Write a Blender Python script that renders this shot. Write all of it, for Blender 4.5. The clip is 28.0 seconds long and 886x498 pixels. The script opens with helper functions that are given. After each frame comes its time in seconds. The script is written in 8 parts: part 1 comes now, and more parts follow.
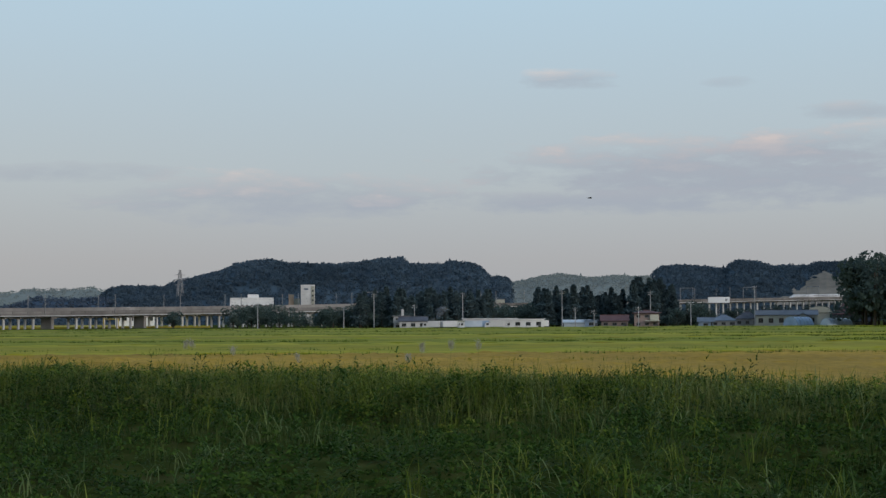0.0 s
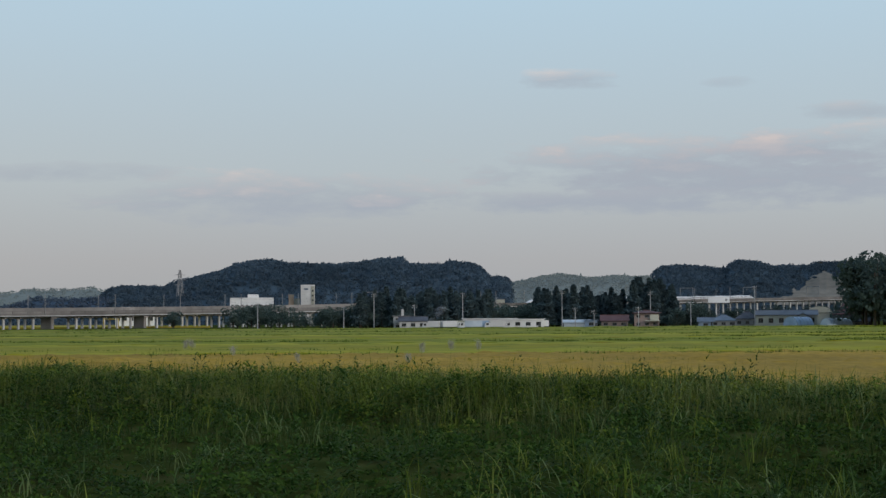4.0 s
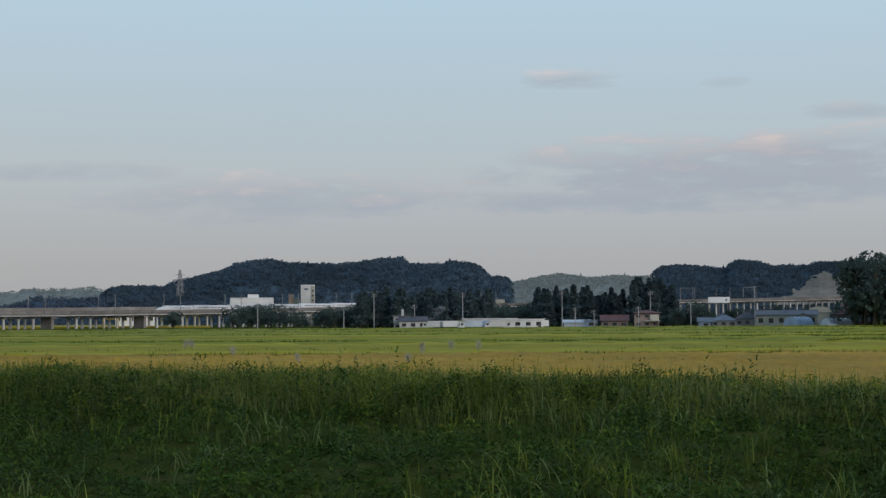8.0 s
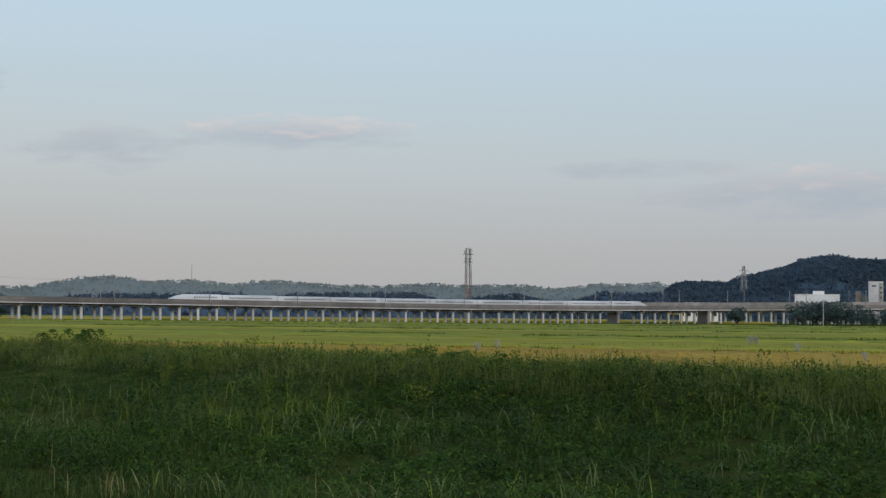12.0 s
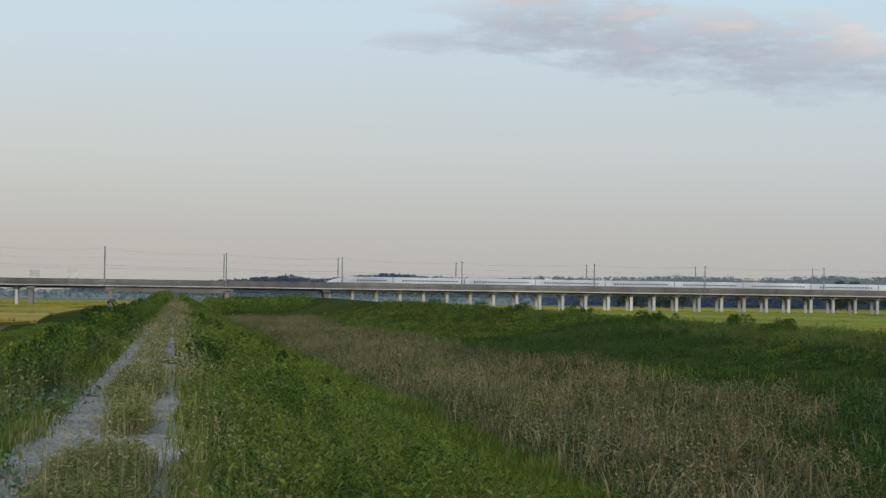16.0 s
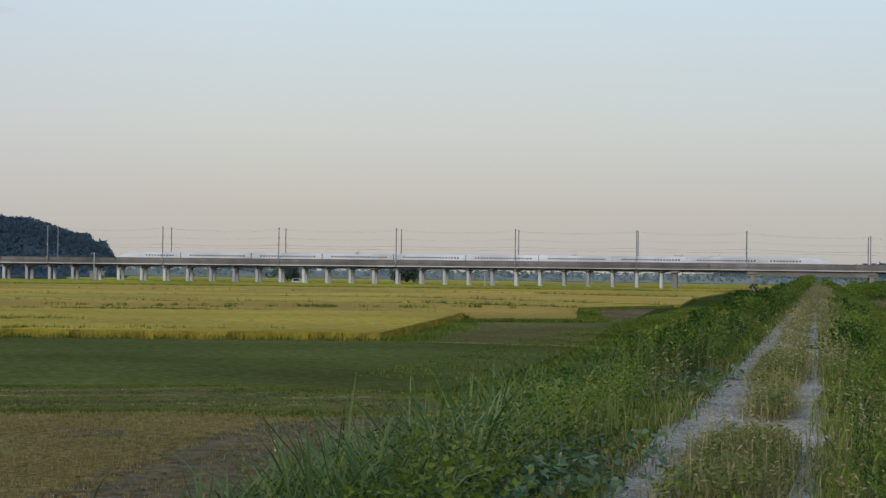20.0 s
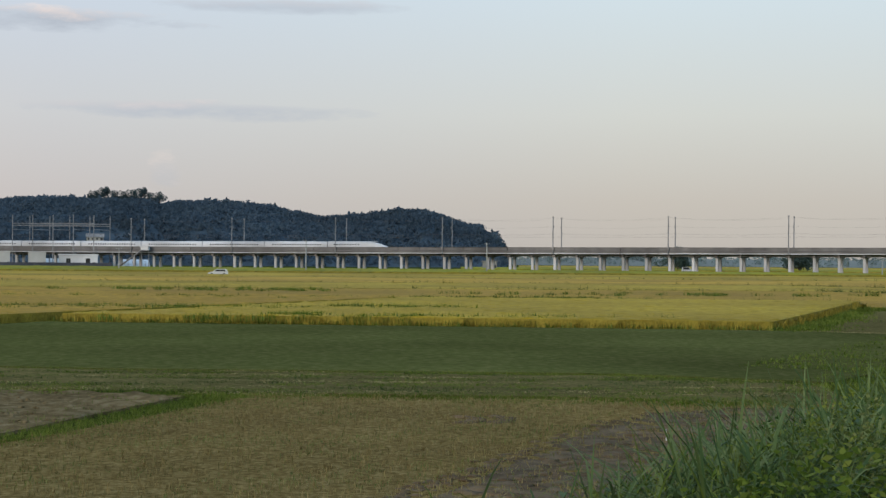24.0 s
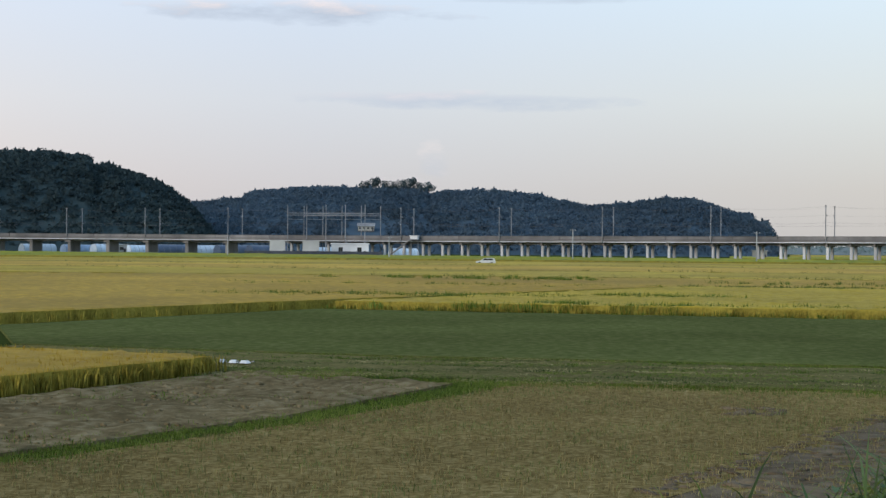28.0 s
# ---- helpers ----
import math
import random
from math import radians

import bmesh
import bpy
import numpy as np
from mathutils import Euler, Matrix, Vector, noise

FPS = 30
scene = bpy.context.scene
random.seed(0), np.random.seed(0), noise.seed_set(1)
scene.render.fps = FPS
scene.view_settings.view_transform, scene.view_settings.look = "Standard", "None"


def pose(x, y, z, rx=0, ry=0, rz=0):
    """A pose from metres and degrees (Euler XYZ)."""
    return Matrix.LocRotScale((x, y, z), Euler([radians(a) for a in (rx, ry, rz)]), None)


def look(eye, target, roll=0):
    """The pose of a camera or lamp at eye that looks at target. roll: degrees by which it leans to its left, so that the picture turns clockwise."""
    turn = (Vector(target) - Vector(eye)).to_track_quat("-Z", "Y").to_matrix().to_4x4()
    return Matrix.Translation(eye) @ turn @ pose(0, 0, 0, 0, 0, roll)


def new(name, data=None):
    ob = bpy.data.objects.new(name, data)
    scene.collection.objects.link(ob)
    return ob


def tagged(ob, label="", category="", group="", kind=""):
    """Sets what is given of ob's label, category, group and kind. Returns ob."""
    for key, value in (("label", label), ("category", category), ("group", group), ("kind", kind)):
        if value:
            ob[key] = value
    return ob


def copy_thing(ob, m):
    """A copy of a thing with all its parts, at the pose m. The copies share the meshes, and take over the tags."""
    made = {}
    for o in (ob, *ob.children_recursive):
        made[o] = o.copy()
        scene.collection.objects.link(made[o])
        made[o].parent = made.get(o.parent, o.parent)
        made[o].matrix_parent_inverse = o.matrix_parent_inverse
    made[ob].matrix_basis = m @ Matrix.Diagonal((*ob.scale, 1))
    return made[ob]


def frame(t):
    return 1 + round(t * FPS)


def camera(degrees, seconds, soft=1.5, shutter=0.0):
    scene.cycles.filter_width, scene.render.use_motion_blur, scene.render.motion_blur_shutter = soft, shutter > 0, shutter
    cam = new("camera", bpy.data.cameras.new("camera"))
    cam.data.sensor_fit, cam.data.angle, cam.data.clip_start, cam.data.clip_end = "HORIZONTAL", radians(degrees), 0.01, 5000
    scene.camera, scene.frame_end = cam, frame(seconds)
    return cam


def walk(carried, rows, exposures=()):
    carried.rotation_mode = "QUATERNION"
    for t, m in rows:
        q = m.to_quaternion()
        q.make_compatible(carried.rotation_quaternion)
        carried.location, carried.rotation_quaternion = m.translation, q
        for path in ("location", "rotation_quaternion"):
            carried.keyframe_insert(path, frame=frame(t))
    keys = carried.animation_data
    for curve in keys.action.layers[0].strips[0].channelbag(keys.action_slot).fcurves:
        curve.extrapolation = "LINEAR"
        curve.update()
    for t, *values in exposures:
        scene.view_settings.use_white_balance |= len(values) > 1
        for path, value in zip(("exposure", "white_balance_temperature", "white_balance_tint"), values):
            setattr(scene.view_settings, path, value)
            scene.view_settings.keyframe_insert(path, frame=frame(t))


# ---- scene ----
# ================= camera =================
EYE = 4.0          # metres above the paddies
cam = camera(29.98, 28.0, soft=1.4)
# seconds, yaw to the left, pitch up, lean to the right
ROWS = [
    (0, 0.000, 2.392, 0.350),
    (8.5, 0.001, 2.392, 0.346),
    (9, 0.634, 2.375, 0.411),
    (9.5, 3.009, 2.343, 0.098),
    (10, 7.801, 2.330, -0.180),
    (10.5, 10.613, 2.305, -0.280),
    (11, 16.848, 2.265, -0.400),
    (11.5, 18.791, 2.235, -0.480),
    (13.5, 26.451, 2.194, -0.207),
    (14, 31.836, 2.159, -0.335),
    (14.5, 36.959, 2.088, -0.366),
    (15, 42.499, 1.980, -0.481),
    (15.5, 45.965, 1.902, -0.585),
    (16, 51.251, 1.745, -0.783),
    (16.5, 56.369, 1.598, -0.848),
    (17, 60.780, 1.441, -0.961),
    (17.5, 63.257, 1.341, -0.865),
    (18, 65.069, 1.278, -0.840),
    (18.5, 65.293, 1.252, -0.796),
    (19, 68.198, 1.121, -0.763),
    (19.5, 71.363, 0.989, -0.811),
    (20, 73.200, 0.902, -0.795),
    (20.5, 76.110, 0.781, -0.784),
    (21, 78.518, 0.682, -0.762),
    (21.5, 80.331, 0.605, -0.745),
    (23.5, 83.449, 0.525, -0.368),
    (24, 86.618, 0.374, -0.438),
    (24.5, 89.157, 0.254, -0.460),
    (25, 90.796, 0.171, -0.437),
    (25.5, 91.144, 0.134, -0.392),
    (26, 91.459, 0.120, -0.415),
    (26.5, 92.298, 0.044, -0.421),
    (27, 94.933, -0.057, -0.431),
    (27.5, 95.586, -0.080, -0.435),
    (28, 95.834, -0.077, -0.498),
]
walk(cam, [(t, pose(0, 0, EYE, 90 + pitch, 0, yaw) @ pose(0, 0, 0, 0, 0, -roll)) for t, yaw, pitch, roll in ROWS],
     exposures=[(t, e, k, 10) for t, e, k in ((0.0, 0.0, 6500), (8.5, 0.0, 6500), (11.5, 0.1, 6500), (14.5, 0.2, 6500), (17.0, 0.22, 6500), (21.0, 0.25, 6540), (24.5, 0.34, 6600), (28.0, 0.52, 6250))])

# ================= layout =================
LEVEE = radians(60.3)                       # heading of the embankment path, to the left of +y
UX, UY = -math.sin(LEVEE), math.cos(LEVEE)  # along the path
LX, LY = -math.cos(LEVEE), -math.sin(LEVEE)  # to the left of the path


def polar(az, d):
    """Ground place at a bearing (degrees to the left of +y) and distance."""
    return -math.sin(radians(az)) * d, math.cos(radians(az)) * d


def along(u, l):
    return u * UX + l * LX, u * UY + l * LY


# cross-section of river and embankments: lateral offset, height
PROFILE_L = np.array([-4600.0, -52, -44.5, -39.5, -30, -23, -8.5, -6.5, -0.9, -0.1, 1.7, 2.3, 7.6, 9.4, 4600])
PROFILE_Z = np.array([0.0, 0, 1.75, 1.85, 0.5, 0.05, 0.0, 0.3, 2.15, 2.35, 2.35, 2.25, 0.45, 0, 0])


def rise(u, l=0.0):
    """Both embankments grow higher towards the railway bridge, the far one more."""
    k = np.interp(u, [110, 250, 480, 900], [0.0, 0.45, 1.0, 1.0])
    return 1 + k * np.where(np.asarray(l) < -20, 1.2, 0.5)


def ground_z(x, y):
    l = np.asarray(x) * LX + np.asarray(y) * LY
    return np.interp(l, PROFILE_L, PROFILE_Z) * rise(np.asarray(x) * UX + np.asarray(y) * UY, l)


# centre line of the railway: arc length s runs the way the train goes
DS = 4.0
S_GRID = np.arange(-1640.0, 980.0, DS)
_bend = np.interp(S_GRID, [-1500, -800, -400, -150, 150, 400, 900], [2.35, 2.42, 2.96, 3.92, 4.33, 4.37, 4.37]) * 1e-4
_zero = int(np.argmin(abs(S_GRID)))
_turn = np.cumsum(_bend) * DS
_turn = _turn - _turn[_zero] + radians(64.21)
_rx, _ry = np.cumsum(-np.cos(_turn)) * DS, np.cumsum(-np.sin(_turn)) * DS
_x0, _y0 = polar(66.5, 571.7)
RAIL_X, RAIL_Y = _rx - _rx[_zero] + _x0, _ry - _ry[_zero] + _y0
RAIL_N = _turn                               # bearing of the normal that points away from the river bend
TOP_S = [-1640, -1300, -1000, -800, -680, -600, -520, -430, -300, 0, 180, 340, 520, 980]
TOP_Z = [22.4, 18.0, 13.3, 9.8, 8.4, 7.9, 7.9, 8.7, 9.3, 9.2, 8.6, 8.0, 8.2, 8.5]


def rail(s, off=0.0):
    """Place on the railway: off metres towards the river side. x, y, parapet top z, heading as rz for a +y forward thing."""
    x, y, n = (float(np.interp(s, S_GRID, a)) for a in (RAIL_X, RAIL_Y, RAIL_N))
    z = float(np.interp(s, S_GRID, TOP_GRID))
    return x + math.sin(n) * off, y - math.cos(n) * off, z, math.degrees(n) + 90.0


TOP_GRID = np.convolve(np.pad(np.interp(S_GRID, TOP_S, TOP_Z), 20, mode="edge"), np.ones(41) / 41, mode="valid")

# ================= light =================
world = bpy.data.worlds.new("evening_sky")
scene.world = world
world.use_nodes = True
wn, wl = world.node_tree.nodes, world.node_tree.links
wn.clear()


def wmath(op, a, b=None, c=None, clamp=False):
    n = wn.new("ShaderNodeMath")
    n.operation, n.use_clamp = op, clamp
    for i, v in enumerate((a, b, c)):
        if v is None:
            continue
        if isinstance(v, (int, float)):
            n.inputs[i].default_value = v
        else:
            wl.new(v, n.inputs[i])
    return n.outputs[0]


def wmix(fac, a, b, blend="MIX"):
    n = wn.new("ShaderNodeMix")
    n.data_type, n.blend_type = "RGBA", blend
    for sock, v in ((n.inputs[0], fac), (n.inputs[6], a), (n.inputs[7], b)):
        if isinstance(v, (int, float)):
            sock.default_value = v
        elif isinstance(v, tuple):
            sock.default_value = (*v, 1)
        else:
            wl.new(v, sock)
    return n.outputs[2]


def wramp(fac, stops):
    n = wn.new("ShaderNodeValToRGB")
    r = n.color_ramp
    while len(r.elements) < len(stops):
        r.elements.new(0.5)
    for e, (p, col) in zip(r.elements, stops):
        e.position, e.color = p, (*col, 1)
    wl.new(fac, n.inputs[0])
    return n.outputs[0]


coord = wn.new("ShaderNodeTexCoord")
sep = wn.new("ShaderNodeSeparateXYZ")
wl.new(coord.outputs["Generated"], sep.inputs[0])
sx, sy, sz = sep.outputs
sky_az = wmath("MULTIPLY", wmath("ARCTAN2", wmath("MULTIPLY", sx, -1.0), sy), 57.29578)
sky_el = wmath("MULTIPLY", wmath("ARCSINE", sz), 57.29578)
# the dusk sky: clear air by the sky model, haze low down that warms towards the set sun's side
air = wn.new("ShaderNodeTexSky")
air.sky_type, air.sun_disc = "NISHITA", False
air.sun_elevation, air.sun_rotation, air.air_density, air.dust_density = radians(3.0), radians(-130), 1.0, 2.0
el01 = wmath("DIVIDE", sky_el, 40.0, clamp=True)
east = wramp(el01, [(0.0, (0.39, 0.40, 0.415)), (0.05, (0.43, 0.44, 0.455)), (0.125, (0.475, 0.54, 0.58)), (0.275, (0.475, 0.635, 0.755)), (0.55, (0.36, 0.52, 0.68)), (1.0, (0.28, 0.43, 0.62))])
west = wramp(el01, [(0.0, (0.425, 0.40, 0.37)), (0.05, (0.465, 0.445, 0.41)), (0.125, (0.53, 0.555, 0.54)), (0.24, (0.53, 0.635, 0.705)), (0.55, (0.42, 0.55, 0.69)), (1.0, (0.32, 0.46, 0.64))])
turned = wmath("MULTIPLY", wmath("SUBTRACT", sky_az, 5.0), 1 / 65.0, clamp=True)
late = wramp(el01, [(0.0, (0.405, 0.398, 0.405)), (0.05, (0.44, 0.438, 0.45)), (0.125, (0.475, 0.507, 0.545)), (0.24, (0.475, 0.56, 0.67)), (0.55, (0.40, 0.52, 0.69)), (1.0, (0.31, 0.45, 0.64))])
beyond = wmath("MULTIPLY", wmath("SUBTRACT", sky_az, 80.0), 1 / 20.0, clamp=True)
base = wmix(beyond, wmix(turned, east, west), late)
base = wmix(0.06, base, wmix(1.0, air.outputs[0], (0.12, 0.12, 0.12), "MULTIPLY"))
# clouds: bearing, height, half width, half height, strength, warmth of the lit rims
CLOUDS = [(5.5, 4.2, 6.5, 0.9, 0.75, 0.5), (2.6, 3.95, 1.2, 0.35, 0.5, 0.75), (-8.5, 5.2, 7.0, 1.1, 0.85, 0.5), (-5.0, 4.0, 7.0, 0.4, 0.75, 0.1),
          (-14.0, 5.6, 4.5, 0.9, 0.8, 0.6), (-4.4, 8.2, 1.8, 0.35, 0.55, 0.8), (-9.9, 8.0, 0.9, 0.2, 0.3, 0.2), (12.5, 5.0, 3.4, 0.35, 0.5, 0.1), (-14.0, 6.9, 2.4, 0.3, 0.5, 0.3), (-12.0, 4.7, 7.5, 1.0, 0.8, 0.15), (-7.0, 3.95, 6.0, 0.45, 0.7, 0.1),
          (24.5, 6.2, 4.2, 0.6, 0.65, 1.0), (31.0, 5.6, 2.8, 0.75, 0.65, 0.2), (38.0, 8.0, 3.6, 1.2, 0.85, 0.8), (42.5, 8.8, 5.0, 1.5, 0.95, 0.7), (47.5, 9.6, 4.0, 1.2, 0.9, 0.7), (51.0, 8.9, 2.5, 0.5, 0.7, 0.4), (35.4, 9.1, 1.0, 0.35, 0.7, 1.6), (45.0, 11.0, 6.0, 0.9, 0.7, 0.8),
          (101.0, 8.0, 5.5, 0.4, 0.9, 0.7), (94.5, 5.05, 6.0, 0.33, 0.65, 0.4), (96.2, 3.0, 0.6, 0.6, 0.3, 1.2), (92.0, 8.6, 4.0, 0.25, 0.6, 0.2)]
wob = wn.new("ShaderNodeCombineXYZ")
wl.new(wmath("MULTIPLY", sky_az, 0.35), wob.inputs[0])
wl.new(wmath("MULTIPLY", sky_el, 1.3), wob.inputs[1])
fluff = wn.new("ShaderNodeTexNoise")
fluff.inputs["Scale"].default_value, fluff.inputs["Detail"].default_value, fluff.inputs["Roughness"].default_value = 1.1, 7.0, 0.62
wl.new(wob.outputs[0], fluff.inputs["Vector"])
ripple = wmath("SUBTRACT", fluff.outputs[0], 0.5)
sky = base
for az, el, wid, hei, force, warm in CLOUDS:
    dx = wmath("DIVIDE", wmath("SUBTRACT", sky_az, az), wid)
    dy = wmath("DIVIDE", wmath("SUBTRACT", sky_el, el), hei)
    far2 = wmath("ADD", wmath("MULTIPLY", dx, dx), wmath("MULTIPLY", dy, dy))
    body = wmath("SUBTRACT", wmath("ADD", 1.15, wmath("MULTIPLY", ripple, 4.2)), far2)
    fac = wmath("MULTIPLY", wmath("MULTIPLY", body, 0.8, clamp=True), force, clamp=True)
    rim = wmath("MULTIPLY", wmath("ADD", wmath("ADD", wmath("MULTIPLY", dy, 0.7), wmath("MULTIPLY", ripple, 3.0)), max(0.0, warm - 0.9)), warm, clamp=True)
    cloud = wmix(rim, (0.37, 0.412, 0.475), (0.80, 0.66, 0.59))
    sky = wmix(fac, sky, cloud)
out = wn.new("ShaderNodeOutputWorld")
bg = wn.new("ShaderNodeBackground")
bg.inputs[1].default_value = 1.0
wl.new(sky, bg.inputs[0])
wl.new(bg.outputs[0], out.inputs[0])

sun = new("low_sun", bpy.data.lights.new("low_sun", "SUN"))
sun.data.energy, sun.data.angle, sun.data.color = 1.4, radians(25), (1.0, 0.86, 0.74)
sun.matrix_world = look((60, -60, 30), (0, 0, 0))

# ================= materials =================


def material(name, cols, scale=1.0, rough=0.8, bump=0.0, bump_scale=None, metal=0.0, island=0.0, detail=6.0, big=None, spec=0.3, stretch=(1, 1, 1), obj=0.0):
    """Noise between colours, with a second, larger noise that shifts the value, optional variation per piece, and relief."""
    m = bpy.data.materials.new(name)
    m.use_nodes = True
    n, l = m.node_tree.nodes, m.node_tree.links
    b = n["Principled BSDF"]
    b.inputs["Roughness"].default_value, b.inputs["Metallic"].default_value = rough, metal
    b.inputs["Specular IOR Level"].default_value = spec
    tc = n.new("ShaderNodeNewGeometry")
    mp = n.new("ShaderNodeMapping")
    mp.inputs["Scale"].default_value = stretch
    l.new(tc.outputs["Position"], mp.inputs[0])
    a = n.new("ShaderNodeTexNoise")
    a.inputs["Scale"].default_value, a.inputs["Detail"].default_value = scale, detail
    l.new(mp.outputs[0], a.inputs["Vector"])
    ramp = n.new("ShaderNodeValToRGB")
    r = ramp.color_ramp
    while len(r.elements) < len(cols):
        r.elements.new(0.5)
    for i, (e, c) in enumerate(zip(r.elements, cols)):
        e.position, e.color = 0.3 + 0.4 * i / max(1, len(cols) - 1), (*c, 1)
    fac = a.outputs[0]

    def addm(x, y, k):
        q = n.new("ShaderNodeMath")
        q.operation = "MULTIPLY_ADD"
        l.new(y, q.inputs[0])
        q.inputs[1].default_value = k
        l.new(x, q.inputs[2])
        s = n.new("ShaderNodeMath")
        s.operation = "SUBTRACT"
        l.new(q.outputs[0], s.inputs[0])
        s.inputs[1].default_value = k / 2
        return s.outputs[0]
    if island:
        fac = addm(fac, tc.outputs["Random Per Island"], island)
    if obj:
        oi = n.new("ShaderNodeObjectInfo")
        fac = addm(fac, oi.outputs["Random"], obj)
    l.new(fac, ramp.inputs[0])
    col = ramp.outputs[0]
    c2 = n.new("ShaderNodeTexNoise")
    c2.inputs["Scale"].default_value = big if big else scale / 9
    l.new(mp.outputs[0], c2.inputs["Vector"])
    hs = n.new("ShaderNodeHueSaturation")
    v2 = n.new("ShaderNodeMapRange")
    v2.inputs[1].default_value, v2.inputs[2].default_value, v2.inputs[3].default_value, v2.inputs[4].default_value = 0.3, 0.7, 0.74, 1.26
    l.new(c2.outputs[0], v2.inputs[0])
    l.new(v2.outputs[0], hs.inputs["Value"])
    l.new(col, hs.inputs["Color"])
    l.new(hs.outputs[0], b.inputs["Base Color"])
    if bump:
        bm_ = n.new("ShaderNodeBump")
        bm_.inputs["Strength"].default_value, bm_.inputs["Distance"].default_value = min(1.0, bump), max(0.02, 0.3 / (bump_scale or scale * 3))
        bn = n.new("ShaderNodeTexNoise")
        bn.inputs["Scale"].default_value, bn.inputs["Detail"].default_value = bump_scale or scale * 3, 4
        l.new(mp.outputs[0], bn.inputs["Vector"])
        l.new(bn.outputs[0], bm_.inputs["Height"])
        l.new(bm_.outputs[0], b.inputs["Normal"])
    return m


def leafy(name, cols, scale, island=0.5, rough=0.6, glow=0.25, big=None, stretch=(1, 1, 1)):
    """Foliage: colours per blade, a little light through the leaf."""
    m = material(name, cols, scale, rough, island=island, big=big, spec=0.04, stretch=stretch)
    n, l = m.node_tree.nodes, m.node_tree.links
    b = n["Principled BSDF"]
    tr = n.new("ShaderNodeBsdfTranslucent")
    src = b.inputs["Base Color"].links[0].from_socket
    l.new(src, tr.inputs["Color"])
    mx = n.new("ShaderNodeMixShader")
    mx.inputs[0].default_value = glow
    l.new(b.outputs[0], mx.inputs[1])
    l.new(tr.outputs[0], mx.inputs[2])
    l.new(mx.outputs[0], n["Material Output"].inputs[0])
    return m


M_GROUND = material("meadow_soil", [(0.034, 0.046, 0.012), (0.050, 0.065, 0.016), (0.075, 0.08, 0.028)], 0.9, 0.95, bump=0.6, bump_scale=2.0, big=0.02, spec=0.0)
M_RICE = leafy("ripe_rice", [(0.30, 0.226, 0.021), (0.41, 0.285, 0.025), (0.49, 0.345, 0.037)], 1.2, island=0.35, glow=0.15, big=0.03)
M_RICE_TAN = leafy("riper_rice", [(0.36, 0.222, 0.023), (0.465, 0.286, 0.030), (0.52, 0.33, 0.043)], 1.2, island=0.35, glow=0.15, big=0.03)
M_RICE_GREEN = leafy("unripe_rice", [(0.195, 0.212, 0.008), (0.262, 0.262, 0.010), (0.365, 0.318, 0.015)], 0.4, island=0.3, glow=0.15, big=0.03, stretch=(0.12, 1.0, 1.0))
M_MEADOW = material("mown_meadow", [(0.070, 0.076, 0.026), (0.090, 0.100, 0.030), (0.13, 0.126, 0.048)], 3.0, 0.95, bump=0.15, bump_scale=12, big=0.045, spec=0.0)
M_OLIVE = material("olive_fallow", [(0.085, 0.082, 0.030), (0.125, 0.108, 0.042), (0.175, 0.142, 0.062)], 4.0, 0.95, bump=0.8, bump_scale=6, big=0.08, spec=0.0)
M_STUBBLE = material("stubble_soil", [(0.105, 0.073, 0.025), (0.172, 0.123, 0.046), (0.275, 0.208, 0.088)], 7.0, 0.95, bump=0.5, bump_scale=9, big=0.1, spec=0.0)
M_MUD = material("churned_mud", [(0.075, 0.052, 0.028), (0.115, 0.082, 0.046), (0.165, 0.12, 0.07)], 2.0, 0.9, bump=0.6, spec=0.1)
M_TILLED = material("tilled_soil", [(0.10, 0.074, 0.036), (0.155, 0.115, 0.058), (0.225, 0.178, 0.10)], 2.6, 0.95, bump=1.0, bump_scale=7, big=0.15, spec=0.0)
M_CONCRETE = material("weathered_concrete", [(0.19, 0.178, 0.165), (0.24, 0.225, 0.21), (0.29, 0.275, 0.255)], 0.25, 0.85, bump=0.2, bump_scale=3, big=0.03, stretch=(1, 1, 0.4), obj=0.25, spec=0.1)
M_SOOTED = material("sooted_parapet_concrete", [(0.145, 0.137, 0.13), (0.185, 0.175, 0.166), (0.235, 0.222, 0.21)], 0.25, 0.85, bump=0.2, bump_scale=3, big=0.03, stretch=(1, 1, 0.4), obj=0.25, spec=0.1)
M_PIER = material("pale_concrete", [(0.44, 0.435, 0.43), (0.52, 0.515, 0.51), (0.59, 0.585, 0.58)], 0.5, 0.85, bump=0.2, bump_scale=3, stretch=(1, 1, 0.3), obj=0.3, spec=0.1)
M_GREYCAP = material("dark_grey_concrete", [(0.115, 0.11, 0.108), (0.15, 0.143, 0.14), (0.19, 0.18, 0.175)], 0.4, 0.9, bump=0.2, bump_scale=3, obj=0.2, spec=0.1)
M_POLE = material("pale_pole_concrete", [(0.30, 0.305, 0.31), (0.38, 0.385, 0.39)], 1.0, 0.85, spec=0.1)
M_STEEL = material("galvanised_steel", [(0.20, 0.205, 0.21), (0.27, 0.275, 0.28)], 2.0, 0.55, metal=0.2)
M_DARKSTEEL = material("dark_steel", [(0.05, 0.05, 0.055), (0.08, 0.08, 0.085)], 2.0, 0.6, metal=0.3)
M_STEM = leafy("rice_stems", [(0.20, 0.165, 0.026), (0.28, 0.22, 0.036), (0.36, 0.28, 0.050)], 6.0, island=0.6, glow=0.1)
M_WIRE = material("wire", [(0.06, 0.06, 0.065), (0.09, 0.09, 0.095)], 2.0, 0.5, metal=0.5)

# ================= mesh helpers =================


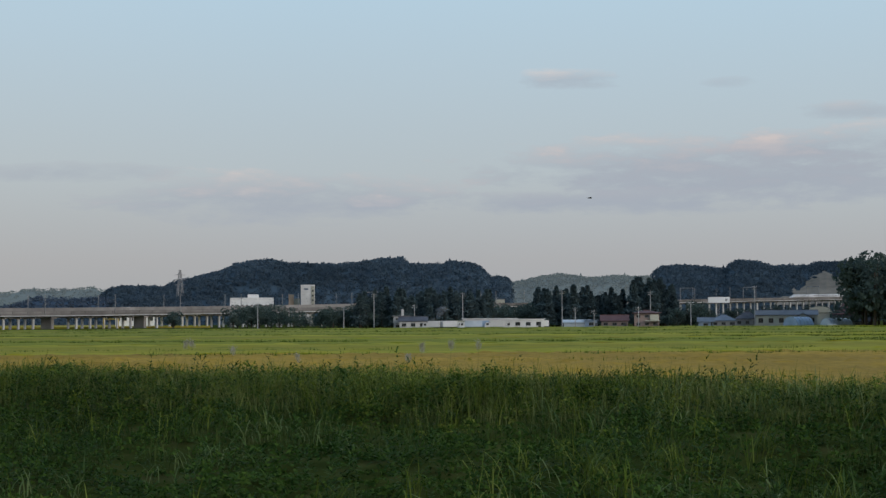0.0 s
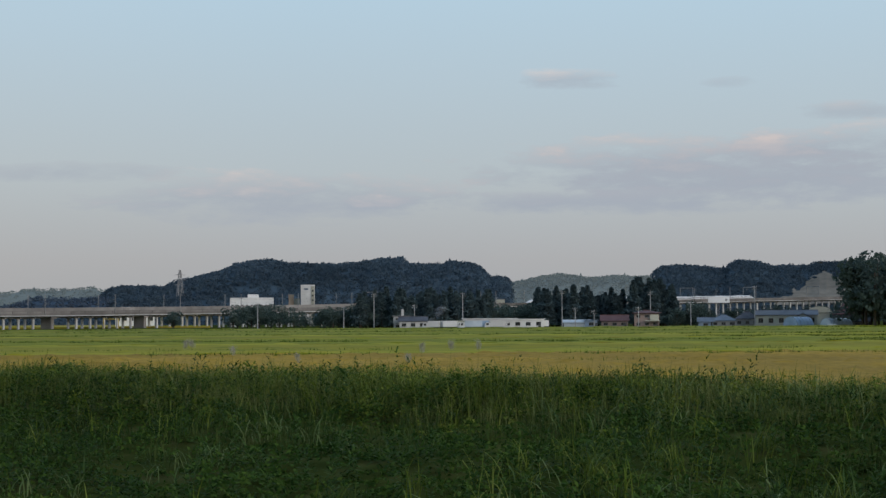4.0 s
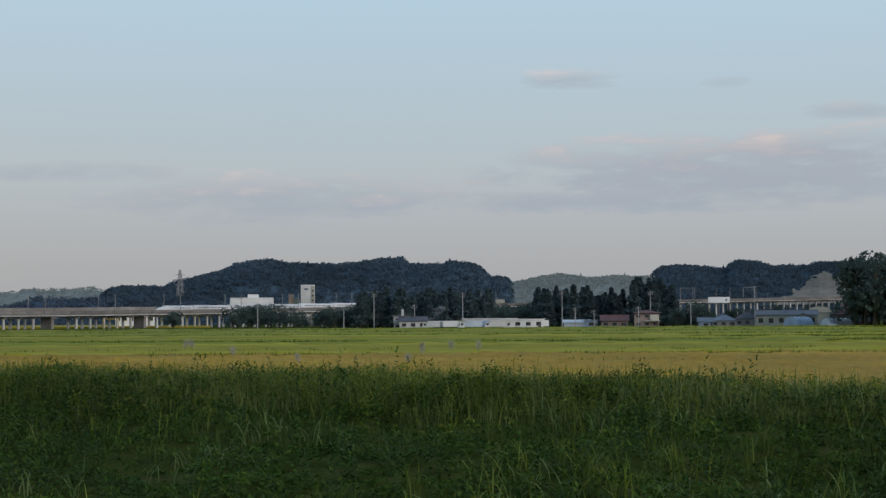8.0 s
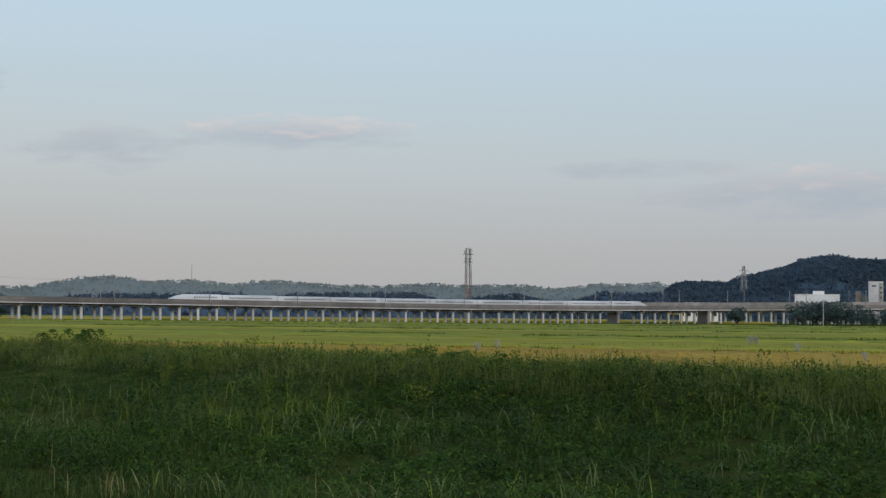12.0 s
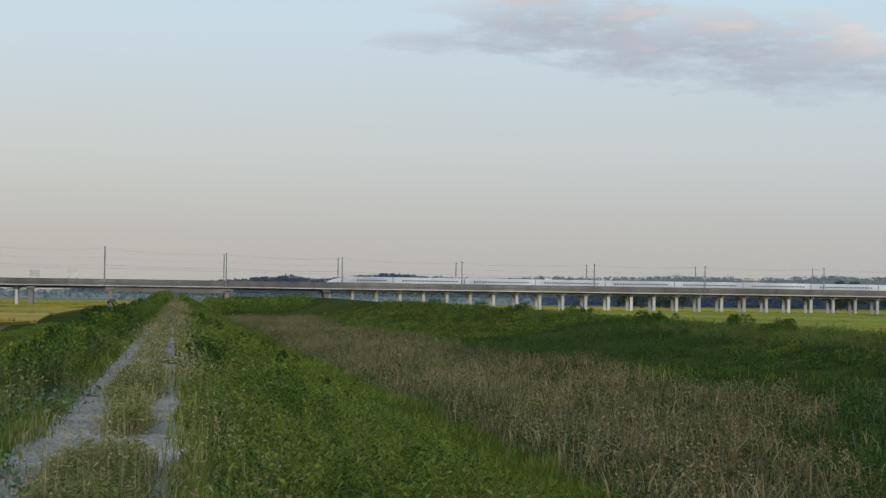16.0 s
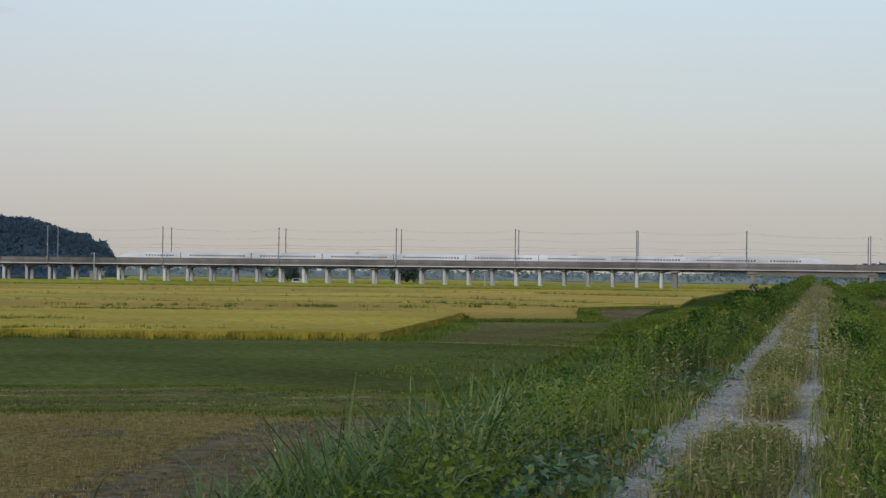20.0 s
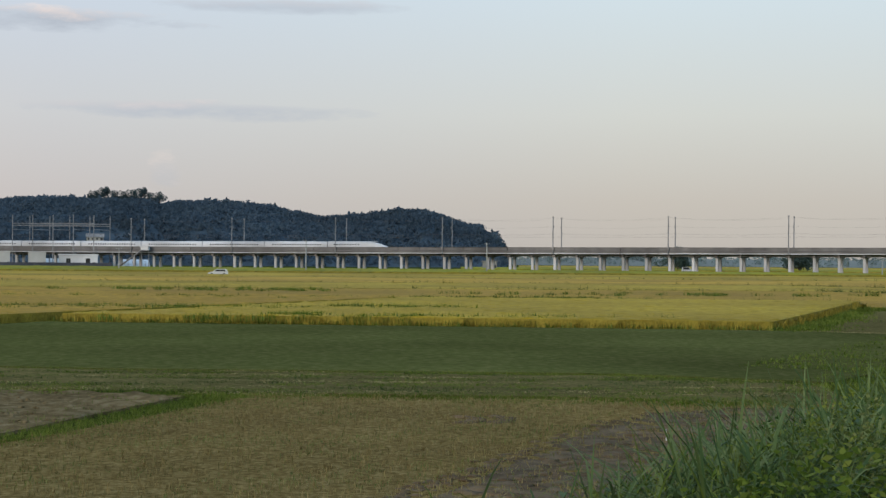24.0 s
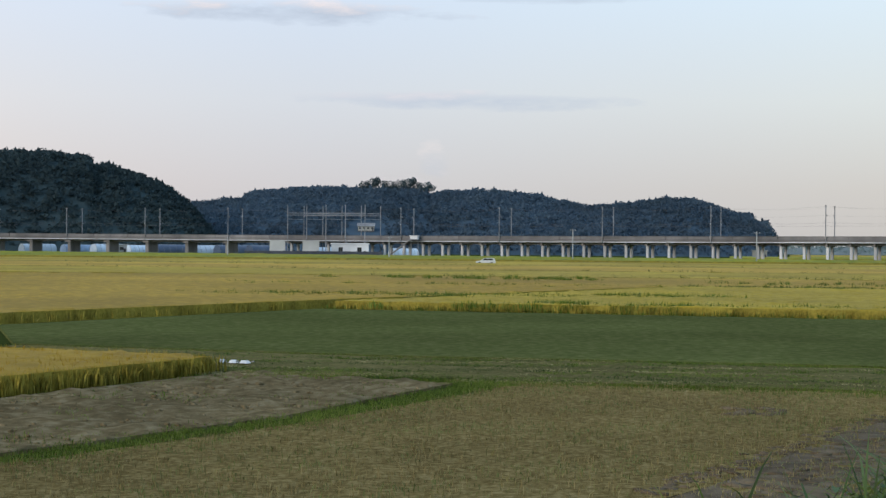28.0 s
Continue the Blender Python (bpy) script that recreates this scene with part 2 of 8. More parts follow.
class Shape:
    """Collects faces of one part."""

    def __init__(self):
        self.v, self.f = [], []

    def add(self, verts, faces):
        k = len(self.v)
        self.v.extend(tuple(p) for p in verts)
        self.f.extend(tuple(i + k for i in f) for f in faces)
        return self

    def box(self, cx, cy, cz, sx, sy, sz, rz=0.0, bevel=0.0, taper=1.0):
        """A box about its base centre (cx, cy, cz), with chamfered upright edges and a top narrowed by taper."""
        hx, hy, b = sx / 2, sy / 2, min(bevel, sx / 2.2, sy / 2.2)
        ring = [(-hx + b, -hy), (hx - b, -hy), (hx, -hy + b), (hx, hy - b), (hx - b, hy), (-hx + b, hy), (-hx, hy - b), (-hx, -hy + b)] if b else [(-hx, -hy), (hx, -hy), (hx, hy), (-hx, hy)]
        c, s, n = math.cos(radians(rz)), math.sin(radians(rz)), len(ring)
        lo = [(cx + c * x - s * y, cy + s * x + c * y, cz) for x, y in ring]
        hi = [(cx + (c * x - s * y) * taper, cy + (s * x + c * y) * taper, cz + sz) for x, y in ring]
        return self.add(lo + hi, [tuple(range(n))[::-1], tuple(range(n, 2 * n))] + [(i, (i + 1) % n, n + (i + 1) % n, n + i) for i in range(n)])

    def tube(self, pts, r, sides=6, r_end=None):
        pts = [Vector(p) for p in pts]
        rings = []
        for i, p in enumerate(pts):
            d = (pts[min(i + 1, len(pts) - 1)] - pts[max(i - 1, 0)]).normalized()
            a = d.cross(Vector((0, 0, 1)))
            a = (a if a.length > 1e-3 else d.cross(Vector((1, 0, 0)))).normalized()
            b = d.cross(a)
            rr = r if r_end is None else r + (r_end - r) * i / max(1, len(pts) - 1)
            rings.append([p + (a * math.cos(k * math.tau / sides) + b * math.sin(k * math.tau / sides)) * rr for k in range(sides)])
        faces = [tuple(range(sides)), tuple(range((len(pts) - 1) * sides, len(pts) * sides))[::-1]]
        for i in range(len(pts) - 1):
            faces += [(i * sides + k, (i + 1) * sides + k, (i + 1) * sides + (k + 1) % sides, i * sides + (k + 1) % sides) for k in range(sides)]
        return self.add([p for ring in rings for p in ring], faces)

    def prism(self, outline, y0, y1):
        """An outline in x, z drawn out along y."""
        n = len(outline)
        return self.add([(x, y0, z) for x, z in outline] + [(x, y1, z) for x, z in outline],
                        [tuple(range(n)), tuple(range(n, 2 * n))[::-1]] + [(i, n + i, n + (i + 1) % n, (i + 1) % n) for i in range(n)])

    def mesh(self, name, mat, smooth=False):
        me = bpy.data.meshes.new(name)
        me.from_pydata(self.v, [], self.f)
        me.materials.append(mat)
        bm = bmesh.new()
        bm.from_mesh(me)
        bmesh.ops.recalc_face_normals(bm, faces=bm.faces)
        bm.to_mesh(me)
        bm.free()
        if smooth:
            me.shade_smooth()
        return me


def part(name, shape, mat, parent, label="", at=None, smooth=False):
    """One mesh object under a thing or a part. shape: a Shape, or a mesh to share."""
    ob = new(name, shape.mesh(name, mat, smooth) if isinstance(shape, Shape) else shape)
    ob.parent = parent
    if at is not None:
        ob.matrix_basis = at
    return tagged(ob, label)


def thing(name, m, label, category, group="", kind=""):
    ob = new(name)
    ob.matrix_basis = m
    ob.empty_display_size = 0.5
    return tagged(ob, label, category, group, kind)


def soup(name, verts, quads=None, tris=None, mat=None, smooth=False):
    """A large mesh out of arrays, quickly."""
    me = bpy.data.meshes.new(name)
    verts = np.asarray(verts, np.float32)
    q = np.zeros((0, 4), np.int32) if quads is None else np.asarray(quads, np.int32)
    t = np.zeros((0, 3), np.int32) if tris is None else np.asarray(tris, np.int32)
    me.vertices.add(len(verts))
    me.vertices.foreach_set("co", verts.ravel())
    loops = np.concatenate([q.ravel(), t.ravel()])
    me.loops.add(len(loops))
    me.loops.foreach_set("vertex_index", loops)
    me.polygons.add(len(q) + len(t))
    start = np.concatenate([np.arange(len(q)) * 4, len(q) * 4 + np.arange(len(t)) * 3])
    me.polygons.foreach_set("loop_start", start.astype(np.int32))
    me.update(calc_edges=True)
    me.materials.append(mat)
    if smooth:
        me.shade_smooth()
    return me


RNG = np.random.default_rng(7)


def blades(places, zs, count, height, width, lean, spread, mat, name, rng=RNG, droop=0.35):
    """Tufts of bent blades: places (n, 2), ground heights, blades a tuft; joined into one mesh."""
    n = len(places) * count
    base = np.repeat(np.column_stack([places, zs]), count, 0)
    base[:, :2] += rng.normal(0, spread, (n, 2))
    h = np.repeat(np.broadcast_to(height, len(places)), count) * rng.uniform(0.55, 1.15, n)
    a = rng.uniform(0, math.tau, n)
    out = np.column_stack([np.cos(a), np.sin(a)])
    side = np.column_stack([-out[:, 1], out[:, 0]])
    w = width * rng.uniform(0.6, 1.3, n)
    ln = np.abs(rng.normal(lean, lean * 0.6, n)) * h
    v = np.zeros((n, 4, 3), np.float32)
    v[:, 0, :2] = base[:, :2]
    v[:, 0, 2] = base[:, 2] - 0.05
    mid = base[:, :2] + out * (ln * 0.3)[:, None]
    v[:, 1, :2], v[:, 3, :2] = mid + side * w[:, None] * 0.5, mid - side * w[:, None] * 0.5
    v[:, 1, 2] = v[:, 3, 2] = base[:, 2] + h * 0.55
    v[:, 2, :2] = base[:, :2] + out * ln[:, None]
    v[:, 2, 2] = base[:, 2] + h * (1 - droop * rng.uniform(0, 1, n) * (ln / h > lean * 0.8))
    i = (np.arange(n) * 4)[:, None]
    return soup(name, v.reshape(-1, 3), i + [[0, 1, 2, 3]], None, mat)


def leaves(places, zs, count, size, radius, height, mat, name, rng=RNG, flat=0.5):
    """Bushy weeds: many small leaf diamonds round each place, fuller low down."""
    n = len(places) * count
    c = np.repeat(np.column_stack([places, zs]), count, 0).astype(np.float32)
    r = np.repeat(np.broadcast_to(radius, len(places)), count)
    hh = np.repeat(np.broadcast_to(height, len(places)), count)
    k = rng.uniform(0, 1, n) ** 0.7
    a = rng.uniform(0, math.tau, n)
    rad = r * np.sqrt(rng.uniform(0, 1, n)) * np.sqrt(np.clip(1.05 - k * k, 0, 1))
    c[:, 0] += np.cos(a) * rad
    c[:, 1] += np.sin(a) * rad
    c[:, 2] += k * hh
    d1 = rng.normal(0, 1, (n, 3)) * [1, 1, flat]
    d1 /= np.linalg.norm(d1, axis=1)[:, None]
    d2 = np.cross(d1, rng.normal(0, 1, (n, 3)))
    d2 /= np.linalg.norm(d2, axis=1)[:, None]
    s = size * rng.uniform(0.6, 1.4, n)[:, None]
    v = np.stack([c - d1 * s, c + d2 * s * 0.52, c + d1 * s, c - d2 * s * 0.52], 1)
    i = (np.arange(n) * 4)[:, None]
    return soup(name, v.reshape(-1, 3), i + [[0, 1, 2, 3]], None, mat)


def scatter(u0, u1, l0, l1, n, rng=RNG, near=1.0):
    """Places in a stretch of the embankment, thicker towards the near end."""
    u = u0 + (u1 - u0) * rng.uniform(0, 1, n) ** near
    l = rng.uniform(l0, l1, n)
    return np.column_stack([u * UX + l * LX, u * UY + l * LY])


def arching(places, zs, count, length, width, lean, spread, mat, name, rng=RNG):
    """Tufts of long blades that rise and bow over by lean radians."""
    n = len(places) * count
    base = np.repeat(np.column_stack([places, zs]), count, 0)
    base[:, :2] += rng.normal(0, spread, (n, 2))
    L = np.repeat(np.broadcast_to(length, len(places)), count) * rng.uniform(0.5, 1.15, n)
    a = rng.uniform(0, math.tau, n)
    out = np.column_stack([np.cos(a), np.sin(a)])
    side = np.column_stack([-out[:, 1], out[:, 0]])
    w = width * rng.uniform(0.6, 1.3, n)
    bow = np.clip(rng.normal(lean, lean * 0.35, n), 0.4, 2.9)
    v = np.zeros((n, 10, 3), np.float32)
    for k, (f, ww) in enumerate(((0.0, 0.6), (0.35, 1.0), (0.62, 0.95), (0.84, 0.6), (1.0, 0.06))):
        c = base[:, :2] + out * (L * (1 - np.cos(bow * f)) / bow)[:, None]
        z = base[:, 2] - 0.03 + L * np.sin(bow * f) / bow
        v[:, 2 * k, :2], v[:, 2 * k + 1, :2] = c - side * (w * ww * 0.5)[:, None], c + side * (w * ww * 0.5)[:, None]
        v[:, 2 * k, 2] = v[:, 2 * k + 1, 2] = z
    i = (np.arange(n) * 10)[:, None]
    q = np.concatenate([i + [[2 * k, 2 * k + 1, 2 * k + 3, 2 * k + 2]] for k in range(4)])
    return soup(name, v.reshape(-1, 3), q, None, mat, True)


def leaf_strips(base, out, up, length, width, bow, mat, name):
    """Single lance leaves: each starts at base along out and up, and bows down by bow; three quads apiece."""
    n = len(base)
    side = np.cross(out, [0, 0, 1.0])
    side /= np.linalg.norm(side, axis=1)[:, None] + 1e-9
    v = np.zeros((n, 7, 3), np.float32)
    for k, (f, ww) in enumerate(((0.0, 0.25), (0.35, 1.0), (0.7, 0.75))):
        c = base + out * (length * f)[:, None]
        c[:, 2] += length * (up * f - bow * f * f)
        v[:, 2 * k], v[:, 2 * k + 1] = c - side * (width * ww * 0.5)[:, None], c + side * (width * ww * 0.5)[:, None]
    tip = base + out * length[:, None]
    tip[:, 2] += length * (up - bow)
    v[:, 6] = tip
    i = (np.arange(n) * 7)[:, None]
    return soup(name, v.reshape(-1, 3), np.concatenate([i + [[0, 1, 3, 2]], i + [[2, 3, 5, 4]]]), i + [[4, 5, 6]], mat)


def stalk_weeds(places, zs, height, per, leaf, mat, name, rng=RNG, wide=0.2, top=0.55):
    """Upright weeds: lance leaves in whorls up a stem, longer low down, standing steeper and paler towards the tip."""
    m = len(places)
    n = m * per
    h = np.repeat(np.broadcast_to(height, m), per)
    lean = np.repeat(rng.normal(0, 0.16, (m, 2)), per, 0)
    k = np.tile((np.arange(per) + 0.5) / per, m) * rng.uniform(0.9, 1.1, n)
    base = np.repeat(np.column_stack([places, zs]), per, 0).astype(float)
    base[:, :2] += lean * (k * h)[:, None]
    base[:, 2] += h * (0.08 + 0.92 * k)
    a = np.tile(np.arange(per) * 2.4, m) + np.repeat(rng.uniform(0, 6.28, m), per) + rng.normal(0, 0.3, n)
    out = np.column_stack([np.cos(a), np.sin(a), np.zeros(n)])
    ln = leaf * np.repeat(rng.uniform(0.75, 1.3, m), per) * (1.25 - top * k) * rng.uniform(0.75, 1.2, n)
    return leaf_strips(base, out, 0.15 + 0.9 * k, ln, ln * wide, rng.uniform(0.3, 0.75, n), mat, name)


def foxtails(places, zs, count, height, head, mat, name, rng=RNG, spread=0.1):
    """Seeding grass: thin bent stems, each with a plump pale head that nods."""
    m = len(places) * count
    b = np.repeat(np.column_stack([places, zs]), count, 0).astype(float)
    b[:, :2] += rng.normal(0, spread, (m, 2))
    h = np.repeat(np.broadcast_to(height, len(places)), count) * rng.uniform(0.6, 1.15, m)
    a = rng.uniform(0, math.tau, m)
    out = np.column_stack([np.cos(a), np.sin(a), np.zeros(m)])
    side = np.column_stack([-out[:, 1], out[:, 0], np.zeros(m)])
    neck = b + out * (h * rng.uniform(0.05, 0.35, m))[:, None] + np.array([0, 0, 1.0]) * h[:, None]
    L = head * rng.uniform(0.7, 1.3, m)
    tip = neck + out * (L * 0.75)[:, None] + np.array([0, 0, 1.0]) * (L * rng.uniform(-0.2, 0.7, m))[:, None]
    mid, r = (neck + tip) / 2, (L * 0.13)[:, None]
    upv = np.array([0, 0, 1.0])
    v = np.stack([b - side * 0.002, b + side * 0.002, neck + side * 0.0015, neck - side * 0.0015, neck, mid + side * r, mid + upv * r, mid - side * r, mid - upv * r, tip], 1)
    i = (np.arange(m) * 10)[:, None]
    t = np.concatenate([i + [[4, 5 + j, 5 + (j + 1) % 4]] for j in range(4)] + [i + [[9, 5 + (j + 1) % 4, 5 + j]] for j in range(4)])
    return soup(name, v.reshape(-1, 3), i + [[0, 1, 2, 3]], t, mat)


def broad_leaves(places, zs, count, size, radius, height, mat, name, rng=RNG):
    """Creeping vine: roundish lobed leaves, held flat to the light and folded a little along the rib."""
    n = len(places) * count
    c = np.repeat(np.column_stack([places, zs]), count, 0).astype(float)
    c[:, :2] += rng.normal(0, radius, (n, 2))
    c[:, 2] += np.repeat(np.broadcast_to(height, len(places)), count) * rng.uniform(0.3, 1.0, n)
    a = rng.uniform(0, math.tau, n)
    d = np.column_stack([np.cos(a), np.sin(a), rng.normal(-0.25, 0.3, n)])
    sd = np.column_stack([-np.sin(a), np.cos(a), rng.normal(0, 0.3, n)])
    s = (size * rng.uniform(0.6, 1.35, n))[:, None]
    up = np.array([0, 0, 1.0])
    rim = ((0.0, 0.0, 0.0), (-0.15, 0.55, 0.16), (0.45, 0.75, 0.2), (1.0, 0.42, 0.06), (1.35, 0.0, -0.1), (1.0, -0.42, 0.06), (0.45, -0.75, 0.2), (-0.15, -0.55, 0.16))
    v = np.stack([c + d * s * x + sd * s * y + up * s * z for x, y, z in rim], 1)
    i = (np.arange(n) * 8)[:, None]
    return soup(name, v.reshape(-1, 3), np.concatenate([i + [[0, 1, 2, 3]], i + [[0, 5, 6, 7]]]), np.concatenate([i + [[0, 3, 4]], i + [[0, 4, 5]]]), mat)


# ================= ground =================
def hummocks(x, y):
    """Unevenness of the river bed and banks."""
    x, y = np.asarray(x, float), np.asarray(y, float)
    k = np.clip(1.3 - abs(x * LX + y * LY + 24) / 22, 0, 1)
    h = np.array([0.45 * noise.noise((a * 0.16, b * 0.16, 0)) + 0.18 * noise.noise((a * 0.42, b * 0.42, 5)) if w else 0.0 for a, b, w in zip(x.ravel(), y.ravel(), k.ravel())])
    return h.reshape(x.shape) * k


def build_ground():
    us = np.unique(np.concatenate([np.linspace(-4600, -60, 12), np.linspace(-60, 300, 181), np.linspace(300, 900, 40), np.linspace(900, 4600, 12)]))
    ls = np.unique(np.concatenate([np.linspace(-4600, -80, 14), np.linspace(-80, 30, 141), np.linspace(30, 4600, 20), PROFILE_L]))
    uu, ll = np.meshgrid(us, ls, indexing="ij")
    x, y = uu * UX + ll * LX, uu * UY + ll * LY
    z = ground_z(x, y)
    z = z + hummocks(x, y)
    a, b = len(us), len(ls)
    idx = np.arange(a * b).reshape(a, b)
    q = np.stack([idx[:-1, :-1], idx[1:, :-1], idx[1:, 1:], idx[:-1, 1:]], -1).reshape(-1, 4)
    ob = new("ground", soup("ground", np.stack([x, y, z], -1).reshape(-1, 3), q[:, ::-1], None, M_GROUND, True))
    tagged(ob, "grassy plain of soil with two river embankments", "ground", kind="structure")


build_ground()


def inside(px, py, poly):
    hit = np.zeros(px.shape, bool)
    for (x0, y0), (x1, y1) in zip(poly, poly[1:] + poly[:1]):
        if y0 != y1:
            hit ^= ((y0 > py) != (y1 > py)) & (px < (x1 - x0) * (py - y0) / (y1 - y0) + x0)
    return hit


def field(poly, name, label, mat, height, cell, rough=0.15, z0=0.0, fringe=0):
    """A crop standing on the plain: a lumpy top that ends on the plot's outline, sides down to the soil, and stalks along the rim."""
    xs, ys = [p[0] for p in poly], [p[1] for p in poly]
    X, Y = np.meshgrid(np.arange(min(xs) - cell, max(xs) + 2 * cell, cell), np.arange(min(ys) - cell, max(ys) + 2 * cell, cell), indexing="ij")
    rng = np.random.default_rng(len(name) + int(abs(xs[0])))
    X = X + rng.uniform(-0.3, 0.3, X.shape) * cell
    Y = Y + rng.uniform(-0.3, 0.3, Y.shape) * cell
    ins = inside(X, Y, poly)
    pad = np.pad(ins, 1)
    near = np.zeros_like(ins)
    for i in (0, 1, 2):
        for j in (0, 1, 2):
            near |= pad[i:i + ins.shape[0], j:j + ins.shape[1]]
    rim = near & ~ins
    px, py = X[rim], Y[rim]
    best, bx, by = np.full(px.shape, 1e18), px.copy(), py.copy()
    for (x0, y0), (x1, y1) in zip(poly, poly[1:] + poly[:1]):
        f = np.clip(((px - x0) * (x1 - x0) + (py - y0) * (y1 - y0)) / ((x1 - x0) ** 2 + (y1 - y0) ** 2), 0, 1)
        qx, qy = x0 + f * (x1 - x0), y0 + f * (y1 - y0)
        d = (qx - px) ** 2 + (qy - py) ** 2
        w = d < best
        best, bx, by = np.where(w, d, best), np.where(w, qx, bx), np.where(w, qy, by)
    X[rim], Y[rim] = bx, by
    Z = z0 + height * (1 + rng.normal(0, rough, X.shape))
    Z[rim] = z0 + height * (0.88 + rng.uniform(-0.08, 0.08, X.shape)[rim])
    idx = np.cumsum(near.ravel()).reshape(near.shape) - 1
    quad = near[:-1, :-1] & near[1:, :-1] & near[1:, 1:] & near[:-1, 1:]
    q = np.stack([idx[:-1, :-1][quad], idx[1:, :-1][quad], idx[1:, 1:][quad], idx[:-1, 1:][quad]], -1)
    v = np.stack([X[near], Y[near], Z[near]], -1)
    sides, base = [], len(v)
    ring = []
    for (x0, y0), (x1, y1) in zip(poly, poly[1:] + poly[:1]):
        m = max(1, int(math.hypot(x1 - x0, y1 - y0) / cell))
        ring += [(x0 + (x1 - x0) * k / m, y0 + (y1 - y0) * k / m) for k in range(m)]
    n = len(ring)
    wall = [(x, y, z0 - 0.1) for x, y in ring] + [(x, y, z0 + height * 0.97) for x, y in ring]
    sides = [(base + i, base + (i + 1) % n, base + n + (i + 1) % n, base + n + i) for i in range(n)]
    if height <= 0.3:
        v, q = np.concatenate([v, np.array(wall)]), np.concatenate([q, np.array(sides)])
    ob = new(name, soup(name, v, q, None, mat))
    tagged(ob, label, "field", kind="stuff")
    if height > 0.3:
        part("stems", soup("stems", np.array(wall), np.array(sides) - base, None, M_STEM), None, ob)
    if fringe:
        pts = np.array(ring)
        pts = pts[np.hypot(pts[:, 0], pts[:, 1]) < 150]
        pts = np.repeat(pts, fringe, 0) + rng.normal(0, cell * 0.45, (len(pts) * fringe, 2))
        part("rim_stalks", blades(pts, np.full(len(pts), z0), 5, height * 1.05, 0.05, 0.25, 0.12, M_STEM, "rim_stalks", rng), M_STEM, ob)
    return ob


# plots on the path's field side, by their corners
field([(-48, -2.5), (-46.5, 8), (-44.2, 13.6), (-26.2, 4.0), (-7.2, -6.8), (-8, -40), (-20, -24), (-29, -10.5), (-37, -6.5)], "stubble_field", "harvested brown field of short dry stubble", M_STUBBLE, 0.06, 0.5, 0.2)
field([(-58, -8), (-56, 9), (-51.6, 15.2), (-44.4, 13.9), (-47, 8), (-48.5, -2.5), (-50, -11), (-52.2, -14.8), (-55.5, -24), (-61.5, -22.5)], "farm_track", "grassy farm track with pale ruts between plots", M_OLIVE, 0.1, 0.6, 0.15)
field([(-101, -18), (-93, 25), (-86, 34), (-61.5, 21.3), (-53, 15.8), (-57, 9), (-58.5, -8), (-62, -23), (-76, -29)], "green_meadow", "dark green plot of low regrown grass", M_MEADOW, 0.12, 1.0, 0.07)
field([(-44.4, 11.8), (-42.4, 8), (-36.4, 5), (-27.8, 1.7), (-22, -1.5), (-22.5, 2.0), (-33, 8.2), (-42.6, 12.9)], "mud_patch", "bare churned mud along the embankment's foot", M_MUD, 0.075, 0.4, 0.25)
field([(-132, 41), (-133, 56), (-87, 34.5), (-92, 25)], "fallow_plot", "olive fallow plot of thin weeds", M_OLIVE, 0.1, 1.0, 0.1)
field([(-184, 74), (-194, 87), (-133, 57), (-133, 53)], "bare_plot", "bare dark soil plot beside the embankment", M_TILLED, 0.06, 1.2, 0.3)
field([(-54.5, -24), (-51.6, -15), (-50.4, -12.4), (-49.4, -12.6), (-41, -16), (-30, -38), (-44, -44)], "small_rice_plot", "small plot of ripe golden rice", M_RICE_TAN, 0.55, 0.35, 0.05, fringe=13)
field([(-40, -15.6), (-50.5, -11.6), (-47.5, -4.5), (-37.5, -7.5), (-29.5, -11.5), (-21, -25), (-29, -38)], "tilled_plot", "tilled brown plot with rough clods", M_TILLED, 0.08, 0.5, 0.5)
field([(-102, -18.6), (-77, -30), (-60, -80), (-140, -150), (-190, -62), (-150, 5)], "rice_field", "field of ripe tan rice", M_RICE_TAN, 0.62, 0.8, 0.06, fringe=4)
field([(-101, -17), (-93.5, 24.5), (-133, 41), (-146, 46), (-150, 6)], "rice_field", "field of ripe golden rice", M_RICE, 0.62, 0.6, 0.06, fringe=5)
field([(-151, 7), (-147, 47), (-134, 43), (-135, 53), (-184, 72.5), (-207, 60), (-205, -60), (-191, -60)], "rice_field", "field of ripe tan rice", M_RICE_TAN, 0.36, 1.2, 0.06)
field([(-207, -150), (-209, 60), (-186, 74), (-206, 95), (-262, 70), (-262, -190)], "rice_field", "field of yellow rice", M_RICE, 0.36, 1.6, 0.1)
field([(-264, -190), (-264, 71), (-208, 97), (-290, 138), (-330, 120), (-330, -240)], "rice_field", "field of greenish yellow rice", M_RICE_TAN, 0.36, 2.4, 0.1)
field([(-332, -240), (-332, 121), (-292, 140), (-400, 200), (-430, 190), (-430, -300)], "rice_field", "field of yellow rice", M_RICE, 0.36, 3.0, 0.1)
field([(-432, -300), (-432, 190), (-410, 205), (-450, 228), (-500, 205), (-560, 60), (-590, -60), (-620, -160), (-660, -330)], "rice_field", "field of green unripe rice", M_RICE_GREEN, 0.8, 4.0, 0.1)
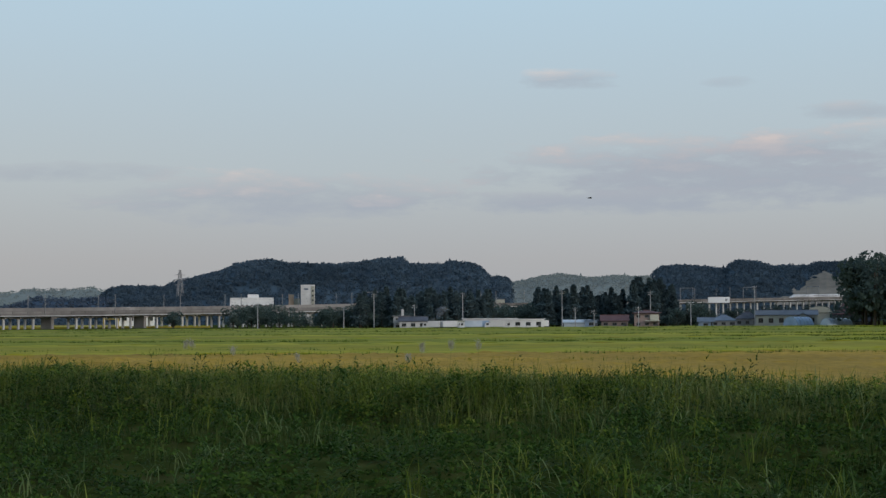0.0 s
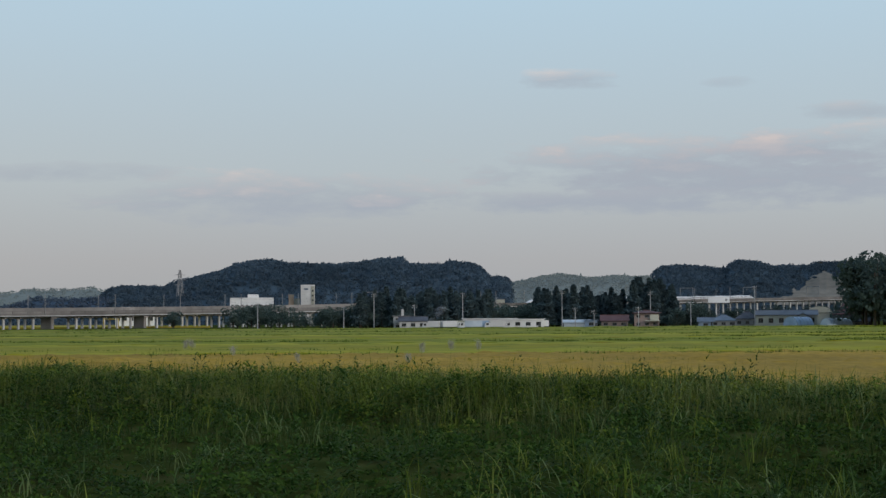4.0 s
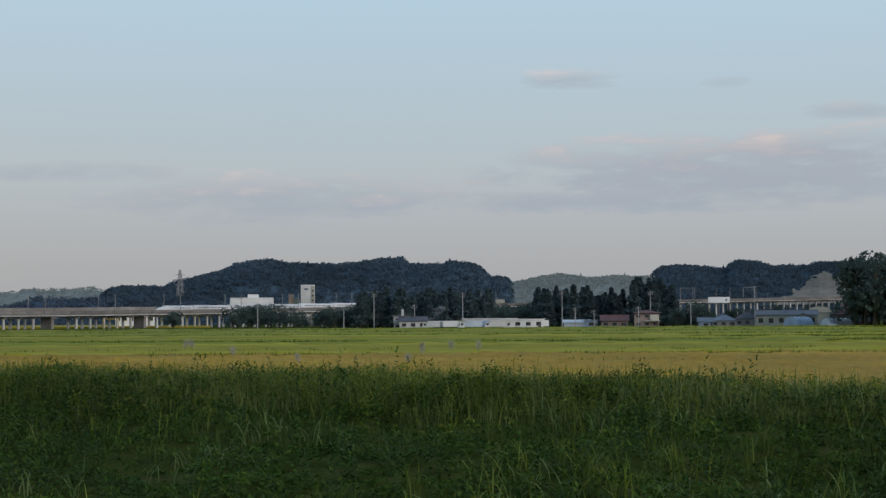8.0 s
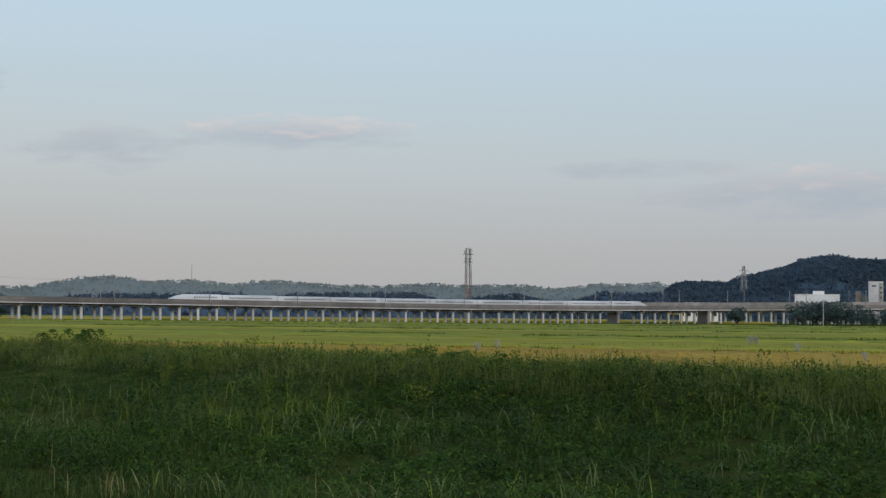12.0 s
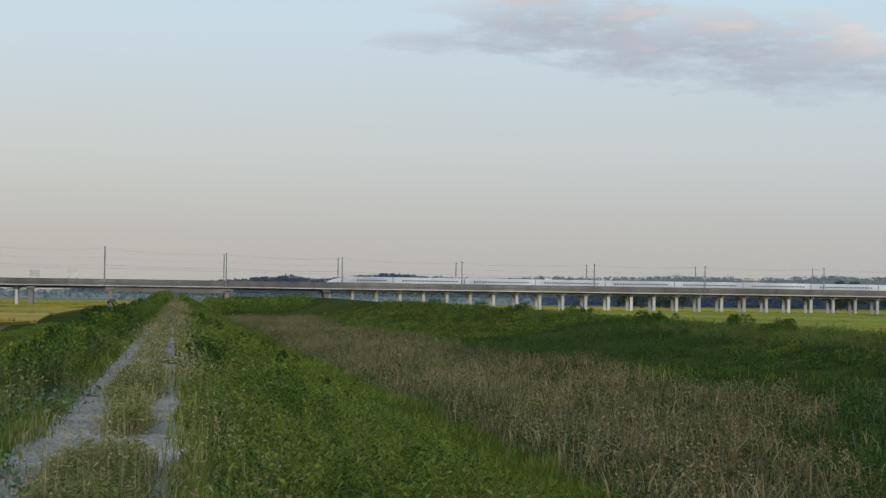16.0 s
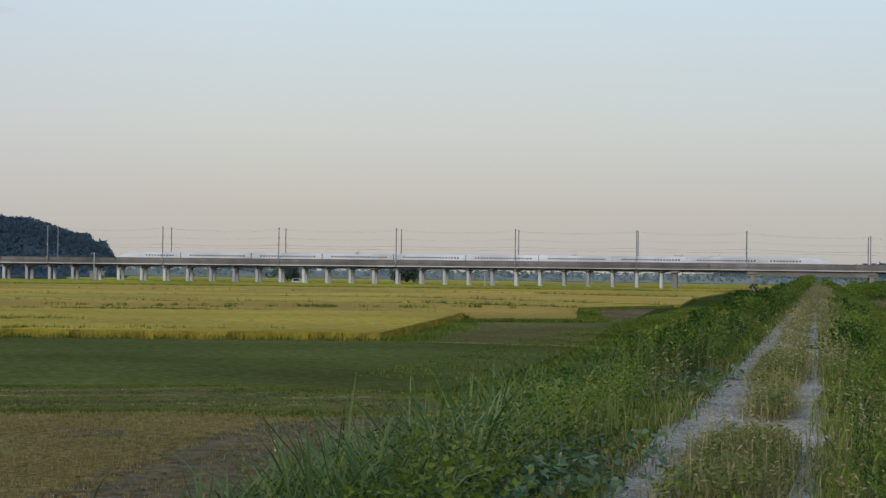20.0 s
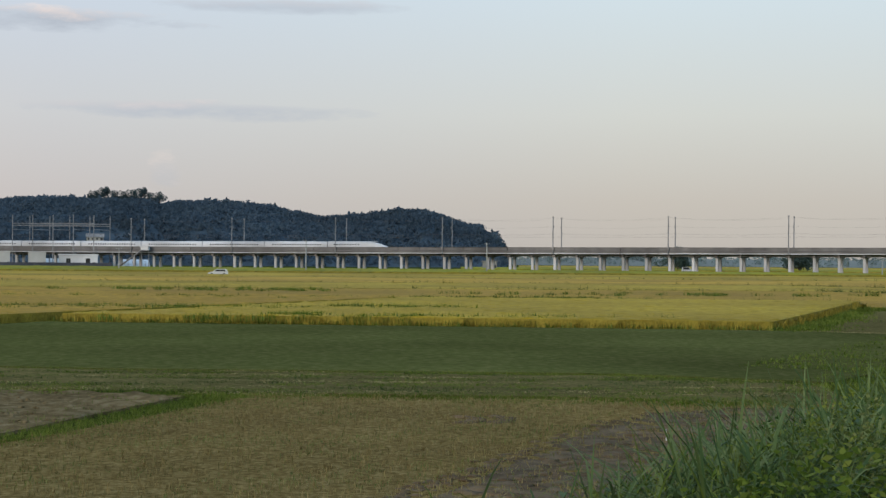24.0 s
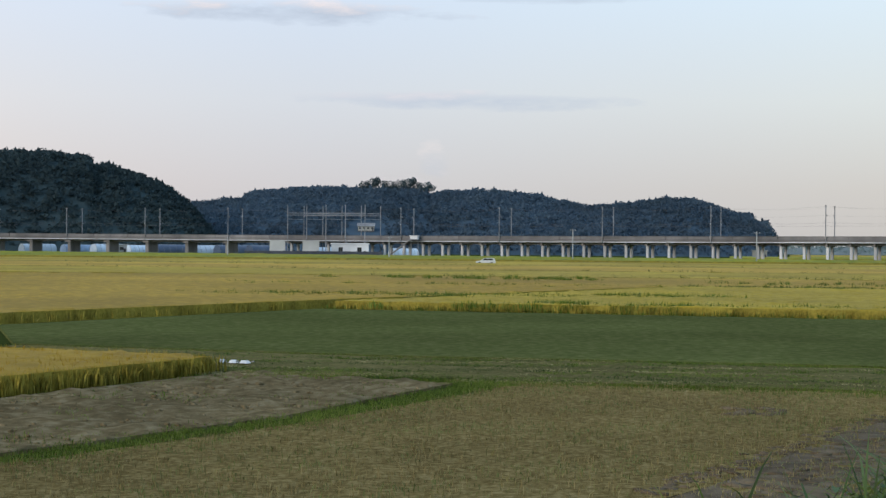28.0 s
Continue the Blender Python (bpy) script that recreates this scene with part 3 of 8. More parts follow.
# plots across the river, in strips
for k, (y0, y1, mt, txt) in enumerate([(62, 152, M_RICE_TAN, "ripe tan rice"), (153, 212, M_RICE_GREEN, "yellow green rice"), (214, 262, M_RICE_GREEN, "green unripe rice"), (265, 325, M_RICE_GREEN, "yellow green rice"), (328, 560, M_RICE_GREEN, "green unripe rice")]):
    def left(y):
        # foot of the far embankment at this depth
        return -(y * LY + 50.5) / LX
    x_left0, x_left1 = left(y0), left(y1)
    field([(x_left0, y0), (max(x_left1, -330), y1), (170 + y1 * 0.12, y1), (170 + y0 * 0.12, y0)] if y1 < 400 else [(x_left0, y0), (-400, 470), (-250, 560), (240, 560), (210, y0)], "rice_field", "wide field of " + txt, mt, 0.8, 1.1 if y0 < 150 else 2.0 if y0 < 260 else 3.5, 0.1)

# fields beyond the railway
for a0, a1, d0, d1, mt, txt in ((8, 30, 830, 960, M_RICE_GREEN, "pale green rice"), (30, 52, 690, 900, M_RICE, "yellow rice"), (52, 70, 640, 780, M_RICE_GREEN, "green rice"), (52, 70, 785, 1100, M_RICE, "yellow rice"), (70, 86, 640, 800, M_RICE_GREEN, "green rice"), (70, 84, 805, 1100, M_RICE, "yellow rice"), (30, 52, 905, 1180, M_RICE_GREEN, "green rice"), (10, 30, 965, 1180, M_RICE, "yellow rice")):
    m = [a0 + (a1 - a0) * k / 4 for k in range(5)]
    field([polar(a, d0) for a in m] + [polar(a, d1) for a in m[::-1]], "rice_field", "far field of " + txt + " beyond the railway", mt, 0.7, 9.0, 0.1)

# ================= railway viaduct =================
PIER = 8.3


def build_viaduct():
    thing_ob = thing("railway_viaduct", pose(0, 0, 0), "long grey concrete railway viaduct on paired columns", "viaduct", kind="structure")
    # cross-section of deck: off to river side (+), height below parapet top
    half = 5.9
    def strip(s0, s1, outline, name, mat, step=PIER):
        n = max(1, int(round((s1 - s0) / step)))
        sh = Shape()
        k = len(outline)
        for i in range(n + 1):
            s = s0 + (s1 - s0) * i / n
            for off, dz in outline:
                x, y, z, _ = rail(s, off)
                sh.v.append((x, y, z + dz))
        for i in range(n):
            sh.f += [(i * k + j, i * k + (j + 1) % k, (i + 1) * k + (j + 1) % k, (i + 1) * k + j) for j in range(k)]
        sh.f += [tuple(range(k)), tuple(range(n * k, (n + 1) * k))[::-1]]
        return part(name, sh, mat, thing_ob)
    s = -1560.0
    column = Shape().box(0, 0, -7.0, 1.0, 1.0, 7.0, bevel=0.1).mesh("column", M_PIER)
    beam = Shape().box(0, 0, -0.7, 9.6, 0.8, 0.7, bevel=0.05).mesh("cross_beam", M_CONCRETE)
    haunch = Shape().prism([(-2.3, 0), (-2.3, -0.25), (-0.75, -1.0), (0.75, -1.0), (2.3, -0.25), (2.3, 0)], -0.5, 0.5).mesh("haunch", M_CONCRETE)
    rib = Shape().box(0, 0, 0, 0.14, 0.22, 1.0).mesh("rib", M_GREYCAP)
    block = PIER * 5
    while s < 690:
        # deck slab, edge beam, two parapets for each block of five bays
        e = s + block - 0.06
        strip(s, e, [(-half, -1.75), (half, -1.75), (half, -2.25), (half - 0.8, -2.5), (-half + 0.8, -2.5), (-half, -2.25)], "deck", M_SOOTED)
        strip(s, e, [(half - 0.22, 0.0), (half, 0.0), (half, -1.75), (half - 0.22, -1.75)], "parapet", M_SOOTED)
        strip(s, e, [(-half, 0.0), (-half + 0.22, 0.0), (-half + 0.22, -1.75), (-half, -1.75)], "parapet", M_SOOTED)
        strip(s, e, [(half - 0.3, 0.0), (half + 0.1, 0.0), (half + 0.1, 0.12), (half - 0.3, 0.12)], "coping", M_GREYCAP)
        # Duct band coloured dark to stand in for the overhang's shadow stripe.
        strip(s, e, [(half - 0.02, -1.05), (half + 0.16, -1.05), (half + 0.16, -1.3), (half - 0.02, -1.3)], "cable_duct", M_GREYCAP)
        for k in range(6):
            x, y, z, h = rail(s + k * PIER, half + 0.06)
            part("rib", rib, None, thing_ob, at=pose(x, y, z - 1.04, 0, 0, h))
        strip(s, e, [(half + 0.01, -1.95), (half + 0.12, -2.0), (half + 0.12, -2.25), (half + 0.01, -2.28)], "edge_beam", M_PIER)
        if -990 < s < -640:
            strip(s, e, [(-half, 0.0), (-half + 0.18, 0.0), (-half + 0.18, 1.7), (-half, 1.7)], "sound_wall", M_CONCRETE)
        for side in (-2.9, 2.9):
            strip(s, e, [(side - 0.4, -2.5), (side + 0.4, -2.5), (side + 0.35, -3.1), (side - 0.35, -3.1)], "girder", M_CONCRETE)
        s += block
    # columns, but for the river spans and the wide spans by the substation, where wall piers carry the deck
    stops = [PIER * k for k in range(-1, 48)] + [-38.3 - PIER * k for k in range(0, 184)]
    for s in stops:
        x, y, z, h = rail(s)
        if -113 < s < -14 or any(abs(s - w) < 7 for w in (-638, -694)):
            continue
        for off in (-2.9, 2.9):
            cx, cy, cz, _ = rail(s, off)
            top = cz - 3.05
            part("column", column, None, thing_ob, at=pose(cx, cy, top, 0, 0, h) @ Matrix.Diagonal((1, 1, (top + 0.6) / 7.0, 1)))
            part("haunch", haunch, None, thing_ob, at=pose(cx, cy, cz - 2.5, 0, 0, h + 90))
        part("cross_beam", beam, None, thing_ob, at=pose(x, y, z - 2.5, 0, 0, h))
    pierm = Shape().box(0, 0, -7.6, 1.7, 8.0, 7.6, bevel=0.3).mesh("wall_pier", M_CONCRETE)
    cap = Shape().box(0, 0, -0.9, 3.0, 10.0, 0.9, bevel=0.2).mesh("pier_cap", M_CONCRETE)
    for s in (-112, -78, -39, -13, -694, -638) + tuple(411 + 18.9 * k for k in range(15)):
        x, y, z, h = rail(s)
        part("wall_pier", pierm, None, thing_ob, at=pose(x, y, z - 3.3, 0, 0, h + 90) @ Matrix.Diagonal((1, 1, (z - 2.7) / 7.6, 1)))
        part("pier_cap", cap, None, thing_ob, at=pose(x, y, z - 2.5, 0, 0, h + 90))
    strip(-80, -37, [(-4.6, -2.5), (4.6, -2.5), (4.2, -4.1), (-4.2, -4.1)], "river_girder", M_CONCRETE)
    # track: ballast bed and rails
    for off in (-2.15, 2.15):
        strip(-1560, 690, [(off - 1.3, -1.73), (off - 1.1, -1.5), (off + 1.1, -1.5), (off + 1.3, -1.73)], "track_slab", M_CONCRETE, 20)
        for g in (-0.72, 0.72):
            strip(-1560, 690, [(off + g - 0.035, -1.5), (off + g + 0.035, -1.5), (off + g + 0.035, -1.34), (off + g - 0.035, -1.34)], "rail", M_STEEL, 20)


build_viaduct()


def mast_rise(s):
    """Masts stand tall by the bridge and lower along the curve before it."""
    return float(np.interp(s, [-400, -159, -117, -77, -37], [0.70, 0.72, 0.80, 0.87, 1.0]))


def build_masts():
    pole = Shape().tube([(0, 0, -2.2), (0, 0, 10.8)], 0.2, 8, 0.16)
    arm = Shape().tube([(0, 0, 4.4), (2.9, 0, 4.9)], 0.05, 5).tube([(0, 0, 5.6), (2.9, 0, 4.9)], 0.04, 5).tube([(0, 0, 5.8), (1.3, 0, 5.6)], 0.04, 5)
    top = Shape().box(0, 0, 10.5, 1.3, 0.22, 0.2).box(0, 0, 10.8, 0.5, 0.5, 0.22)
    insul = Shape().tube([(0.25, 0, 4.4), (0.75, 0, 4.55)], 0.12, 6)
    feeder = Shape().box(-0.75, 0, 7.6, 1.5, 0.14, 0.14).tube([(-1.3, 0, 7.1), (-1.3, 0, 7.6)], 0.1, 6)
    bracket = Shape().box(0, 0, -0.9, 0.7, 0.8, 1.0, bevel=0.06)
    one = thing("catenary_mast", pose(0, 0, -500), "grey steel overhead line mast at the viaduct edge", "mast", "masts along the viaduct")
    part("pole", pole, M_STEEL, one)
    part("cantilever", arm, M_STEEL, one)
    part("top_arm", top, M_STEEL, one)
    part("feeder_bracket", feeder, M_STEEL, one)
    part("insulator", insul, M_PIER, one)
    part("bracket", bracket, M_CONCRETE, one)
    places = [41.5 * i for i in range(0, 9)] + [409.4, 448.5, 486.5, 528.0, 569.5] + [-36.9, -77.4, -117.1, -159.1, -206.6, -247.0, -291.0, -332.4, -382.5, -423.7, -464.3, -507.3, -548.8, -590.3, -631.8, -673.3, -714.8, -756.3, -797.8, -839.3, -880.8, -922.3, -963.8, -1005.3, -1046.8, -1088.3, -1129.8, -1171.3, -1212.8]
    first = True
    for s in places:
        for off, turn in ((6.1, 180), (-6.1, 0)):
            x, y, z, h = rail(s, off)
            m = pose(x, y, z, 0, 0, h + turn) @ Matrix.Diagonal((1, 1, mast_rise(s), 1))
            if first:
                one.matrix_basis = m
                first = False
            else:
                copy_thing(one, m)
    wires = thing("overhead_wires", pose(0, 0, 0), "thin overhead line and feeder wires above the track", "wires", kind="structure")
    places = sorted(places)
    for off, up, sag in ((2.15, 3.8, 0.05), (2.15, 5.0, 0.5), (-2.15, 3.8, 0.05), (-2.15, 5.0, 0.5), (6.1, 10.5, 0.8), (-6.1, 10.5, 0.8), (6.6, 7.4, 0.6)):
        pts = []
        for a, b in zip(places, places[1:]):
            for k in range(4):
                f = k / 4
                x, y, z, _ = rail(a + (b - a) * f, off)
                pts.append((x, y, z + (up - sag * 4 * f * (1 - f)) * mast_rise(a + (b - a) * f)))
        part("wire", Shape().tube(pts, 0.011, 3), M_WIRE, wires)


build_masts()

# ================= train =================
M_TRAIN = material("white_body_paint", [(0.52, 0.53, 0.54), (0.58, 0.59, 0.60)], 0.5, 0.35, spec=0.25)
M_BLUE = material("navy_body_paint", [(0.02, 0.03, 0.10), (0.03, 0.04, 0.13)], 0.5, 0.3, spec=0.5)
M_PINK = material("red_stripe_paint", [(0.55, 0.12, 0.2), (0.6, 0.15, 0.24)], 0.5, 0.35)
M_GLASS = material("dark_window_glass", [(0.015, 0.018, 0.02), (0.03, 0.033, 0.036)], 0.5, 0.08, spec=0.7)
M_TRAINGLASS = material("train_window_glass", [(0.03, 0.034, 0.042), (0.05, 0.055, 0.062)], 0.5, 0.1, spec=0.6)
CAR = 25.3
SECTION = [(-1.66, -0.75), (-1.69, 0.0), (-1.69, 1.0), (-1.62, 1.9), (-1.40, 2.5), (-0.95, 2.78), (0, 2.85), (0.95, 2.78), (1.40, 2.5), (1.62, 1.9), (1.69, 1.0), (1.69, 0.0), (1.66, -0.75), (0, -0.85)]


def hull(y0, y1, nose, lo, hi):
    """Car body between y0 and y1 (+y ahead), of the section heights lo..hi; nose tapers the +y end."""
    sh = Shape()
    ys = [y0, y1] if not nose else [y0, y1 - 9.2, y1 - 8.0, y1 - 6.5, y1 - 5.0, y1 - 3.5, y1 - 2.0, y1 - 0.9, y1 - 0.25, y1]
    k = len(SECTION)
    for y in ys:
        f = max(0.0, (y - (y1 - 9.2)) / 9.2) if nose else 0.0
        sw, st = (1 - 0.75 * f ** 3.2), 1 - 0.80 * f ** 1.5
        for x, z in SECTION:
            zz = -0.85 + (z + 0.85) * st
            sh.v.append((x * sw, y, min(max(zz, lo), hi)))
    for i in range(len(ys) - 1):
        sh.f += [(i * k + j, i * k + (j + 1) % k, (i + 1) * k + (j + 1) % k, (i + 1) * k + j) for j in range(k)]
    sh.f += [tuple(range(k)), tuple(range((len(ys) - 1) * k, len(ys) * k))[::-1]]
    return sh


def build_car(end):
    name = "train_car"
    car = thing(name, pose(0, 0, -500), "white express train end car with a long sloping nose" if end else "white express train car with small dark windows", "train", "cars of the express train")
    h = CAR / 2 - 0.15
    part("body", hull(-h, h + (0.3 if end else 0), end, -0.2, 9), M_TRAIN, car, smooth=False)
    part("lower_body", hull(-h + 0.02, h - (0.1 if end else 0.02), end, -9, -0.2), M_BLUE, car, "navy blue lower body")
    flat_end = h - (10.5 if end else 1.2)
    for sx in (-1, 1):
        st = Shape().box(sx * 1.685, (-h + flat_end) / 2, -0.16, 0.05, flat_end + h, 0.14)
        part("stripe", st, M_PINK, car, "red stripe")
        y = -h + 2.6
        while y < flat_end - 1.5:
            part("window", WINDOW, None, car, at=pose(sx * 1.62, y, 1.3))
            y += 1.0 if not end else 1.06
        part("door", Shape().box(sx * 1.69, -h + 1.2, -0.5, 0.05, 0.8, 2.2), M_TRAIN, car)
    for yv in (-6.5, 5.0):
        part("roof_vent", Shape().box(0, yv, 2.76, 1.5, 3.2, 0.12, taper=0.85), M_TRAIN, car)
    if end:
        ws = Shape()
        ws.add([(-0.75, h - 5.0, 1.02), (0.75, h - 5.0, 1.02), (0.95, h - 7.0, 1.95), (-0.95, h - 7.0, 1.95)], [(0, 1, 2, 3)])
        part("windscreen", Shape().prism([(h - 7.6, 1.95), (h - 7.0, 2.25), (h - 5.2, 1.55), (h - 5.0, 1.2)], -0.95, 0.95), M_GLASS, car, at=pose(0, 0, 0.0, 0, 0, 90) @ Matrix.Diagonal((1, -1, 1, 1)))
    for yb in (-h + 4, h - (5.5 if end else 4)):
        bg_ = part("bogie", Shape().box(0, yb, -1.0, 2.2, 3.4, 0.3, bevel=0.1), M_DARKSTEEL, car)
        for dy in (-1.25, 1.25):
            for sx in (-0.75, 0.75):
                part("wheel", Shape().tube([(sx - 0.07, yb + dy, -0.5), (sx + 0.07, yb + dy, -0.5)], 0.43, 12), M_STEEL, bg_)
    return car


WINDOW = Shape().box(0, 0, 0, 0.08, 0.58, 0.58, bevel=0.06).mesh("window", M_TRAINGLASS)
END_CAR, MID_CAR = build_car(True), build_car(False)
TRAIN = [(END_CAR, False)] + [(MID_CAR if i == 0 else copy_thing(MID_CAR, pose(0, 0, -500)), False) for i in range(8)] + [(copy_thing(END_CAR, pose(0, 0, -500)), True)]
PANTO = Shape().tube([(0, 0.6, 3.0), (0, -0.3, 3.7), (0, 0.2, 4.1)], 0.06, 5).tube([(-0.9, 0.2, 4.1), (0.9, 0.2, 4.1)], 0.06, 5).box(0, 0.4, 2.9, 1.4, 1.2, 0.2)
for i in (3, 6):
    part("pantograph", PANTO, M_DARKSTEEL, TRAIN[i][0], "dark pantograph")
TRAIN_S0, TRAIN_V = -1291.3, 73.835


def motions():
    for i, (car, back) in enumerate(TRAIN):
        rows = []
        for k in range(57):
            t = k * 0.5
            s = TRAIN_S0 + TRAIN_V * t - CAR * (i + 0.5)
            x, y, z, h = rail(s, 2.15)
            rows.append((t, pose(x, y, z - 0.62, 0, 0, h + (180 if back else 0))))
        walk(car, rows)
    # the bird crosses in front of the far hill and glides on over the plain
    rows = []
    for t, az, el in ((0.0, -5.1, 4.1), (1.0, -6.99, 3.50), (1.5, -7.93, 3.19), (2.0, -8.92, 2.81), (2.5, -9.87, 2.51), (3.5, -11.8, 1.9), (8.0, -24.0, 1.5), (16.0, -52.0, 2.5), (28.0, -95.0, 4.0)):
        x, y = polar(az, 170)
        rows.append((t, pose(x, y, EYE + 170 * math.tan(radians(el)), -8, 0, az - 80)))
    walk(BIRD, rows)
    # the smoke drifts slowly off with the evening air
    walk(SMOKE, [(t, facing(0.25, 606) @ pose(-0.1 * t, 0, 0.03 * t)) for t in (0.0, 14.0, 28.0)])



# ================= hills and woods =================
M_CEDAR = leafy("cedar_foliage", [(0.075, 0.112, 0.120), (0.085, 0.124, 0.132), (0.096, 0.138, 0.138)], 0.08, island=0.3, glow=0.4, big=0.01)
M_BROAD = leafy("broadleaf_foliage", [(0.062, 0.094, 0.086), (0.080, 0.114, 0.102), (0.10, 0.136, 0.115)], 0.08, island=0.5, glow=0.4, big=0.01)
# Bluish haze of distance is put into this hill foliage colour.
M_HILLWOOD = leafy("hazy_hill_foliage", [(0.070, 0.103, 0.134), (0.076, 0.110, 0.140), (0.082, 0.117, 0.142)], 0.05, island=0.25, glow=0.45, big=0.012)
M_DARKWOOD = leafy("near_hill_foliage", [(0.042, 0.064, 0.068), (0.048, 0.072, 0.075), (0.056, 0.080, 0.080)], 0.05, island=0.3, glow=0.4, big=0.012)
M_FARWOOD = leafy("haze_glow_foliage", [(0.075, 0.10, 0.085), (0.10, 0.125, 0.105), (0.135, 0.15, 0.12)], 0.02, island=0.5, glow=0.1, big=0.004)
# Floor under the hill woods takes the same painted haze blue.
M_FOREST_SOIL = material("hazy_forest_floor", [(0.062, 0.092, 0.120), (0.070, 0.102, 0.128)], 0.05, 0.95, spec=0.0)
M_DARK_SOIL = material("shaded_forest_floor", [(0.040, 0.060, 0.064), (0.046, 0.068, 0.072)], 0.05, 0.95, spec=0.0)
M_FAR_SOIL = material("haze_glow_slope", [(0.10, 0.12, 0.11), (0.13, 0.15, 0.13)], 0.02, 0.95, spec=0.0)


def haze_glow(m, col, strength):
    """Emission stands in for haze on the farthest ridges, which are backdrop."""
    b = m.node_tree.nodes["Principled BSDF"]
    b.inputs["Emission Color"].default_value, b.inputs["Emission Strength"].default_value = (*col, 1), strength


# Farther woods and their slope: haze put into the colour as stronger blue.
M_BLUEWOOD = leafy("haze_blue_ridge_foliage", [(0.075, 0.105, 0.145), (0.09, 0.122, 0.162), (0.105, 0.138, 0.178)], 0.02, island=0.35, glow=0.35, big=0.004)
M_BLUE_SOIL = material("haze_blue_ridge_slope", [(0.055, 0.085, 0.12), (0.07, 0.10, 0.14)], 0.02, 0.95, spec=0.0)
# Far foliage and far slope glow bluish in place of haze.
haze_glow(M_FARWOOD, (0.050, 0.062, 0.075), 1.0)
haze_glow(M_FAR_SOIL, (0.050, 0.062, 0.075), 1.0)
# Far belt: haze put into the leaf colour as a pale tint.
M_PALEBELT = leafy("haze_pale_belt_foliage", [(0.16, 0.21, 0.20), (0.19, 0.24, 0.225), (0.22, 0.265, 0.235)], 0.03, island=0.3, glow=0.35, big=0.006)
M_TRUNK = material("bark", [(0.05, 0.04, 0.03), (0.09, 0.07, 0.055)], 3.0, 0.9, bump=0.5)
M_SAND = material("cut_slope_sand", [(0.19, 0.175, 0.15), (0.27, 0.245, 0.205)], 0.1, 0.95, bump=0.3, spec=0.0)


def cone_tree():
    """Conifer: four ragged tiers."""
    v, t = [], []
    for k in range(4):
        z0, z1, r = 0.12 + 0.2 * k, 0.46 + 0.19 * k, 0.5 - 0.11 * k
        b = len(v)
        v += [(math.cos(a * math.tau / 7) * r * (0.8 + 0.35 * ((a * 3 + k) % 2)), math.sin(a * math.tau / 7) * r * (0.8 + 0.35 * ((a + k) % 2)), z0 - 0.06 * (a % 2)) for a in range(7)] + [(0.02, 0.0, min(z1, 1.0))]
        t += [(b + a, b + (a + 1) % 7, b + 7) for a in range(7)]
    return np.array(v), np.array(t)


def dome_tree():
    """Crown seen from afar: a low bushy dome."""
    v = [(math.cos(a * math.tau / 5) * 0.46, math.sin(a * math.tau / 5) * 0.46, 0.0) for a in range(5)]
    v += [(math.cos((a + 0.5) * math.tau / 5) * 0.36, math.sin((a + 0.5) * math.tau / 5) * 0.36, 0.68) for a in range(5)] + [(0, 0, 1.0)]
    t = []
    for a in range(5):
        b = (a + 1) % 5
        t += [(a, b, 5 + a), (b, 5 + b, 5 + a), (5 + a, 5 + b, 10)]
    return np.array(v), np.array(t)


CONE, DOME = cone_tree(), dome_tree()


def crowns(xyz, height, width, template, mat, name, rng, ragged=0.16):
    v0, t0 = template
    n, k = len(xyz), len(v0)
    a = rng.uniform(0, math.tau, n)
    c, s = np.cos(a)[:, None], np.sin(a)[:, None]
    j = 1 + rng.normal(0, ragged, (n, k))
    x = (v0[None, :, 0] * c - v0[None, :, 1] * s) * width[:, None] * j
    y = (v0[None, :, 0] * s + v0[None, :, 1] * c) * width[:, None] * j
    z = v0[None, :, 2] * height[:, None] * (1 + rng.normal(0, ragged * 0.4, (n, k)))
    v = np.stack([x + xyz[:, None, 0], y + xyz[:, None, 1], z + xyz[:, None, 2]], -1)
    t = (t0[None] + (np.arange(n) * k)[:, None, None]).reshape(-1, 3)
    return soup(name, v.reshape(-1, 3), None, t, mat, True)


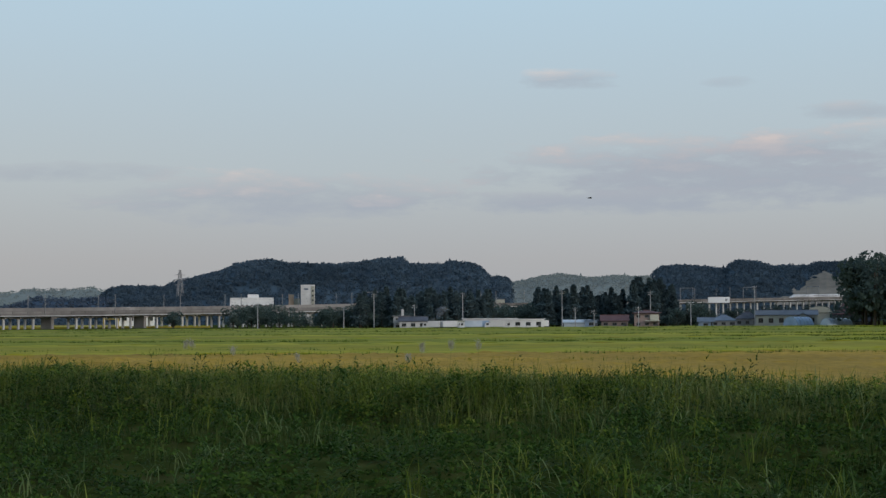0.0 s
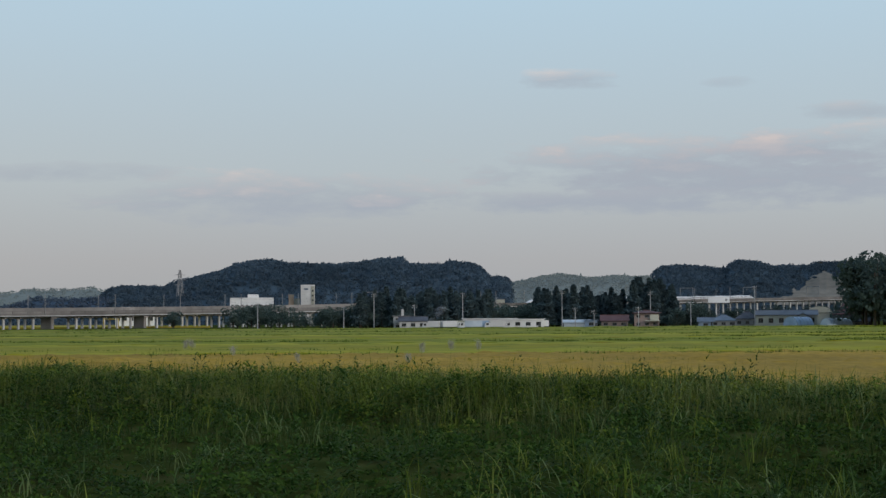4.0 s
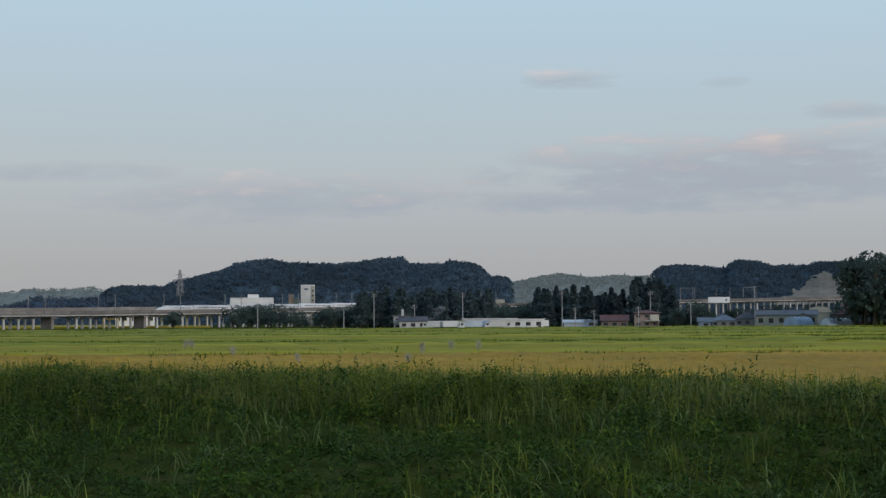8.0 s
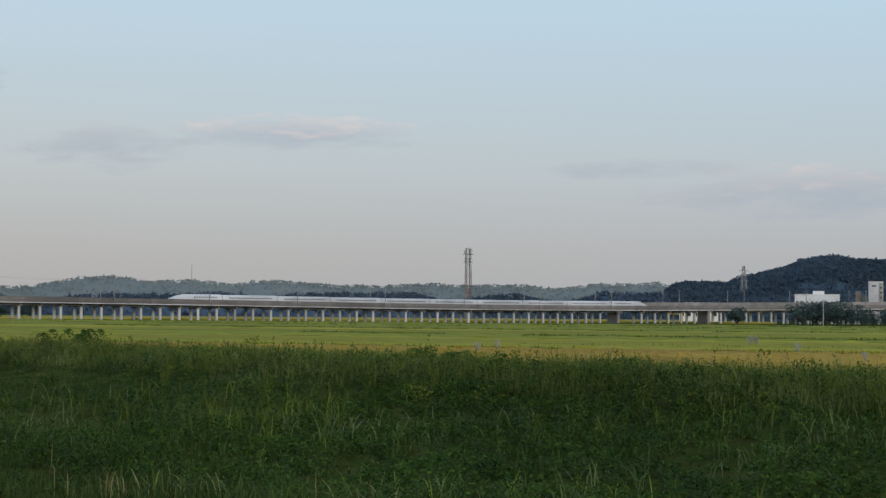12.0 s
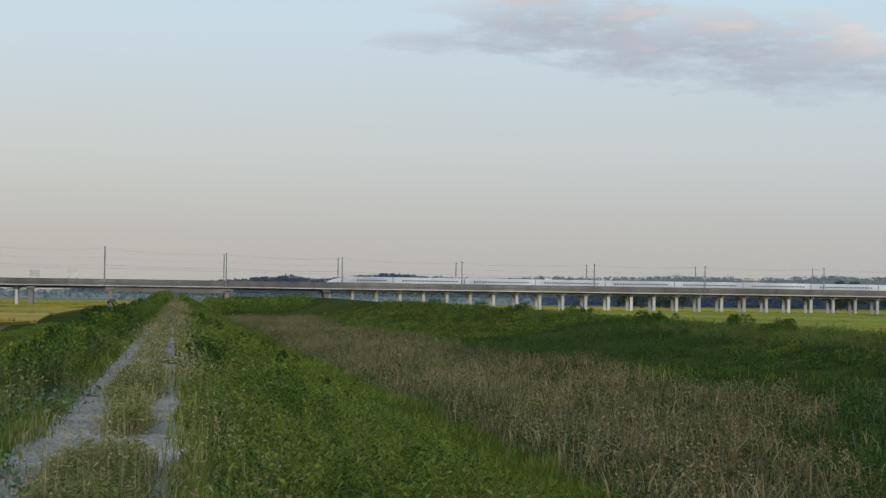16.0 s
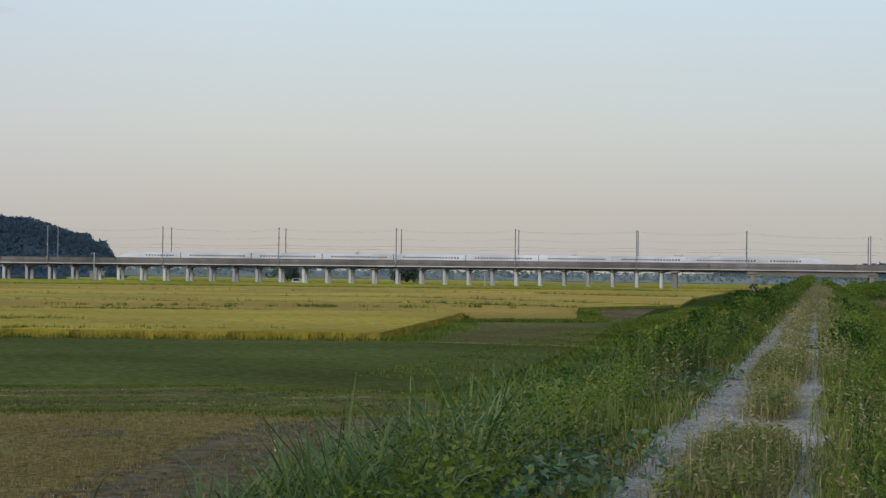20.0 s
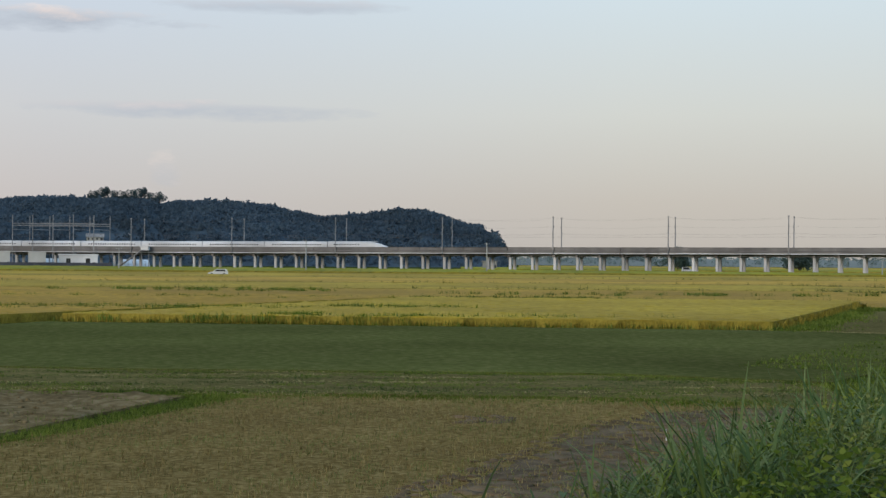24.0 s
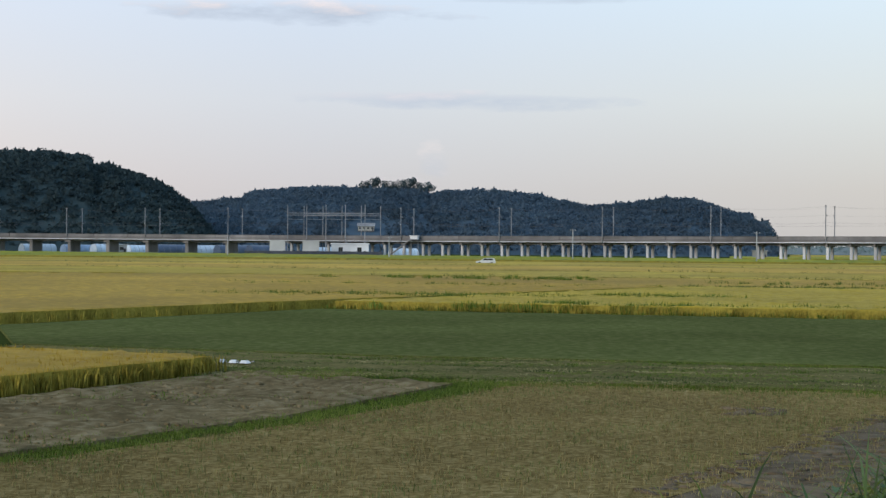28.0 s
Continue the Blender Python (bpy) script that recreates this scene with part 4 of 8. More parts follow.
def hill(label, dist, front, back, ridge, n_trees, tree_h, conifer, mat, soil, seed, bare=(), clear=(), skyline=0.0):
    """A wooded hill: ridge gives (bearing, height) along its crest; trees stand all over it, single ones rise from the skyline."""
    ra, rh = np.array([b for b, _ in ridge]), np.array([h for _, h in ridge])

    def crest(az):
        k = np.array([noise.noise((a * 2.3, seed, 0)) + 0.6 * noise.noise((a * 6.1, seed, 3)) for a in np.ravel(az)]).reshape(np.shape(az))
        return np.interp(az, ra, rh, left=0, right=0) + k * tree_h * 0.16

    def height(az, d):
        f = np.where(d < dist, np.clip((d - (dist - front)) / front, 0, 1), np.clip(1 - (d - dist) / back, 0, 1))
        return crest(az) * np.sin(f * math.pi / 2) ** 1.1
    lo, hi = float(ra[0]), float(ra[-1])
    az = np.linspace(lo, hi, max(12, int((hi - lo) / 0.12)))
    dd = np.linspace(dist - front, dist + back, 14)
    A, D = np.meshgrid(az, dd, indexing="ij")
    Z = height(A, D) - 0.3
    v = np.stack([-np.sin(np.radians(A)) * D, np.cos(np.radians(A)) * D, Z], -1).reshape(-1, 3)
    idx = np.arange(A.size).reshape(A.shape)
    q = np.stack([idx[:-1, :-1], idx[:-1, 1:], idx[1:, 1:], idx[1:, :-1]], -1).reshape(-1, 4)
    ob = new("wooded_hill", soup("wooded_hill", v, q, None, soil, True))
    tagged(ob, label, "hill", kind="structure")
    for b0, b1, d0, d1 in bare:
        A, D = np.meshgrid(np.linspace(b0, b1, 70), np.linspace(d0, d1, 34), indexing="ij")
        wob = np.array([noise.noise((a * 3.1, d * 0.06, 2)) for a, d in zip(A.ravel(), D.ravel())]).reshape(A.shape)
        v = np.stack([-np.sin(np.radians(A)) * D, np.cos(np.radians(A)) * D, height(A, D) + 1.2 + wob * 0.8], -1).reshape(-1, 3)
        idx = np.arange(A.size).reshape(A.shape)
        q = np.stack([idx[:-1, :-1], idx[:-1, 1:], idx[1:, 1:], idx[1:, :-1]], -1).reshape(-1, 4)
        fa, fd = (A - (b0 + b1) / 2) / (b1 - b0) * 2, (D - d0) / (d1 - d0)
        ok = fd < 1.0 - 0.95 * np.abs(fa + 0.1) + wob * 0.3
        q = q[(ok[:-1, :-1] & ok[1:, 1:]).ravel()]
        part("sandy_cut", soup("sandy_cut", v, q, None, M_SAND, True), None, ob, "bare pale sandy slope")
    rng = np.random.default_rng(seed)
    ta = rng.uniform(lo, hi, n_trees)
    td = dist - front + (front + back * 0.08) * rng.uniform(0, 1, n_trees) ** 0.8
    keep = crest(ta) > 3
    for b0, b1, d0, d1 in bare:
        keep &= ~((td > d0 - 6) & ((td - d0) / (d1 - d0) < 1.02 - 0.95 * np.abs((ta - (b0 + b1) / 2) / (b1 - b0) * 2 + 0.1)))
    for b0, b1, d0, d1 in clear:
        keep &= ~((ta > b0) & (ta < b1) & (td > d0) & (td < d1))
    ta, td = ta[keep], td[keep]
    xyz = np.stack([-np.sin(np.radians(ta)) * td, np.cos(np.radians(ta)) * td, height(ta, td) - 0.08 * tree_h], -1)
    h = tree_h * rng.choice([0.8, 0.9, 0.9, 1.0, 1.0, 1.0, 1.0, 1.0, 1.1, 1.1, 1.2, 1.2, 1.3, 1.4], len(ta)) * rng.uniform(0.8, 1.15, len(ta))
    kind = rng.uniform(0, 1, len(ta)) < conifer
    # trees along the crest, that draw the skyline
    m = int(skyline * (hi - lo) * math.pi / 180 * dist)
    if m:
        ca = rng.uniform(lo, hi, m)
        ca = ca[crest(ca) > 4]
        cd = dist + rng.normal(0, 6, len(ca))
        xyz = np.concatenate([xyz, np.stack([-np.sin(np.radians(ca)) * cd, np.cos(np.radians(ca)) * cd, height(ca, cd) - 0.1 * tree_h], -1)])
        stand = np.array([noise.noise((a * 1.7, seed, 9)) for a in ca])
        h = np.concatenate([h, tree_h * rng.uniform(0.6, 1.25, len(ca)) * (1 + 0.35 * (rng.uniform(0, 1, len(ca)) < 0.12))])
        kind = np.concatenate([kind, rng.uniform(0, 1, len(ca)) < np.where(stand > 0.12, 0.5, 0.02)])
    if kind.any():
        part("conifers", crowns(xyz[kind], h[kind] * 0.8, h[kind] * 0.75, CONE, mat, "conifers", rng), mat, ob)["kind"] = "stuff"
    if (~kind).any():
        k = ~kind
        part("broadleaf_trees", leaves(xyz[k, :2], xyz[k, 2], 9, 0.21 * tree_h, 0.62 * h[k], 0.5 * h[k], mat, "broadleaf_trees", rng, 0.8), mat, ob)["kind"] = "stuff"
    return ob


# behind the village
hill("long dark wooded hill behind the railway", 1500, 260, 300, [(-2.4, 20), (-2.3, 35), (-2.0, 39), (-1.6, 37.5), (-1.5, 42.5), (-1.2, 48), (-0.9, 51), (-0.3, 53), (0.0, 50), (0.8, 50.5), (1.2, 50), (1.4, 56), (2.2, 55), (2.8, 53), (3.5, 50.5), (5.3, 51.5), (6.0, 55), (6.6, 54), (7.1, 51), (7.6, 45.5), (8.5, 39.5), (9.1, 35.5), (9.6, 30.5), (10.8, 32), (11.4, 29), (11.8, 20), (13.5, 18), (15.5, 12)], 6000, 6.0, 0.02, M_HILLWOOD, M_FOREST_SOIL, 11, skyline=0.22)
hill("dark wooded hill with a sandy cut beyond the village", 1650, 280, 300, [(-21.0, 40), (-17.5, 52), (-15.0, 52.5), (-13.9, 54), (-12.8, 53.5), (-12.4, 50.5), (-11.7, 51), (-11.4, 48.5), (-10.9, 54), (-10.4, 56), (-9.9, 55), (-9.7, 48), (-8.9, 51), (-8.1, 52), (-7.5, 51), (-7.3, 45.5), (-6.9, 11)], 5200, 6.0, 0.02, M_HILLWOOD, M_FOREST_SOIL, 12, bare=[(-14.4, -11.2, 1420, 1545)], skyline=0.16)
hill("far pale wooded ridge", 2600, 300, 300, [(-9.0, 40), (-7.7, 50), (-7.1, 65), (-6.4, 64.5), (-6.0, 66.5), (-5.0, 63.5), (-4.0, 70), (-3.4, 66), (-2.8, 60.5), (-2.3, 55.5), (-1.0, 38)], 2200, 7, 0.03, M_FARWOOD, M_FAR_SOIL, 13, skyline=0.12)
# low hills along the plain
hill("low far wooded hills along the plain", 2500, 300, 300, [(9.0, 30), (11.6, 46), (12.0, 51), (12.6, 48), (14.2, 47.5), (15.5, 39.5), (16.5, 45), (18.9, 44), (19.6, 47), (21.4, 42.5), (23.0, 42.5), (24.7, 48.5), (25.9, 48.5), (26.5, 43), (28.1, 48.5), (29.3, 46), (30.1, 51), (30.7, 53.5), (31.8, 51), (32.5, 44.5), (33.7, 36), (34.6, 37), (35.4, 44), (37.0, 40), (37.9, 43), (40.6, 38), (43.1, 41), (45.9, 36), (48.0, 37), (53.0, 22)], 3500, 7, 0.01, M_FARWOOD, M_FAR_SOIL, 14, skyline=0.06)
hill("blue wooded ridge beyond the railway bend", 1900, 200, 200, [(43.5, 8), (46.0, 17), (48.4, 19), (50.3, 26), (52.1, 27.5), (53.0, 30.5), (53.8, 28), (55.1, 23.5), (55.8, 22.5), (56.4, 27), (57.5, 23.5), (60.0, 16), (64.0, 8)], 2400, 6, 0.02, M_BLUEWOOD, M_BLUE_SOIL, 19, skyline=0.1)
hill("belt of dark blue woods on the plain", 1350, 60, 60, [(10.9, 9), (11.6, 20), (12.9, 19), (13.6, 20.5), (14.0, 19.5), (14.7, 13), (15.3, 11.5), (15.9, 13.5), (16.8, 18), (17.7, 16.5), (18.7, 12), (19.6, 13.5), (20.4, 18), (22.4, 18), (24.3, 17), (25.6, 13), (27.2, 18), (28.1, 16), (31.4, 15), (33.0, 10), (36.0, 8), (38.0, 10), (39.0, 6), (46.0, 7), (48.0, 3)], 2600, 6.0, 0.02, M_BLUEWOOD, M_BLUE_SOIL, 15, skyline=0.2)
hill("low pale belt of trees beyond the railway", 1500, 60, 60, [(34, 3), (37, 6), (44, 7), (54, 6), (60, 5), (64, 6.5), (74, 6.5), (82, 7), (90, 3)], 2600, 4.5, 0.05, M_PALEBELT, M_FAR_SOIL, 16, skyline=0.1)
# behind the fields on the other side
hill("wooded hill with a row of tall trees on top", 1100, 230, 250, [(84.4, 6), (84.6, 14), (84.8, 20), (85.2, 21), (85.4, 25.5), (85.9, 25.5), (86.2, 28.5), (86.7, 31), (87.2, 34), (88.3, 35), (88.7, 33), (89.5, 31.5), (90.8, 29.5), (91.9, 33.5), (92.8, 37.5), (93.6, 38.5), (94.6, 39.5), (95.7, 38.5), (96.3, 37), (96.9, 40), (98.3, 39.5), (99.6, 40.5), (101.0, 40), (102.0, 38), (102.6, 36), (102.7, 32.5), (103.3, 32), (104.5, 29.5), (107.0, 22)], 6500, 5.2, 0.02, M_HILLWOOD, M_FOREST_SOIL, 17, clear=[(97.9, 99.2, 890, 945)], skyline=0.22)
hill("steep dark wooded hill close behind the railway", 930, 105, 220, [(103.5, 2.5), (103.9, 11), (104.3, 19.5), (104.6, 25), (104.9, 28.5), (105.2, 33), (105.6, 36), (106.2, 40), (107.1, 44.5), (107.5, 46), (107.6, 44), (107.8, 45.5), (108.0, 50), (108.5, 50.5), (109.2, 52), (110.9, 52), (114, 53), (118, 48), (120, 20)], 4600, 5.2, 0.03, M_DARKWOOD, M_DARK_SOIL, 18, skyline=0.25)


def tree_meshes(kind, seed):
    """Trunk and crown of one tree, 1 m tall, to be scaled: limbs, and a crown of many small leaf clumps."""
    rng = np.random.default_rng(seed)
    tr = Shape().tube([(0, 0, -0.02), (0.01, 0, 0.3), (0, 0.01, 0.7)], 0.022, 6, 0.008)
    n = 1500
    if kind == "cedar":
        k = rng.uniform(0.1, 1.0, n) ** 0.8
        r = (1.03 - k) ** 0.8 * 0.20 * (0.7 + 0.3 * np.sin(k * 26 + rng.uniform(0, 1)) ** 2) * (1 + 0.22 * np.sin(3 * (k * 9 + seed))) * np.sqrt(rng.uniform(0.25, 1, n))
        a = rng.uniform(0, math.tau, n)
        c = np.stack([np.cos(a) * r, np.sin(a) * r, k - 0.35 * r], -1)
    else:
        lobes = rng.normal(0, 0.16, (16, 3)) * [1, 1, 1.25] + [0, 0, 0.54]
        lobes[:, 2] = np.clip(lobes[:, 2], 0.22, 0.86) if kind == "broad" else np.clip(lobes[:, 2] + 0.12, 0.5, 0.86)
        for b in lobes[:7]:
            tr.tube([(0, 0, 0.3), (b[0] * 0.5, b[1] * 0.5, 0.42), tuple(b)], 0.012, 5, 0.003)
        w = rng.integers(0, 16, n)
        d = rng.normal(0, 1, (n, 3))
        d /= np.linalg.norm(d, axis=1)[:, None]
        c = lobes[w] + d * (0.13 * rng.uniform(0.5, 1.1, n) ** 0.5)[:, None]
    d1 = rng.normal(0, 1, (n, 3))
    d1 /= np.linalg.norm(d1, axis=1)[:, None]
    d2 = np.cross(d1, rng.normal(0, 1, (n, 3)))
    d2 /= np.linalg.norm(d2, axis=1)[:, None]
    s = 0.025 * rng.uniform(0.6, 1.5, n)[:, None]
    v = np.stack([c - d1 * s, c + d2 * s * 0.7, c + d1 * s, c - d2 * s * 0.7], 1).reshape(-1, 3)
    i = (np.arange(n) * 4)[:, None]
    return tr.mesh("trunk", M_TRUNK), soup("crown", v, i + [[0, 1, 2, 3]], None, M_BROAD if kind == "broad" else M_CEDAR)


TREES = {k: [tree_meshes(k, 40 + i) for i in range(4)] for k in ("cedar", "broad", "ridge")}


def tree(kind, x, y, h, seed, label, group="", wide=1.0):
    tr, cr = TREES[kind][seed % 4]
    m = pose(x, y, float(ground_z(x, y)), 0, 0, seed * 77 % 360)
    ob = thing("tree", m, label, "tree", group)
    part("trunk", tr, None, ob, at=Matrix.Diagonal((h * wide, h * wide, h, 1)))
    part("crown", cr, None, ob, at=Matrix.Diagonal((h * wide, h * wide, h, 1)))


def grove(az0, az1, d0, d1, n, h, kind, label, group, seed, wide=1.0):
    r = random.Random(seed)
    for i in range(n):
        x, y = polar(az0 + (az1 - az0) * (i + r.random()) / n, r.uniform(d0, d1))
        tree(kind, x, y, h * r.uniform(0.72, 1.12), seed + i, label, group, wide * r.uniform(0.9, 1.2))


grove(-1.6, 2.9, 612, 665, 74, 14.5, "cedar", "tall dark cedar in the village grove", "cedar grove", 100, 1.5)
grove(2.6, 4.2, 612, 650, 14, 9, "broad", "dark broadleaf tree at the grove's edge", "cedar grove", 120, 1.3)
grove(-6.2, -3.2, 620, 670, 46, 14.5, "cedar", "tall dark cedar behind the houses", "cedar grove", 200, 1.5)
grove(-8.0, -6.5, 610, 650, 22, 17, "cedar", "tall dark cedar beside the tiled house", "cedar grove", 300, 1.45)
grove(-3.3, -1.4, 630, 670, 22, 9.5, "broad", "dark tree filling the grove", "cedar grove", 150, 1.4)
grove(-8.9, -7.7, 598, 612, 7, 8, "broad", "bushy dark tree under the cedars", "cedar grove", 170, 1.3)
grove(5.6, 7.3, 700, 730, 9, 10, "broad", "green tree in front of the viaduct", "trees by the viaduct", 400, 1.3)
grove(3.2, 5.6, 690, 720, 9, 7, "broad", "low green tree by the field edge", "trees by the viaduct", 430, 1.5)
grove(-17.0, -14.1, 548, 580, 20, 25, "broad", "large dark broadleaf tree at the village edge", "village trees", 460, 1.1)
grove(-9.2, -8.2, 600, 620, 4, 9, "broad", "bushy green tree between the houses", "village trees", 480, 1.3)
grove(-13.6, -9.5, 640, 680, 12, 8, "broad", "green garden tree behind the sheds", "village trees", 500, 1.4)
grove(9.0, 9.5, 790, 800, 2, 8, "broad", "round green tree beside the viaduct columns", "trees by the viaduct", 520, 1.4)
grove(78.2, 78.9, 690, 700, 3, 10.6, "broad", "round dark tree beyond the viaduct", "trees beyond the viaduct", 540, 1.4)
grove(74.0, 74.9, 690, 700, 4, 10.2, "broad", "round dark tree beyond the viaduct", "trees beyond the viaduct", 550, 1.4)
grove(37.0, 38.0, 890, 910, 4, 17, "broad", "dark broadleaf tree behind the railway", "trees beyond the viaduct", 560, 1.3)
grove(33.2, 36.2, 890, 930, 8, 13, "broad", "dark broadleaf tree behind the railway", "trees beyond the viaduct", 570, 1.4)
grove(43.0, 45.2, 890, 930, 7, 13, "broad", "dark broadleaf tree behind the railway", "trees beyond the viaduct", 590, 1.4)
# the tall trees on the ridge
for i, (az, top) in enumerate(((96.35, 46.5), (96.65, 46), (96.95, 49.5), (97.2, 48), (97.55, 46.5), (97.85, 47), (98.2, 49.5), (98.45, 47), (98.7, 45))):
    x, y = polar(az, 1090)
    ob = thing("tree", pose(x, y, 36.5), "tall spreading broadleaf tree on the ridge", "tree", "ridge trees")
    for nm, me in zip(("trunk", "crown"), TREES["ridge"][i % 4]):
        part(nm, me, None, ob, at=Matrix.Diagonal((12, 12, top - 36.0, 1)))

# ================= river banks and path =================
M_GRASS = leafy("bank_grass", [(0.066, 0.106, 0.015), (0.108, 0.152, 0.022), (0.17, 0.21, 0.042)], 0.25, island=0.55, glow=0.25, big=0.09)
M_GRASS_DARK = leafy("dark_bank_grass", [(0.028, 0.056, 0.014), (0.045, 0.080, 0.020), (0.075, 0.11, 0.030)], 0.25, island=0.55, glow=0.25, big=0.08)
M_GRASS_BLUE = leafy("bluish_grass", [(0.060, 0.105, 0.034), (0.105, 0.155, 0.052), (0.175, 0.225, 0.09)], 0.3, island=0.5, glow=0.2)
M_WEED = leafy("weed_leaves", [(0.064, 0.106, 0.015), (0.108, 0.16, 0.022), (0.175, 0.215, 0.042)], 0.4, island=0.6, glow=0.3, big=0.1)
M_WEED_DARK = leafy("dark_weed_leaves", [(0.024, 0.056, 0.012), (0.040, 0.085, 0.016), (0.066, 0.118, 0.022)], 0.4, island=0.6, glow=0.25, big=0.1)
M_VINE = leafy("vine_leaves", [(0.060, 0.105, 0.056), (0.092, 0.145, 0.072), (0.145, 0.20, 0.11)], 0.4, island=0.6, glow=0.2)
M_REED = leafy("dry_reeds", [(0.135, 0.11, 0.046), (0.21, 0.172, 0.076), (0.32, 0.26, 0.13)], 0.3, island=0.6, glow=0.2, big=0.08)
M_SEED = leafy("seed_heads", [(0.15, 0.145, 0.05), (0.22, 0.20, 0.08), (0.31, 0.28, 0.13)], 0.4, island=0.6, glow=0.25)
M_SEED_GREEN = leafy("green_seed_grass", [(0.085, 0.115, 0.03), (0.13, 0.16, 0.046), (0.19, 0.21, 0.072)], 0.3, island=0.6, glow=0.25, big=0.1)
M_REED_GREEN = leafy("half_dry_reeds", [(0.085, 0.092, 0.042), (0.135, 0.135, 0.064), (0.20, 0.185, 0.095)], 0.3, island=0.6, glow=0.2, big=0.08)
M_STRAW = leafy("cut_straw", [(0.24, 0.21, 0.09), (0.33, 0.29, 0.14), (0.42, 0.37, 0.19)], 0.4, island=0.5, glow=0.1)
M_WEED_YELLOW = leafy("yellow_green_weeds", [(0.105, 0.145, 0.019), (0.155, 0.20, 0.027), (0.215, 0.25, 0.048)], 0.4, island=0.6, glow=0.3, big=0.1)
M_FOXTAIL = leafy("foxtail_heads", [(0.20, 0.185, 0.08), (0.29, 0.265, 0.125), (0.40, 0.36, 0.19)], 0.5, island=0.6, glow=0.3)
M_PLUME = leafy("silver_plumes", [(0.46, 0.42, 0.33), (0.58, 0.52, 0.41)], 0.5, island=0.4, glow=0.3)
M_PATH = material("pale_gravel", [(0.17, 0.155, 0.132), (0.30, 0.278, 0.24), (0.43, 0.402, 0.352)], 16.0, 0.95, bump=0.6, bump_scale=45, big=0.9, spec=0.0)


def stuff(name, me, label, category="vegetation"):
    return tagged(new(name, me), label, category, kind="stuff")


def gz(p):
    return ground_z(p[:, 0], p[:, 1]) + hummocks(p[:, 0], p[:, 1])


def crest(p):
    """Height of the path's surface."""
    return 2.35 * rise(p[:, 0] * UX + p[:, 1] * UY) + 0.02


def patchy(p, scale, cut, seed=0.0):
    """Keep places where a slow noise is above cut."""
    k = np.array([noise.noise((a * scale, b * scale, seed)) for a, b in p])
    return p[k > cut]


